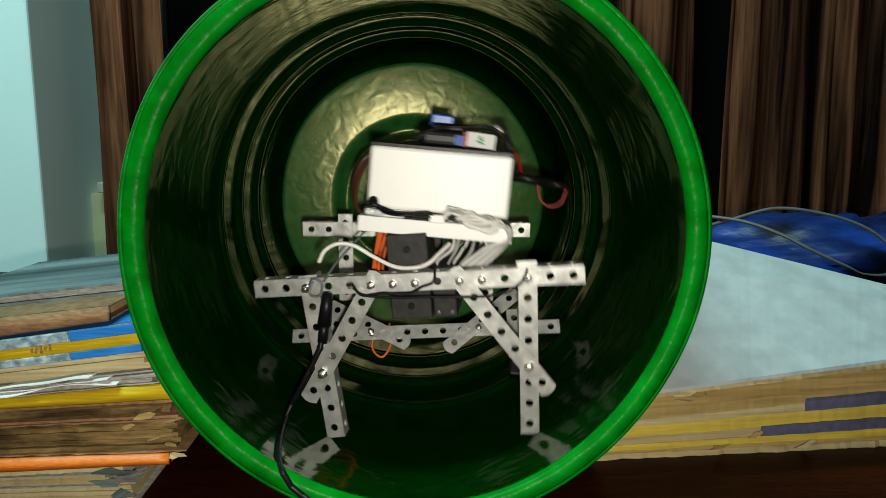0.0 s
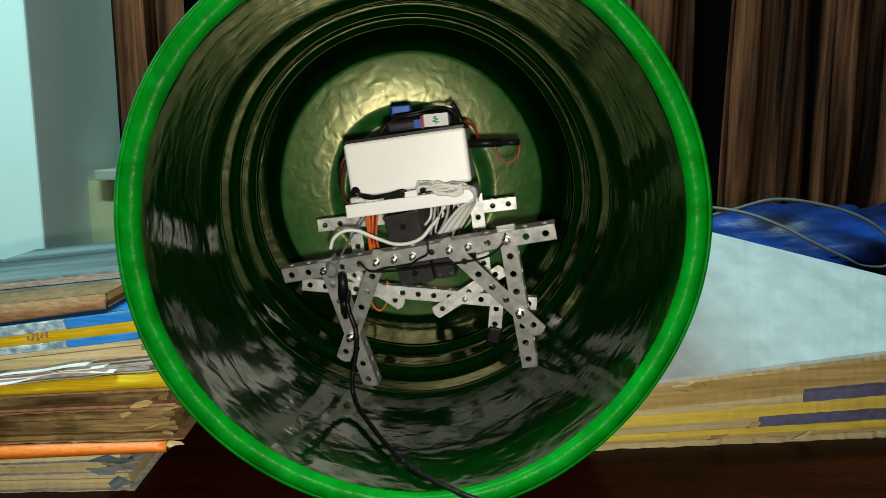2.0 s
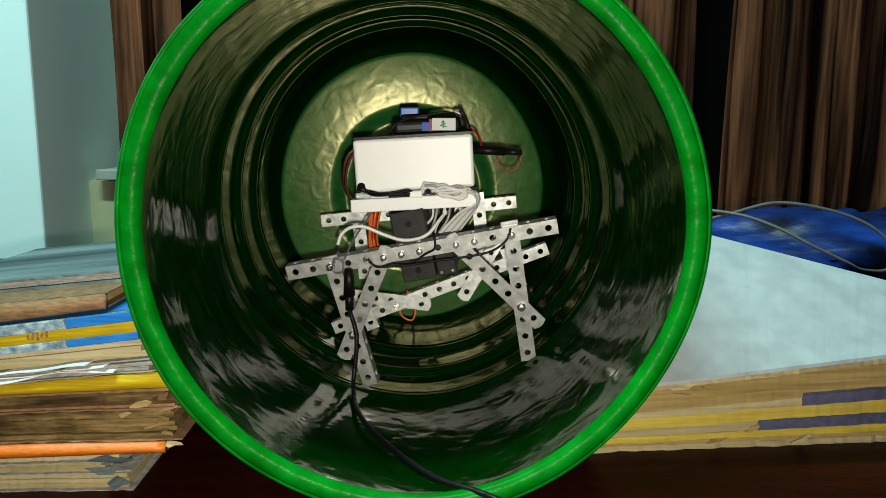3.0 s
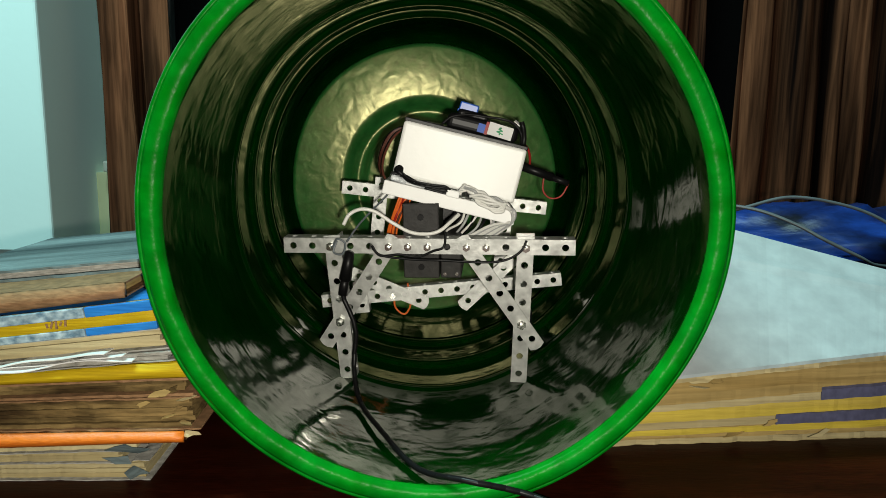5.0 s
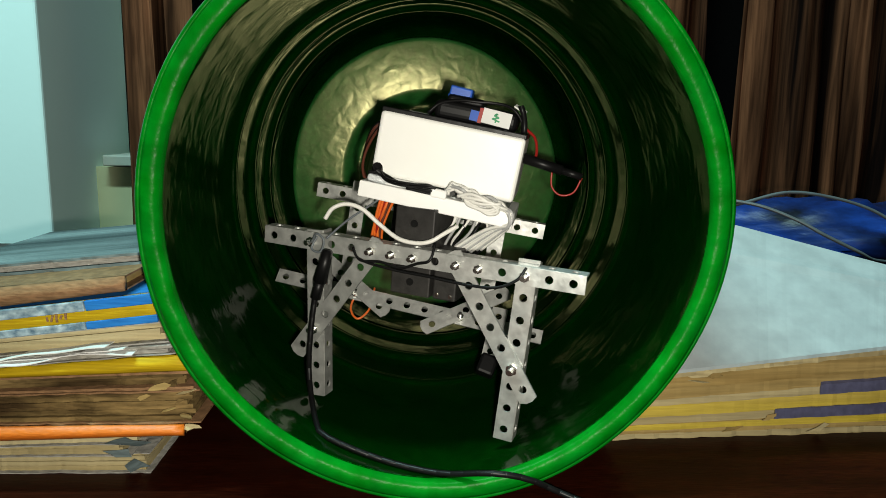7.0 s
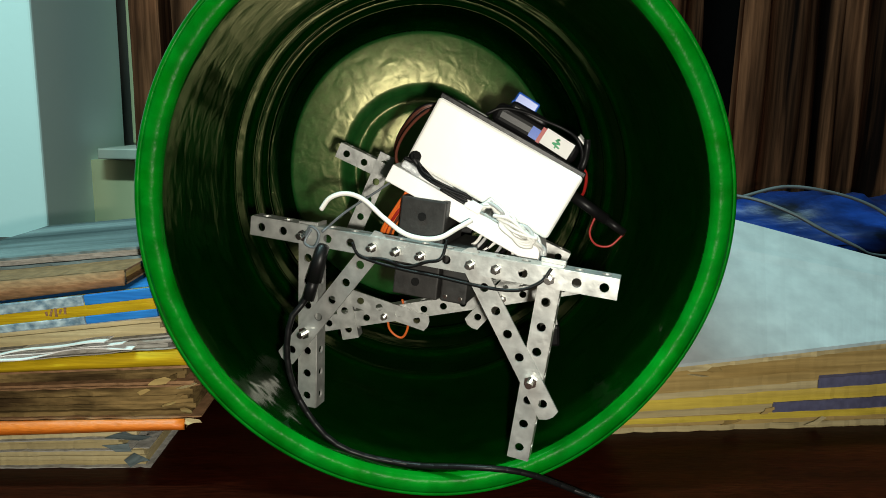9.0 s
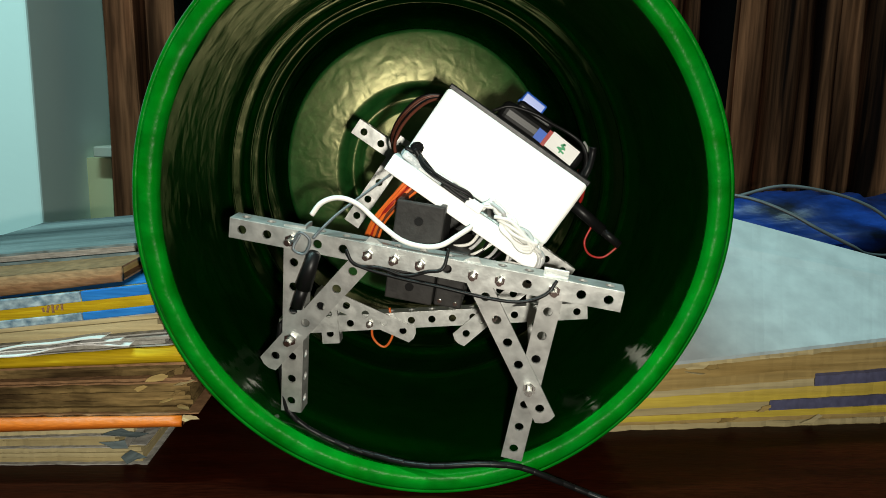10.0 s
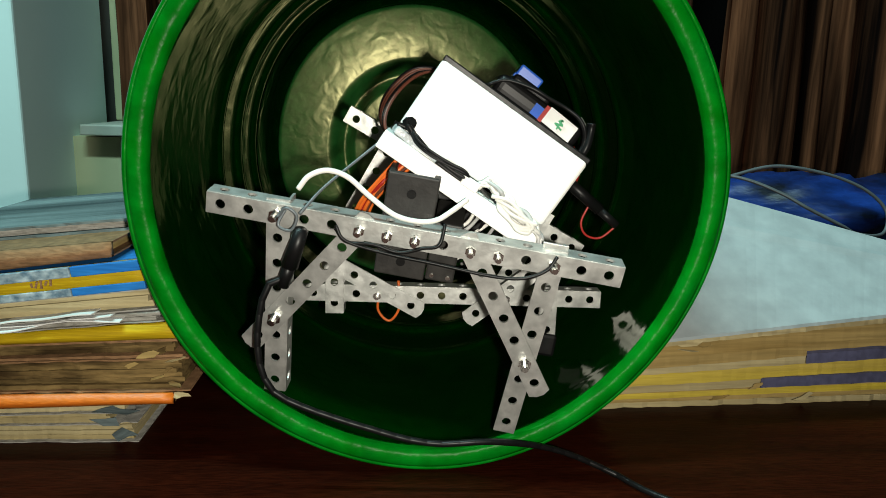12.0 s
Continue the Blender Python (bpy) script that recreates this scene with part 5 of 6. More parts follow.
        ((0.0, -0.0719, 0.0285, 0.0213, 91, -83), (0.5, -0.0618, 0.0389, 0.0143, 91, -76), (1.5, -0.0383, 0.0677, 0.0050, 102, -62), (2.5, -0.0310, 0.1094, 0.0041, 99, -71), (3.0, -0.0371, 0.1114, 0.0029, 90, -80), (5.0, -0.0425, 0.0936, 0.0069, 109, -70), (5.5, -0.0521, 0.0881, 0.0083, 94, -85), (6.5, -0.0545, 0.0578, 0.0131, 110, -72), (7.0, -0.0621, 0.0360, 0.0167, 111, -72), (9.0, -0.0564, 0.0122, 0.0169, 139, -10), (9.5, -0.0661, 0.0135, 0.0178, 127, -4), (10.5, -0.0612, 0.0147, 0.0164, 127, -6), (11.5, -0.0550, 0.0022, 0.0186, 126, 0), (12.0, -0.0529, -0.0205, 0.0285, 112, 0)),
        ((0.0, -0.0709, 0.0211, 0.0211, 92, -82), (0.5, -0.0600, 0.0316, 0.0141, 91, -76), (1.5, -0.0347, 0.0612, 0.0037, 98, -60), (2.5, -0.0285, 0.1024, 0.0031, 97, -70), (3.0, -0.0356, 0.1040, 0.0031, 87, -78), (5.0, -0.0399, 0.0868, 0.0051, 100, -68), (5.5, -0.0514, 0.0806, 0.0081, 89, -84), (6.5, -0.0517, 0.0513, 0.0109, 104, -61), (7.0, -0.0599, 0.0293, 0.0143, 107, -72), (9.0, -0.0510, 0.0114, 0.0118, 127, -8), (9.5, -0.0597, 0.0130, 0.0140, 116, -5), (10.5, -0.0550, 0.0139, 0.0123, 119, -8), (11.5, -0.0487, 0.0022, 0.0147, 117, 0), (12.0, -0.0459, -0.0205, 0.0258, 110, 0)),
        ((0.0, -0.0697, 0.0137, 0.0206, 94, -79), (0.5, -0.0581, 0.0244, 0.0139, 93, -75), (1.5, -0.0310, 0.0548, 0.0029, 96, -60), (2.5, -0.0259, 0.0954, 0.0022, 97, -69), (3.0, -0.0339, 0.0967, 0.0033, 89, -75), (5.0, -0.0371, 0.0800, 0.0041, 95, -67), (5.5, -0.0505, 0.0732, 0.0083, 88, -82), (6.5, -0.0473, 0.0457, 0.0088, 109, -43), (7.0, -0.0559, 0.0236, 0.0123, 106, -38), (9.0, -0.0448, 0.0107, 0.0078, 117, -4), (9.5, -0.0529, 0.0124, 0.0109, 112, -5), (10.5, -0.0484, 0.0128, 0.0090, 112, -11), (11.5, -0.0417, 0.0022, 0.0119, 107, 0), (12.0, -0.0389, -0.0205, 0.0233, 109, 0)),
        ((0.0, -0.0681, 0.0064, 0.0201, 94, -75), (0.5, -0.0562, 0.0171, 0.0137, 89, -75), (1.5, -0.0272, 0.0484, 0.0022, 95, -59), (2.5, -0.0232, 0.0885, 0.0013, 96, -69), (3.0, -0.0317, 0.0895, 0.0033, 92, -72), (5.0, -0.0341, 0.0731, 0.0035, 94, -66), (5.5, -0.0493, 0.0658, 0.0085, 89, -79), (6.5, -0.0417, 0.0414, 0.0065, 107, -31), (7.0, -0.0496, 0.0205, 0.0100, 110, -16), (9.0, -0.0379, 0.0104, 0.0048, 109, -1), (9.5, -0.0459, 0.0117, 0.0082, 110, -6), (10.5, -0.0415, 0.0112, 0.0066, 106, -16), (11.5, -0.0345, 0.0022, 0.0100, 103, 0), (12.0, -0.0318, -0.0205, 0.0209, 108, 0)),
        ((0.0, -0.0657, -0.0006, 0.0191, 100, -68), (0.5, -0.0542, 0.0099, 0.0139, 88, -74), (1.5, -0.0233, 0.0420, 0.0015, 95, -59), (2.5, -0.0205, 0.0815, 0.0006, 94, -69), (3.0, -0.0290, 0.0826, 0.0028, 95, -66), (5.0, -0.0310, 0.0663, 0.0030, 94, -65), (5.5, -0.0475, 0.0585, 0.0084, 92, -74), (6.5, -0.0353, 0.0379, 0.0045, 104, -27), (7.0, -0.0427, 0.0189, 0.0075, 110, -10), (9.0, -0.0307, 0.0102, 0.0026, 104, -2), (9.5, -0.0389, 0.0110, 0.0057, 108, -6), (10.5, -0.0346, 0.0089, 0.0049, 100, -20), (11.5, -0.0272, 0.0022, 0.0084, 102, 0), (12.0, -0.0246, -0.0205, 0.0186, 108, 0)),
        ((0.0, -0.0625, -0.0040, 0.0152, 152, 1), (0.5, -0.0520, 0.0028, 0.0140, 90, -71), (1.5, -0.0194, 0.0356, 0.0008, 95, -59), (2.5, -0.0177, 0.0746, 0.0002, 93, -68), (3.0, -0.0257, 0.0759, 0.0021, 96, -62), (5.0, -0.0279, 0.0595, 0.0024, 95, -65), (5.5, -0.0447, 0.0517, 0.0077, 99, -61), (6.5, -0.0289, 0.0345, 0.0028, 102, -29), (7.0, -0.0357, 0.0178, 0.0050, 108, -9), (9.0, -0.0234, 0.0098, 0.0012, 99, -5), (9.5, -0.0318, 0.0103, 0.0035, 106, -6), (10.5, -0.0277, 0.0061, 0.0040, 93, -24), (11.5, -0.0198, 0.0023, 0.0067, 103, 1), (12.0, -0.0175, -0.0205, 0.0163, 107, 0)),
        ((0.0, -0.0579, -0.0043, 0.0094, 130, -6), (0.5, -0.0490, -0.0040, 0.0130, 105, -61), (1.5, -0.0155, 0.0293, 0.0003, 94, -58), (2.5, -0.0149, 0.0677, -0.0002, 92, -67), (3.0, -0.0220, 0.0694, 0.0013, 96, -59), (5.0, -0.0247, 0.0527, 0.0018, 95, -65), (5.5, -0.0405, 0.0457, 0.0064, 102, -49), (6.5, -0.0227, 0.0306, 0.0014, 100, -36), (7.0, -0.0286, 0.0166, 0.0029, 105, -11), (9.0, -0.0160, 0.0089, 0.0002, 96, -9), (9.5, -0.0245, 0.0094, 0.0017, 102, -8), (10.5, -0.0209, 0.0030, 0.0037, 91, -25), (11.5, -0.0126, 0.0025, 0.0049, 104, 2), (12.0, -0.0103, -0.0205, 0.0142, 105, 0)),
        ((0.0, -0.0521, -0.0065, 0.0057, 110, -32), (0.5, -0.0460, -0.0056, 0.0089, 147, 50), (1.5, -0.0114, 0.0230, -0.0002, 93, -56), (2.5, -0.0119, 0.0608, -0.0004, 92, -66), (3.0, -0.0181, 0.0631, 0.0006, 95, -58), (5.0, -0.0215, 0.0460, 0.0010, 95, -65), (5.5, -0.0353, 0.0405, 0.0048, 103, -40), (6.5, -0.0169, 0.0259, 0.0003, 97, -42), (7.0, -0.0215, 0.0150, 0.0012, 101, -14), (9.0, -0.0088, 0.0072, -0.0000, 87, -18), (9.5, -0.0173, 0.0081, 0.0004, 97, -11), (10.5, -0.0141, -0.0002, 0.0036, 90, -24), (11.5, -0.0053, 0.0027, 0.0032, 103, 2), (12.0, -0.0030, -0.0205, 0.0126, 101, 0)),
        ((0.0, -0.0462, -0.0104, 0.0033, 108, -34), (0.5, -0.0416, -0.0049, 0.0037, 122, -16), (1.5, -0.0071, 0.0168, -0.0006, 93, -54), (2.5, -0.0088, 0.0540, -0.0006, 91, -65), (3.0, -0.0141, 0.0567, 0.0000, 93, -58), (5.0, -0.0183, 0.0392, 0.0004, 95, -64), (5.5, -0.0296, 0.0360, 0.0031, 102, -37), (6.5, -0.0115, 0.0208, -0.0005, 95, -43), (7.0, -0.0144, 0.0131, 0.0000, 97, -16), (9.0, -0.0018, 0.0045, 0.0007, 81, -23), (9.5, -0.0100, 0.0063, 0.0000, 89, -16), (10.5, -0.0072, -0.0031, 0.0037, 89, -21), (11.5, 0.0021, 0.0027, 0.0017, 100, -1), (12.0, 0.0044, -0.0206, 0.0116, 94, -2)),
        ((0.0, -0.0404, -0.0146, 0.0011, 106, -37), (0.5, -0.0355, -0.0077, 0.0006, 107, -32), (1.5, -0.0025, 0.0109, -0.0009, 91, -51), (2.5, -0.0055, 0.0472, -0.0007, 91, -64), (3.0, -0.0102, 0.0504, -0.0003, 92, -59), (5.0, -0.0149, 0.0325, -0.0002, 94, -63), (5.5, -0.0238, 0.0314, 0.0017, 99, -39), (6.5, -0.0059, 0.0158, -0.0009, 92, -42), (7.0, -0.0072, 0.0109, -0.0007, 94, -18), (9.0, 0.0049, 0.0016, 0.0020, 79, -24), (9.5, -0.0029, 0.0040, 0.0005, 84, -20), (10.5, -0.0000, -0.0054, 0.0038, 89, -15), (11.5, 0.0095, 0.0021, 0.0010, 91, -9), (12.0, 0.0119, -0.0211, 0.0117, 85, -4)),
        ((0.0, -0.0346, -0.0189, -0.0009, 105, -37), (0.5, -0.0295, -0.0117, -0.0014, 103, -36), (1.5, 0.0025, 0.0053, -0.0009, 89, -45), (2.5, -0.0021, 0.0405, -0.0008, 90, -63), (3.0, -0.0063, 0.0440, -0.0005, 91, -59), (5.0, -0.0113, 0.0260, -0.0006, 92, -60), (5.5, -0.0181, 0.0266, 0.0006, 97, -40), (6.5, -0.0002, 0.0110, -0.0010, 88, -38), (7.0, -0.0001, 0.0085, -0.0010, 90, -20), (9.0, 0.0117, -0.0014, 0.0034, 79, -24), (9.5, 0.0040, 0.0014, 0.0017, 79, -22), (10.5, 0.0073, -0.0067, 0.0041, 87, -6), (11.5, 0.0166, 0.0003, 0.0017, 79, -20), (12.0, 0.0194, -0.0214, 0.0123, 85, -1)),
        ((0.0, -0.0288, -0.0232, -0.0029, 104, -37), (0.5, -0.0236, -0.0160, -0.0030, 102, -36), (1.5, 0.0080, 0.0003, -0.0011, 93, -40), (2.5, 0.0014, 0.0339, -0.0008, 89, -62), (3.0, -0.0024, 0.0376, -0.0006, 90, -58), (5.0, -0.0074, 0.0196, -0.0006, 89, -57), (5.5, -0.0124, 0.0218, -0.0001, 95, -40), (6.5, 0.0058, 0.0066, -0.0003, 81, -34), (7.0, 0.0068, 0.0057, -0.0005, 83, -24), (9.0, 0.0185, -0.0042, 0.0045, 83, -19), (9.5, 0.0108, -0.0014, 0.0031, 78, -22), (10.5, 0.0148, -0.0069, 0.0047, 85, 3), (11.5, 0.0234, -0.0024, 0.0034, 75, -23), (12.0, 0.0268, -0.0210, 0.0125, 92, 7)),
        ((0.0, -0.0230, -0.0277, -0.0047, 103, -38), (0.5, -0.0177, -0.0204, -0.0045, 101, -37), (1.5, 0.0138, -0.0044, -0.0017, 96, -39), (2.5, 0.0051, 0.0274, -0.0006, 89, -58), (3.0, 0.0017, 0.0313, -0.0006, 90, -56), (5.0, -0.0031, 0.0135, -0.0000, 82, -54), (5.5, -0.0066, 0.0171, -0.0007, 93, -39), (6.5, 0.0120, 0.0025, 0.0010, 79, -32), (7.0, 0.0133, 0.0024, 0.0009, 75, -30), (9.0, 0.0257, -0.0061, 0.0051, 88, -11), (9.5, 0.0177, -0.0039, 0.0045, 81, -19), (10.5, 0.0222, -0.0064, 0.0052, 86, 5), (11.5, 0.0303, -0.0048, 0.0048, 83, -16), (12.0, 0.0340, -0.0194, 0.0116, 102, 18)),
        ((0.0, -0.0172, -0.0321, -0.0063, 103, -38), (0.5, -0.0119, -0.0249, -0.0059, 100, -37), (1.5, 0.0196, -0.0091, -0.0026, 98, -38), (2.5, 0.0093, 0.0212, -0.0005, 89, -54), (3.0, 0.0060, 0.0252, -0.0006, 90, -53), (5.0, 0.0015, 0.0077, 0.0013, 78, -50), (5.5, -0.0007, 0.0125, -0.0009, 91, -37), (6.5, 0.0183, -0.0013, 0.0025, 79, -29), (7.0, 0.0196, -0.0012, 0.0029, 74, -30), (9.0, 0.0331, -0.0068, 0.0048, 96, 1), (9.5, 0.0249, -0.0058, 0.0052, 88, -11), (10.5, 0.0297, -0.0060, 0.0055, 90, 2), (11.5, 0.0377, -0.0062, 0.0051, 93, -5), (12.0, 0.0408, -0.0168, 0.0098, 106, 25)),
        ((0.0, -0.0114, -0.0366, -0.0079, 102, -38), (0.5, -0.0060, -0.0293, -0.0072, 100, -37), (1.5, 0.0255, -0.0136, -0.0036, 98, -37), (2.5, 0.0141, 0.0154, -0.0004, 89, -48), (3.0, 0.0107, 0.0193, -0.0006, 90, -50), (5.0, 0.0064, 0.0023, 0.0029, 77, -44), (5.5, 0.0054, 0.0081, -0.0008, 87, -36), (6.5, 0.0249, -0.0045, 0.0036, 83, -23), (7.0, 0.0261, -0.0045, 0.0047, 79, -24), (9.0, 0.0405, -0.0065, 0.0036, 102, 5), (9.5, 0.0323, -0.0067, 0.0050, 94, -2), (10.5, 0.0372, -0.0057, 0.0053, 93, 3), (11.5, 0.0451, -0.0065, 0.0044, 97, -0), (12.0, 0.0472, -0.0136, 0.0076, 108, 27)),
        ((0.0, -0.0055, -0.0411, -0.0094, 101, -37), (0.5, -0.0001, -0.0339, -0.0084, 99, -38), (1.5, 0.0314, -0.0181, -0.0047, 99, -37), (2.5, 0.0195, 0.0102, -0.0001, 87, -39), (3.0, 0.0158, 0.0138, -0.0005, 88, -44), (5.0, 0.0121, -0.0023, 0.0042, 82, -35), (5.5, 0.0114, 0.0038, 0.0002, 79, -35), (6.5, 0.0321, -0.0065, 0.0040, 92, -8), (7.0, 0.0332, -0.0063, 0.0053, 93, -6), (9.0, 0.0477, -0.0060, 0.0017, 107, 4), (9.5, 0.0398, -0.0065, 0.0041, 101, 4), (10.5, 0.0446, -0.0056, 0.0045, 100, -2), (11.5, 0.0525, -0.0064, 0.0033, 101, 2), (12.0, 0.0536, -0.0104, 0.0052, 109, 26)),
        ((0.0, 0.0003, -0.0455, -0.0106, 99, -37), (0.5, 0.0058, -0.0384, -0.0095, 98, -37), (1.5, 0.0373, -0.0225, -0.0059, 99, -37), (2.5, 0.0256, 0.0059, 0.0002, 87, -32), (3.0, 0.0215, 0.0089, -0.0001, 87, -38), (5.0, 0.0187, -0.0056, 0.0045, 94, -18), (5.5, 0.0175, -0.0003, 0.0017, 77, -32), (6.5, 0.0395, -0.0066, 0.0032, 100, 5), (7.0, 0.0405, -0.0065, 0.0043, 103, 4), (9.0, 0.0547, -0.0051, -0.0009, 114, 11), (9.5, 0.0470, -0.0061, 0.0023, 106, 3), (10.5, 0.0519, -0.0060, 0.0027, 107, -5), (11.5, 0.0598, -0.0061, 0.0016, 104, 2), (12.0, 0.0601, -0.0077, 0.0026, 110, 20)),
        ((0.0, 0.0063, -0.0500, -0.0117, 97, -37), (0.5, 0.0117, -0.0429, -0.0105, 97, -37), (1.5, 0.0433, -0.0270, -0.0070, 99, -37), (2.5, 0.0320, 0.0020, 0.0004, 90, -30), (3.0, 0.0275, 0.0044, 0.0001, 89, -35), (5.0, 0.0259, -0.0062, 0.0032, 105, 9), (5.5, 0.0240, -0.0038, 0.0030, 84, -24), (6.5, 0.0466, -0.0058, 0.0011, 112, 8), (7.0, 0.0477, -0.0060, 0.0022, 109, 5), (9.0, 0.0614, -0.0038, -0.0041, 116, 11), (9.5, 0.0541, -0.0054, -0.0002, 113, 9), (10.5, 0.0589, -0.0065, 0.0001, 113, -3), (11.5, 0.0670, -0.0059, -0.0005, 109, 2), (12.0, 0.0667, -0.0057, -0.0001, 112, 13)),
        ((0.0, 0.0122, -0.0545, -0.0125, 95, -37), (0.5, 0.0176, -0.0474, -0.0113, 96, -37), (1.5, 0.0492, -0.0314, -0.0081, 98, -37), (2.5, 0.0383, -0.0020, 0.0001, 94, -34), (3.0, 0.0336, 0.0001, 0.0000, 93, -36), (5.0, 0.0329, -0.0049, 0.0011, 107, 12), (5.5, 0.0310, -0.0057, 0.0027, 101, -6), (6.5, 0.0529, -0.0042, -0.0024, 124, 22), (7.0, 0.0543, -0.0046, -0.0009, 120, 20), (9.0, 0.0681, -0.0030, -0.0072, 114, 4), (9.5, 0.0607, -0.0041, -0.0033, 116, 12), (10.5, 0.0657, -0.0069, -0.0029, 114, -4), (11.5, 0.0740, -0.0055, -0.0032, 113, 5), (12.0, 0.0735, -0.0044, -0.0030, 114, 9)),
        ((0.0, 0.0182, -0.0590, -0.0130, 92, -37), (0.5, 0.0236, -0.0519, -0.0121, 95, -37), (1.5, 0.0552, -0.0358, -0.0092, 98, -37), (2.5, 0.0445, -0.0062, -0.0005, 96, -35), (3.0, 0.0396, -0.0043, -0.0004, 95, -37), (5.0, 0.0400, -0.0039, -0.0011, 107, 5), (5.5, 0.0379, -0.0051, 0.0004, 115, 17), (6.5, 0.0592, -0.0033, -0.0062, 117, -5), (7.0, 0.0607, -0.0033, -0.0045, 117, 3), (9.0, 0.0750, -0.0035, -0.0098, 106, -12), (9.5, 0.0674, -0.0031, -0.0065, 114, 4), (10.5, 0.0726, -0.0077, -0.0059, 112, -10), (11.5, 0.0808, -0.0049, -0.0063, 115, 5), (12.0, 0.0803, -0.0037, -0.0061, 115, 2)),
        ((0.0, 0.0242, -0.0635, -0.0132, 91, -37), (0.5, 0.0295, -0.0564, -0.0126, 93, -37), (1.5, 0.0612, -0.0402, -0.0101, 97, -37), (2.5, 0.0505, -0.0105, -0.0015, 99, -37), (3.0, 0.0456, -0.0088, -0.0012, 97, -37), (5.0, 0.0472, -0.0041, -0.0031, 104, -8), (5.5, 0.0446, -0.0038, -0.0027, 114, 6), (6.5, 0.0658, -0.0053, -0.0085, 100, -27), (7.0, 0.0674, -0.0043, -0.0071, 105, -20), (9.0, 0.0820, -0.0057, -0.0115, 99, -23), (9.5, 0.0743, -0.0032, -0.0093, 110, -6), (10.5, 0.0794, -0.0092, -0.0085, 108, -15), (11.5, 0.0876, -0.0046, -0.0095, 115, 0), (12.0, 0.0871, -0.0042, -0.0090, 111, -11)),
        ((0.0, 0.0302, -0.0680, -0.0132, 90, -37), (0.5, 0.0355, -0.0609, -0.0128, 92, -37), (1.5, 0.0672, -0.0447, -0.0110, 96, -37), (2.5, 0.0565, -0.0150, -0.0027, 100, -37), (3.0, 0.0515, -0.0133, -0.0023, 99, -37), (5.0, 0.0542, -0.0061, -0.0047, 100, -23), (5.5, 0.0515, -0.0044, -0.0052, 105, -15), (6.5, 0.0722, -0.0090, -0.0096, 96, -33), (7.0, 0.0741, -0.0074, -0.0086, 98, -30), (9.0, 0.0886, -0.0090, -0.0124, 94, -31), (9.5, 0.0813, -0.0051, -0.0112, 99, -23), (10.5, 0.0862, -0.0115, -0.0105, 103, -22), (11.5, 0.0944, -0.0052, -0.0125, 112, -11), (12.0, 0.0937, -0.0067, -0.0113, 103, -30)),
        ((0.0, 0.0362, -0.0725, -0.0131, 88, -37), (0.5, 0.0415, -0.0654, -0.0129, 90, -37), (1.5, 0.0731, -0.0491, -0.0117, 94, -37), (2.5, 0.0624, -0.0194, -0.0039, 100, -37), (3.0, 0.0574, -0.0177, -0.0035, 100, -37), (5.0, 0.0607, -0.0095, -0.0058, 98, -31), (5.5, 0.0583, -0.0069, -0.0068, 100, -27), (6.5, 0.0784, -0.0131, -0.0102, 94, -35), (7.0, 0.0804, -0.0113, -0.0094, 95, -34), (9.0, 0.0950, -0.0129, -0.0128, 92, -33), (9.5, 0.0880, -0.0082, -0.0122, 96, -27), (10.5, 0.0929, -0.0146, -0.0118, 97, -28), (11.5, 0.0988, -0.0095, -0.0139, 90, -74), (12.0, 0.0991, -0.0116, -0.0123, 93, -54)),
        ((0.0, 0.0422, -0.0770, -0.0129, 88, -37), (0.5, 0.0475, -0.0699, -0.0129, 89, -37), (1.5, 0.0791, -0.0536, -0.0122, 93, -37), (2.5, 0.0683, -0.0238, -0.0053, 100, -37), (3.0, 0.0634, -0.0221, -0.0048, 100, -37), (5.0, 0.0670, -0.0135, -0.0068, 97, -34), (5.5, 0.0648, -0.0105, -0.0079, 97, -31), (6.5, 0.0845, -0.0175, -0.0107, 93, -37), (7.0, 0.0865, -0.0156, -0.0100, 94, -36), (9.0, 0.1011, -0.0172, -0.0129, 90, -37), (9.5, 0.0944, -0.0120, -0.0127, 92, -34), (10.5, 0.0994, -0.0184, -0.0126, 95, -31), (11.5, 0.1002, -0.0168, -0.0133, 80, -84), (12.0, 0.1032, -0.0179, -0.0124, 88, -59)),
        ((0.0, 0.0482, -0.0815, -0.0126, 88, -37), (0.5, 0.0535, -0.0744, -0.0128, 89, -37), (1.5, 0.0851, -0.0581, -0.0125, 92, -37), (2.5, 0.0742, -0.0282, -0.0066, 100, -37), (3.0, 0.0693, -0.0266, -0.0061, 100, -37), (5.0, 0.0730, -0.0178, -0.0077, 96, -37), (5.5, 0.0710, -0.0146, -0.0087, 95, -36), (6.5, 0.0905, -0.0220, -0.0110, 92, -37), (7.0, 0.0925, -0.0201, -0.0104, 93, -37), (9.0, 0.1070, -0.0218, -0.0129, 89, -38), (9.5, 0.1006, -0.0163, -0.0129, 91, -36), (10.5, 0.1056, -0.0225, -0.0129, 91, -35), (11.5, 0.1026, -0.0236, -0.0124, 85, -57), (12.0, 0.1074, -0.0240, -0.0122, 88, -51)),
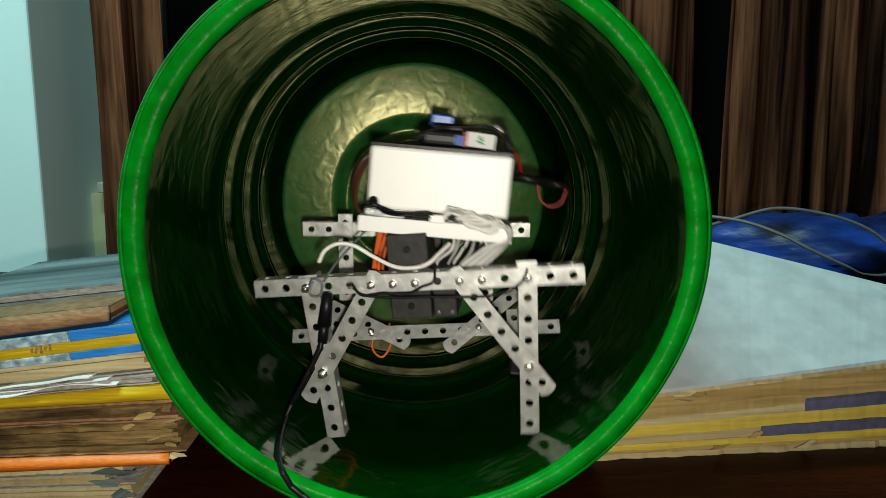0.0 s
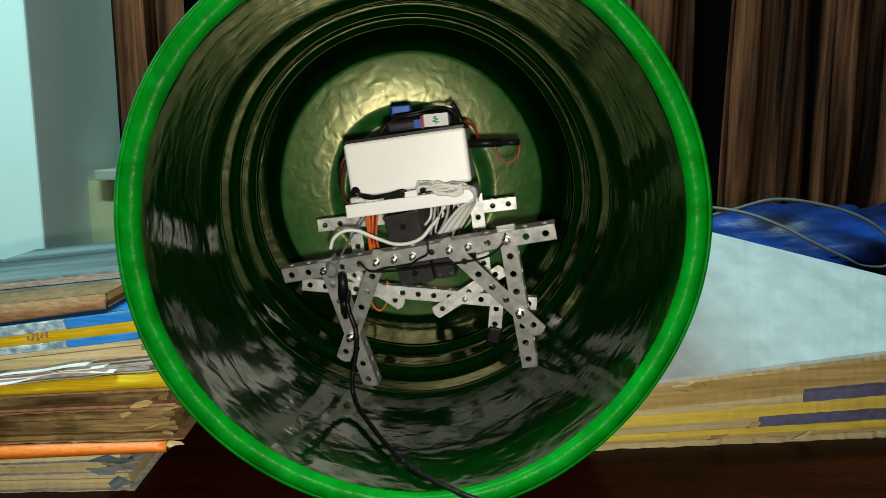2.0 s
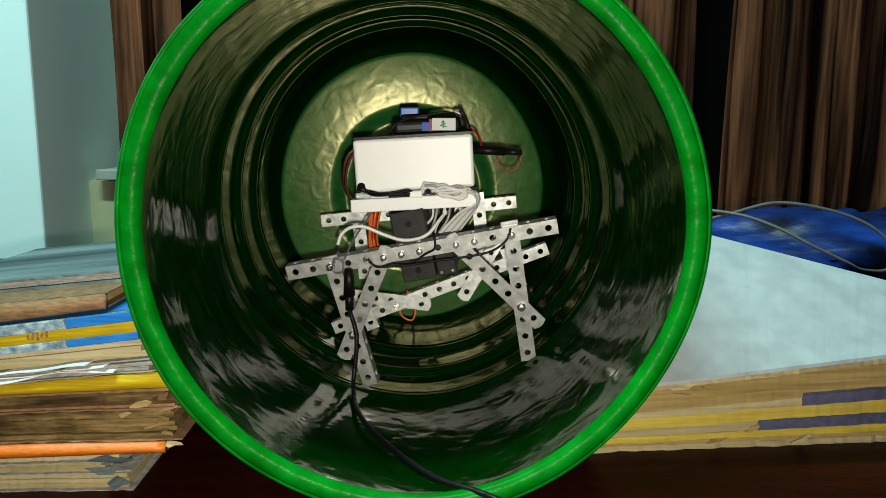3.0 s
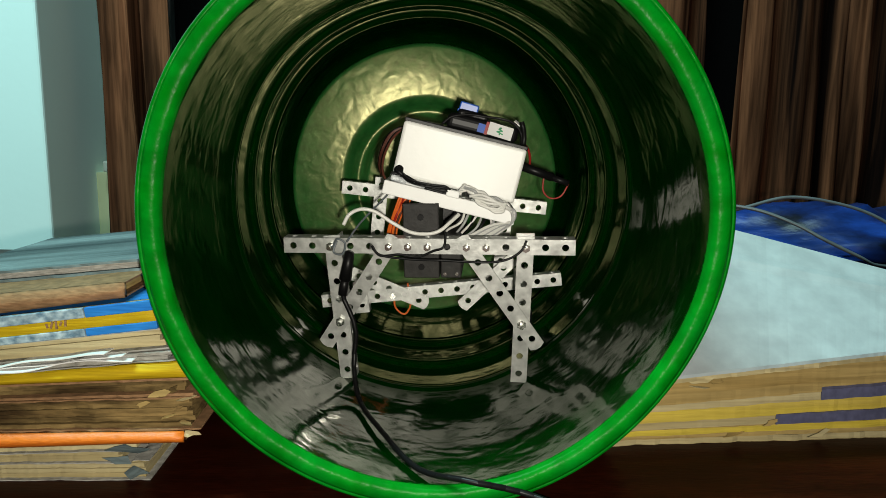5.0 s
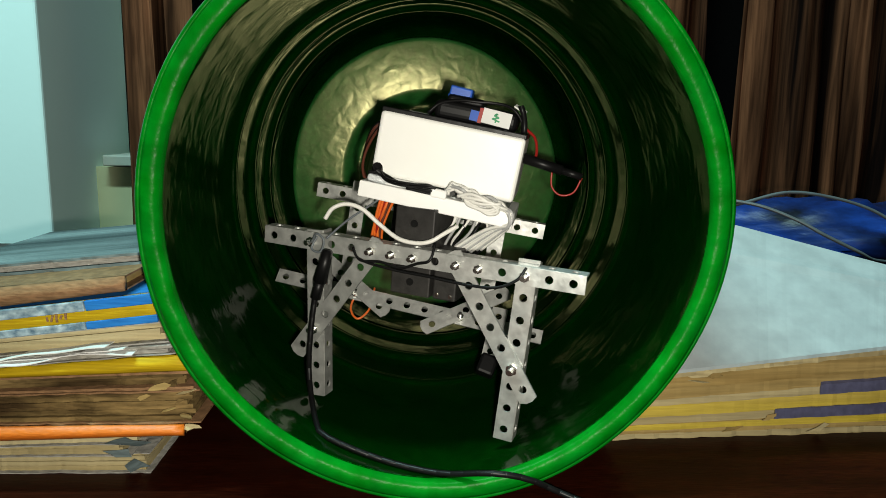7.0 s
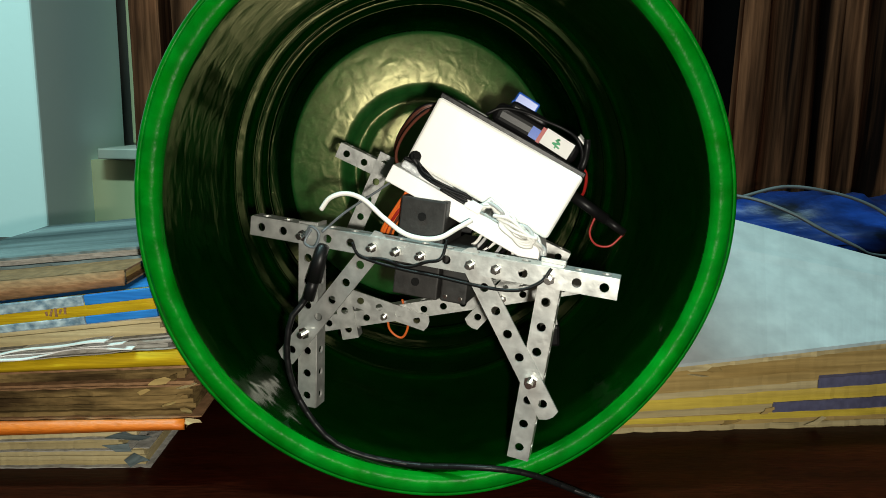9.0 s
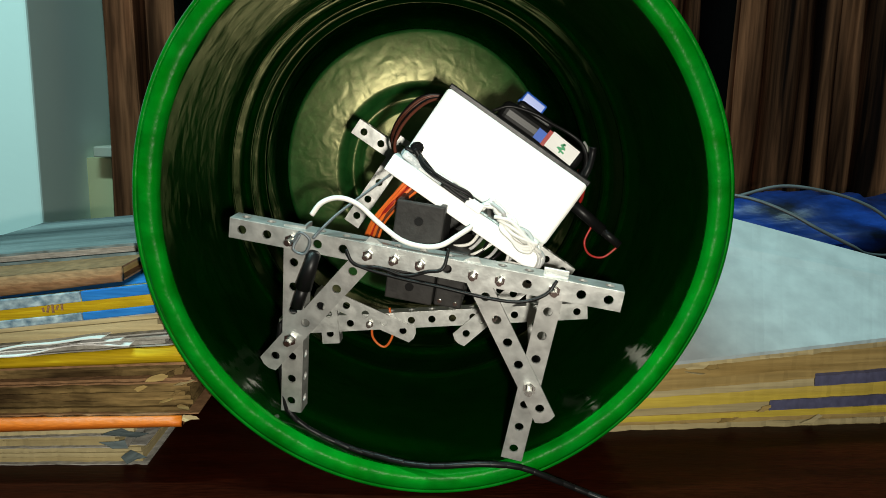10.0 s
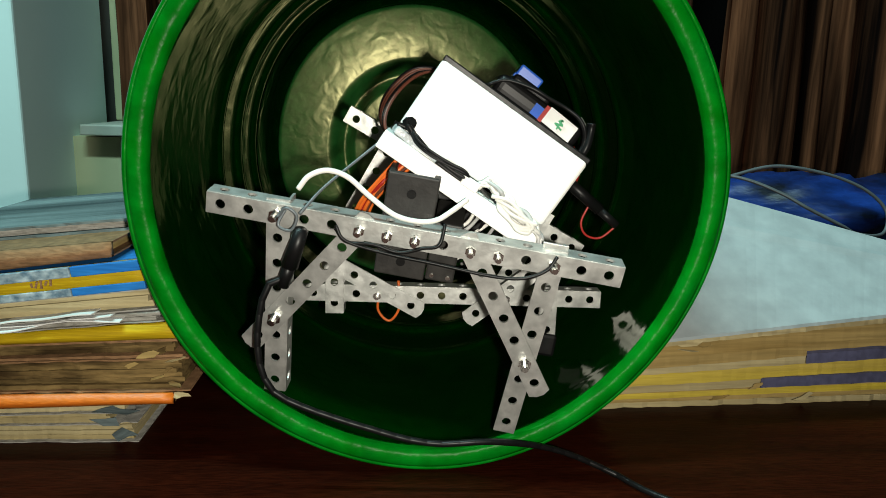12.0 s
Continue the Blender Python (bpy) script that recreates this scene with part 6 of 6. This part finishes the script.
        ((0.0, 0.0542, -0.0860, -0.0124, 88, -37), (0.5, 0.0595, -0.0789, -0.0126, 88, -37), (1.5, 0.0911, -0.0626, -0.0127, 90, -37), (2.5, 0.0801, -0.0327, -0.0079, 100, -37), (3.0, 0.0752, -0.0310, -0.0074, 100, -37), (5.0, 0.0789, -0.0224, -0.0085, 96, -38), (5.5, 0.0770, -0.0190, -0.0093, 94, -37), (6.5, 0.0964, -0.0266, -0.0112, 92, -38), (7.0, 0.0984, -0.0247, -0.0107, 92, -38), (9.0, 0.1129, -0.0264, -0.0128, 89, -39), (9.5, 0.1065, -0.0208, -0.0129, 89, -38), (10.5, 0.1117, -0.0269, -0.0130, 90, -37), (11.5, 0.1074, -0.0293, -0.0120, 89, -43), (12.0, 0.1125, -0.0295, -0.0121, 90, -44)),
        ((0.0, 0.0602, -0.0905, -0.0121, 89, -37), (0.5, 0.0655, -0.0834, -0.0124, 88, -37), (1.5, 0.0971, -0.0671, -0.0127, 90, -37), (2.5, 0.0860, -0.0372, -0.0091, 99, -37), (3.0, 0.0811, -0.0354, -0.0086, 99, -37), (5.0, 0.0848, -0.0270, -0.0092, 95, -39), (5.5, 0.0830, -0.0236, -0.0099, 94, -38), (6.5, 0.1023, -0.0312, -0.0114, 91, -38), (7.0, 0.1044, -0.0293, -0.0110, 92, -38), (9.0, 0.1188, -0.0311, -0.0126, 88, -39), (9.5, 0.1124, -0.0254, -0.0128, 89, -39), (10.5, 0.1177, -0.0314, -0.0130, 89, -38), (11.5, 0.1130, -0.0343, -0.0119, 90, -39), (12.0, 0.1181, -0.0345, -0.0120, 90, -40)),
        ((0.0, 0.0662, -0.0950, -0.0120, 90, -37), (0.5, 0.0715, -0.0879, -0.0122, 89, -37), (1.5, 0.1031, -0.0716, -0.0127, 89, -37), (2.5, 0.0919, -0.0416, -0.0102, 98, -37), (3.0, 0.0870, -0.0399, -0.0098, 98, -37), (5.0, 0.0906, -0.0317, -0.0099, 95, -39), (5.5, 0.0888, -0.0282, -0.0103, 93, -38), (6.5, 0.1082, -0.0359, -0.0116, 91, -38), (7.0, 0.1102, -0.0339, -0.0113, 92, -38), (9.0, 0.1246, -0.0359, -0.0124, 89, -39), (9.5, 0.1183, -0.0301, -0.0126, 89, -39), (10.5, 0.1236, -0.0361, -0.0129, 88, -39), (11.5, 0.1189, -0.0389, -0.0119, 90, -38), (12.0, 0.1239, -0.0392, -0.0120, 90, -38)),
        ((0.0, 0.0722, -0.0995, -0.0120, 90, -37), (0.5, 0.0775, -0.0924, -0.0121, 89, -37), (1.5, 0.1091, -0.0761, -0.0125, 89, -37), (2.5, 0.0978, -0.0461, -0.0111, 96, -37), (3.0, 0.0930, -0.0443, -0.0108, 97, -37), (5.0, 0.0964, -0.0364, -0.0105, 94, -39), (5.5, 0.0947, -0.0329, -0.0107, 93, -39), (6.5, 0.1141, -0.0405, -0.0117, 91, -38), (7.0, 0.1161, -0.0386, -0.0115, 91, -38), (9.0, 0.1304, -0.0406, -0.0123, 89, -39), (9.5, 0.1241, -0.0349, -0.0125, 89, -39), (10.5, 0.1294, -0.0408, -0.0126, 88, -39), (11.5, 0.1249, -0.0434, -0.0119, 90, -36), (12.0, 0.1298, -0.0438, -0.0120, 90, -37)),
        ((0.0, 0.0782, -0.1040, -0.0120, 90, -37), (0.5, 0.0835, -0.0969, -0.0120, 90, -37), (1.5, 0.1151, -0.0806, -0.0124, 89, -37), (2.5, 0.1038, -0.0506, -0.0118, 95, -37), (3.0, 0.0990, -0.0488, -0.0116, 95, -37), (5.0, 0.1022, -0.0412, -0.0110, 94, -39), (5.5, 0.1006, -0.0376, -0.0111, 93, -39), (6.5, 0.1200, -0.0451, -0.0118, 91, -38), (7.0, 0.1220, -0.0432, -0.0117, 91, -38), (9.0, 0.1363, -0.0453, -0.0121, 89, -38), (9.5, 0.1299, -0.0396, -0.0123, 89, -39), (10.5, 0.1352, -0.0455, -0.0124, 88, -39), (11.5, 0.1309, -0.0478, -0.0119, 90, -36), (12.0, 0.1358, -0.0483, -0.0120, 90, -37)),
        ((0.0, 0.0842, -0.1085, -0.0120, 90, -37), (0.5, 0.0895, -0.1014, -0.0120, 90, -37), (1.5, 0.1211, -0.0851, -0.0122, 89, -37), (2.5, 0.1098, -0.0551, -0.0124, 93, -37), (3.0, 0.1049, -0.0533, -0.0121, 94, -37), (5.0, 0.1080, -0.0458, -0.0115, 93, -38), (5.5, 0.1064, -0.0422, -0.0115, 92, -38), (6.5, 0.1260, -0.0496, -0.0120, 91, -37), (7.0, 0.1280, -0.0478, -0.0119, 91, -38), (9.0, 0.1422, -0.0499, -0.0120, 90, -37), (9.5, 0.1358, -0.0443, -0.0121, 89, -39), (10.5, 0.1411, -0.0502, -0.0122, 89, -38), (11.5, 0.1370, -0.0522, -0.0119, 90, -36), (12.0, 0.1419, -0.0528, -0.0120, 90, -36)),
        ((0.0, 0.0902, -0.1130, -0.0120, 90, -37), (0.5, 0.0955, -0.1059, -0.0120, 90, -37), (1.5, 0.1271, -0.0896, -0.0121, 89, -37), (2.5, 0.1158, -0.0596, -0.0127, 91, -37), (3.0, 0.1109, -0.0577, -0.0125, 92, -37), (5.0, 0.1140, -0.0504, -0.0119, 93, -37), (5.5, 0.1123, -0.0469, -0.0117, 92, -38), (6.5, 0.1320, -0.0542, -0.0121, 91, -37), (7.0, 0.1339, -0.0523, -0.0120, 91, -37), (9.0, 0.1482, -0.0544, -0.0120, 90, -37), (9.5, 0.1417, -0.0489, -0.0120, 90, -37), (10.5, 0.1470, -0.0548, -0.0121, 89, -38), (11.5, 0.1431, -0.0566, -0.0119, 90, -35), (12.0, 0.1479, -0.0572, -0.0120, 90, -36)),
        ((0.0, 0.0962, -0.1175, -0.0120, 90, -37), (0.5, 0.1015, -0.1104, -0.0120, 90, -37), (1.5, 0.1331, -0.0941, -0.0120, 90, -37), (2.5, 0.1218, -0.0641, -0.0128, 91, -37), (3.0, 0.1169, -0.0622, -0.0128, 91, -37), (5.0, 0.1199, -0.0549, -0.0122, 92, -37), (5.5, 0.1183, -0.0514, -0.0120, 92, -37), (6.5, 0.1380, -0.0587, -0.0122, 90, -37), (7.0, 0.1399, -0.0568, -0.0122, 91, -37), (9.0, 0.1542, -0.0589, -0.0120, 90, -37), (9.5, 0.1477, -0.0534, -0.0120, 90, -37), (10.5, 0.1529, -0.0593, -0.0120, 90, -37), (11.5, 0.1492, -0.0609, -0.0120, 90, -36), (12.0, 0.1540, -0.0616, -0.0120, 90, -36)),
        ((0.0, 0.1022, -0.1220, -0.0120, 90, -37), (0.5, 0.1075, -0.1149, -0.0120, 90, -37), (1.5, 0.1391, -0.0986, -0.0120, 90, -37), (2.5, 0.1278, -0.0686, -0.0128, 89, -37), (3.0, 0.1229, -0.0667, -0.0128, 90, -37), (5.0, 0.1259, -0.0594, -0.0124, 91, -37), (5.5, 0.1243, -0.0559, -0.0122, 91, -37), (6.5, 0.1440, -0.0632, -0.0122, 90, -37), (7.0, 0.1459, -0.0613, -0.0122, 90, -37), (9.0, 0.1602, -0.0634, -0.0120, 90, -37), (9.5, 0.1537, -0.0579, -0.0120, 90, -37), (10.5, 0.1589, -0.0639, -0.0120, 90, -37), (11.5, 0.1553, -0.0653, -0.0120, 90, -36), (12.0, 0.1601, -0.0660, -0.0120, 90, -36)),
        ((0.0, 0.1082, -0.1265, -0.0120, 90, -37), (0.5, 0.1135, -0.1194, -0.0120, 90, -37), (1.5, 0.1451, -0.1031, -0.0120, 90, -37), (2.5, 0.1338, -0.0731, -0.0127, 89, -37), (3.0, 0.1289, -0.0712, -0.0128, 89, -37), (5.0, 0.1319, -0.0639, -0.0125, 90, -37), (5.5, 0.1303, -0.0604, -0.0123, 91, -37), (6.5, 0.1500, -0.0677, -0.0122, 90, -37), (7.0, 0.1519, -0.0658, -0.0123, 90, -37), (9.0, 0.1662, -0.0679, -0.0120, 90, -37), (9.5, 0.1596, -0.0624, -0.0120, 90, -37), (10.5, 0.1649, -0.0684, -0.0120, 90, -37), (11.5, 0.1614, -0.0697, -0.0120, 90, -36), (12.0, 0.1661, -0.0704, -0.0120, 90, -36)),
        ((0.0, 0.1142, -0.1310, -0.0120, 90, -37), (0.5, 0.1195, -0.1239, -0.0120, 90, -37), (1.5, 0.1511, -0.1076, -0.0120, 90, -37), (2.5, 0.1398, -0.0776, -0.0126, 89, -37), (3.0, 0.1349, -0.0757, -0.0126, 89, -37), (5.0, 0.1379, -0.0684, -0.0125, 90, -37), (5.5, 0.1363, -0.0649, -0.0123, 90, -37), (6.5, 0.1560, -0.0722, -0.0122, 90, -37), (7.0, 0.1579, -0.0703, -0.0122, 90, -37), (9.0, 0.1722, -0.0724, -0.0120, 90, -37), (9.5, 0.1656, -0.0669, -0.0120, 90, -37), (10.5, 0.1709, -0.0729, -0.0120, 90, -37), (11.5, 0.1674, -0.0742, -0.0120, 90, -37), (12.0, 0.1722, -0.0749, -0.0120, 90, -37)),
        ((0.0, 0.1202, -0.1355, -0.0120, 90, -37), (0.5, 0.1255, -0.1284, -0.0120, 90, -37), (1.5, 0.1571, -0.1121, -0.0120, 90, -37), (2.5, 0.1458, -0.0821, -0.0124, 89, -37), (3.0, 0.1409, -0.0802, -0.0125, 89, -37), (5.0, 0.1439, -0.0729, -0.0124, 89, -37), (5.5, 0.1423, -0.0694, -0.0123, 90, -37), (6.5, 0.1620, -0.0767, -0.0121, 90, -37), (7.0, 0.1639, -0.0748, -0.0122, 90, -37), (9.0, 0.1782, -0.0769, -0.0120, 90, -37), (9.5, 0.1716, -0.0714, -0.0120, 90, -37), (10.5, 0.1769, -0.0774, -0.0120, 90, -37), (11.5, 0.1734, -0.0787, -0.0120, 90, -37), (12.0, 0.1782, -0.0794, -0.0120, 90, -37)),
        ((0.0, 0.1262, -0.1400, -0.0120, 90, -37), (0.5, 0.1315, -0.1329, -0.0120, 90, -37), (1.5, 0.1631, -0.1166, -0.0120, 90, -37), (2.5, 0.1518, -0.0866, -0.0122, 89, -37), (3.0, 0.1469, -0.0847, -0.0123, 89, -37), (5.0, 0.1499, -0.0774, -0.0123, 89, -37), (5.5, 0.1483, -0.0739, -0.0123, 90, -37), (6.5, 0.1680, -0.0812, -0.0121, 90, -37), (7.0, 0.1699, -0.0793, -0.0122, 90, -37), (9.0, 0.1842, -0.0814, -0.0120, 90, -37), (9.5, 0.1776, -0.0759, -0.0120, 90, -37), (10.5, 0.1829, -0.0819, -0.0120, 90, -37), (11.5, 0.1794, -0.0832, -0.0120, 90, -37), (12.0, 0.1842, -0.0839, -0.0120, 90, -37)),
        ((0.0, 0.1322, -0.1445, -0.0120, 90, -37), (0.5, 0.1375, -0.1374, -0.0120, 90, -37), (1.5, 0.1691, -0.1211, -0.0120, 90, -37), (2.5, 0.1578, -0.0911, -0.0121, 89, -37), (3.0, 0.1529, -0.0892, -0.0121, 89, -37), (5.0, 0.1559, -0.0819, -0.0122, 89, -37), (5.5, 0.1543, -0.0784, -0.0122, 89, -37), (6.5, 0.1740, -0.0857, -0.0121, 90, -37), (7.0, 0.1759, -0.0838, -0.0121, 90, -37), (9.0, 0.1902, -0.0859, -0.0120, 90, -37), (9.5, 0.1836, -0.0804, -0.0120, 90, -37), (10.5, 0.1889, -0.0864, -0.0120, 90, -37), (11.5, 0.1854, -0.0877, -0.0120, 90, -37), (12.0, 0.1902, -0.0884, -0.0120, 90, -37)),
        ((0.0, 0.1382, -0.1490, -0.0120, 90, -37), (0.5, 0.1435, -0.1419, -0.0120, 90, -37), (1.5, 0.1751, -0.1256, -0.0120, 90, -37), (2.5, 0.1638, -0.0956, -0.0120, 90, -37), (3.0, 0.1589, -0.0937, -0.0120, 90, -37), (5.0, 0.1619, -0.0864, -0.0121, 89, -37), (5.5, 0.1603, -0.0829, -0.0122, 89, -37), (6.5, 0.1800, -0.0902, -0.0120, 90, -37), (7.0, 0.1819, -0.0883, -0.0120, 90, -37), (9.0, 0.1962, -0.0904, -0.0120, 90, -37), (9.5, 0.1896, -0.0849, -0.0120, 90, -37), (10.5, 0.1949, -0.0909, -0.0120, 90, -37), (11.5, 0.1914, -0.0922, -0.0120, 90, -37), (12.0, 0.1962, -0.0929, -0.0120, 90, -37)),
        ((0.0, 0.1442, -0.1535, -0.0120, 90, -37), (0.5, 0.1495, -0.1464, -0.0120, 90, -37), (1.5, 0.1811, -0.1301, -0.0120, 90, -37), (2.5, 0.1698, -0.1001, -0.0120, 90, -37), (3.0, 0.1649, -0.0982, -0.0120, 90, -37), (5.0, 0.1679, -0.0909, -0.0121, 90, -37), (5.5, 0.1663, -0.0874, -0.0121, 90, -37), (6.5, 0.1860, -0.0947, -0.0120, 90, -37), (7.0, 0.1879, -0.0928, -0.0120, 90, -37), (9.0, 0.2022, -0.0949, -0.0120, 90, -37), (9.5, 0.1956, -0.0894, -0.0120, 90, -37), (10.5, 0.2009, -0.0954, -0.0120, 90, -37), (11.5, 0.1974, -0.0967, -0.0120, 90, -37), (12.0, 0.2022, -0.0974, -0.0120, 90, -37)),
        ((0.0, 0.1502, -0.1580, -0.0120, 90, -37), (0.5, 0.1555, -0.1509, -0.0120, 90, -37), (1.5, 0.1871, -0.1346, -0.0120, 90, -37), (2.5, 0.1758, -0.1046, -0.0120, 90, -37), (3.0, 0.1709, -0.1027, -0.0120, 90, -37), (5.0, 0.1739, -0.0954, -0.0120, 90, -37), (5.5, 0.1723, -0.0919, -0.0120, 90, -37), (6.5, 0.1920, -0.0992, -0.0120, 90, -37), (7.0, 0.1939, -0.0973, -0.0120, 90, -37), (9.0, 0.2082, -0.0994, -0.0120, 90, -37), (9.5, 0.2016, -0.0939, -0.0120, 90, -37), (10.5, 0.2069, -0.0999, -0.0120, 90, -37), (11.5, 0.2034, -0.1012, -0.0120, 90, -37), (12.0, 0.2082, -0.1019, -0.0120, 90, -37)),
        ((0.0, 0.1562, -0.1625, -0.0120, 90, -37), (0.5, 0.1615, -0.1554, -0.0120, 90, -37), (1.5, 0.1931, -0.1391, -0.0120, 90, -37), (2.5, 0.1818, -0.1091, -0.0120, 90, -37), (3.0, 0.1769, -0.1072, -0.0120, 90, -37), (5.0, 0.1799, -0.0999, -0.0120, 90, -37), (5.5, 0.1783, -0.0964, -0.0120, 90, -37), (6.5, 0.1980, -0.1037, -0.0120, 90, -37), (7.0, 0.1999, -0.1018, -0.0120, 90, -37), (9.0, 0.2142, -0.1039, -0.0120, 90, -37), (9.5, 0.2076, -0.0984, -0.0120, 90, -37), (10.5, 0.2129, -0.1044, -0.0120, 90, -37), (11.5, 0.2094, -0.1057, -0.0120, 90, -37), (12.0, 0.2142, -0.1064, -0.0120, 90, -37)),
        ((0.0, 0.1622, -0.1670, -0.0120, 90, -37), (0.5, 0.1675, -0.1599, -0.0120, 90, -37), (1.5, 0.1991, -0.1436, -0.0120, 90, -37), (2.5, 0.1878, -0.1136, -0.0120, 90, -37), (3.0, 0.1829, -0.1117, -0.0120, 90, -37), (5.0, 0.1859, -0.1044, -0.0120, 90, -37), (5.5, 0.1843, -0.1009, -0.0120, 90, -37), (6.5, 0.2040, -0.1082, -0.0120, 90, -37), (7.0, 0.2059, -0.1063, -0.0120, 90, -37), (9.0, 0.2202, -0.1084, -0.0120, 90, -37), (9.5, 0.2136, -0.1029, -0.0120, 90, -37), (10.5, 0.2189, -0.1089, -0.0120, 90, -37), (11.5, 0.2154, -0.1102, -0.0120, 90, -37), (12.0, 0.2202, -0.1109, -0.0120, 90, -37)),
        ((0.0, 0.1682, -0.1715, -0.0120, 90, -37), (0.5, 0.1735, -0.1644, -0.0120, 90, -37), (1.5, 0.2051, -0.1481, -0.0120, 90, -37), (2.5, 0.1938, -0.1181, -0.0120, 90, -37), (3.0, 0.1889, -0.1162, -0.0120, 90, -37), (5.0, 0.1919, -0.1089, -0.0120, 90, -37), (5.5, 0.1903, -0.1054, -0.0120, 90, -37), (6.5, 0.2100, -0.1127, -0.0120, 90, -37), (7.0, 0.2119, -0.1108, -0.0120, 90, -37), (9.0, 0.2262, -0.1129, -0.0120, 90, -37), (9.5, 0.2196, -0.1074, -0.0120, 90, -37), (10.5, 0.2249, -0.1134, -0.0120, 90, -37), (11.5, 0.2214, -0.1147, -0.0120, 90, -37), (12.0, 0.2262, -0.1154, -0.0120, 90, -37)),
        ((0.0, 0.1742, -0.1760, -0.0120, 90, -37), (0.5, 0.1795, -0.1689, -0.0120, 90, -37), (1.5, 0.2111, -0.1526, -0.0120, 90, -37), (2.5, 0.1998, -0.1226, -0.0120, 90, -37), (3.0, 0.1949, -0.1207, -0.0120, 90, -37), (5.0, 0.1979, -0.1134, -0.0120, 90, -37), (5.5, 0.1963, -0.1099, -0.0120, 90, -37), (6.5, 0.2160, -0.1172, -0.0120, 90, -37), (7.0, 0.2179, -0.1153, -0.0120, 90, -37), (9.0, 0.2322, -0.1174, -0.0120, 90, -37), (9.5, 0.2256, -0.1119, -0.0120, 90, -37), (10.5, 0.2309, -0.1179, -0.0120, 90, -37), (11.5, 0.2274, -0.1192, -0.0120, 90, -37), (12.0, 0.2322, -0.1199, -0.0120, 90, -37)),
        ((0.0, 0.1802, -0.1805, -0.0120, 90, -37), (0.5, 0.1855, -0.1734, -0.0120, 90, -37), (1.5, 0.2171, -0.1571, -0.0120, 90, -37), (2.5, 0.2058, -0.1271, -0.0120, 90, -37), (3.0, 0.2009, -0.1252, -0.0120, 90, -37), (5.0, 0.2039, -0.1179, -0.0120, 90, -37), (5.5, 0.2023, -0.1144, -0.0120, 90, -37), (6.5, 0.2220, -0.1217, -0.0120, 90, -37), (7.0, 0.2239, -0.1198, -0.0120, 90, -37), (9.0, 0.2382, -0.1219, -0.0120, 90, -37), (9.5, 0.2316, -0.1164, -0.0120, 90, -37), (10.5, 0.2369, -0.1224, -0.0120, 90, -37), (11.5, 0.2334, -0.1237, -0.0120, 90, -37), (12.0, 0.2382, -0.1244, -0.0120, 90, -37)),
        ((0.0, 0.1862, -0.1850, -0.0120, 90, -37), (0.5, 0.1915, -0.1779, -0.0120, 90, -37), (1.5, 0.2231, -0.1616, -0.0120, 90, -37), (2.5, 0.2118, -0.1316, -0.0120, 90, -37), (3.0, 0.2069, -0.1297, -0.0120, 90, -37), (5.0, 0.2099, -0.1224, -0.0120, 90, -37), (5.5, 0.2083, -0.1189, -0.0120, 90, -37), (6.5, 0.2280, -0.1262, -0.0120, 90, -37), (7.0, 0.2299, -0.1243, -0.0120, 90, -37), (9.0, 0.2442, -0.1264, -0.0120, 90, -37), (9.5, 0.2376, -0.1209, -0.0120, 90, -37), (10.5, 0.2429, -0.1269, -0.0120, 90, -37), (11.5, 0.2394, -0.1282, -0.0120, 90, -37), (12.0, 0.2442, -0.1289, -0.0120, 90, -37)),
        ((0.0, 0.1922, -0.1895, -0.0120, 90, -37), (0.5, 0.1975, -0.1824, -0.0120, 90, -37), (1.5, 0.2291, -0.1661, -0.0120, 90, -37), (2.5, 0.2178, -0.1361, -0.0120, 90, -37), (3.0, 0.2129, -0.1342, -0.0120, 90, -37), (5.0, 0.2159, -0.1269, -0.0120, 90, -37), (5.5, 0.2143, -0.1234, -0.0120, 90, -37), (6.5, 0.2340, -0.1307, -0.0120, 90, -37), (7.0, 0.2359, -0.1288, -0.0120, 90, -37), (9.0, 0.2502, -0.1309, -0.0120, 90, -37), (9.5, 0.2436, -0.1254, -0.0120, 90, -37), (10.5, 0.2489, -0.1314, -0.0120, 90, -37), (11.5, 0.2454, -0.1327, -0.0120, 90, -37), (12.0, 0.2502, -0.1334, -0.0120, 90, -37)),
    )):
        walk(piece, [(t, pose(x, y, z, 0, lean, turn)) for t, x, y, z, lean, turn in rows])
    walk(left_curtain, [
        (0.0, pose(-0.001, 0, 0)),
        (0.5, pose(-0.006, 0, 0)),
        (1.0, pose(0.006, 0, 0)),
        (1.5, pose(0.025, 0, 0)),
        (2.0, pose(0.039, 0, 0)),
        (2.5, pose(0.041, 0, 0)),
        (3.0, pose(0.031, 0, 0)),
        (5.0, pose(-0.004, 0, 0)),
        (5.5, pose(-0.007, 0, 0)),
        (6.0, pose(0.011, 0, 0)),
        (6.5, pose(0.033, 0, 0)),
        (7.0, pose(0.035, 0, 0)),
        (9.0, pose(0.053, 0, 0)),
        (9.5, pose(0.057, 0, 0)),
        (10.0, pose(0.018, 0, 0)),
        (10.5, pose(-0.005, 0, 0)),
        (11.0, pose(0.013, 0, 0)),
        (11.5, pose(0.047, 0, 0)),
        (12.0, pose(0.058, 0, 0)),
    ])


motions()
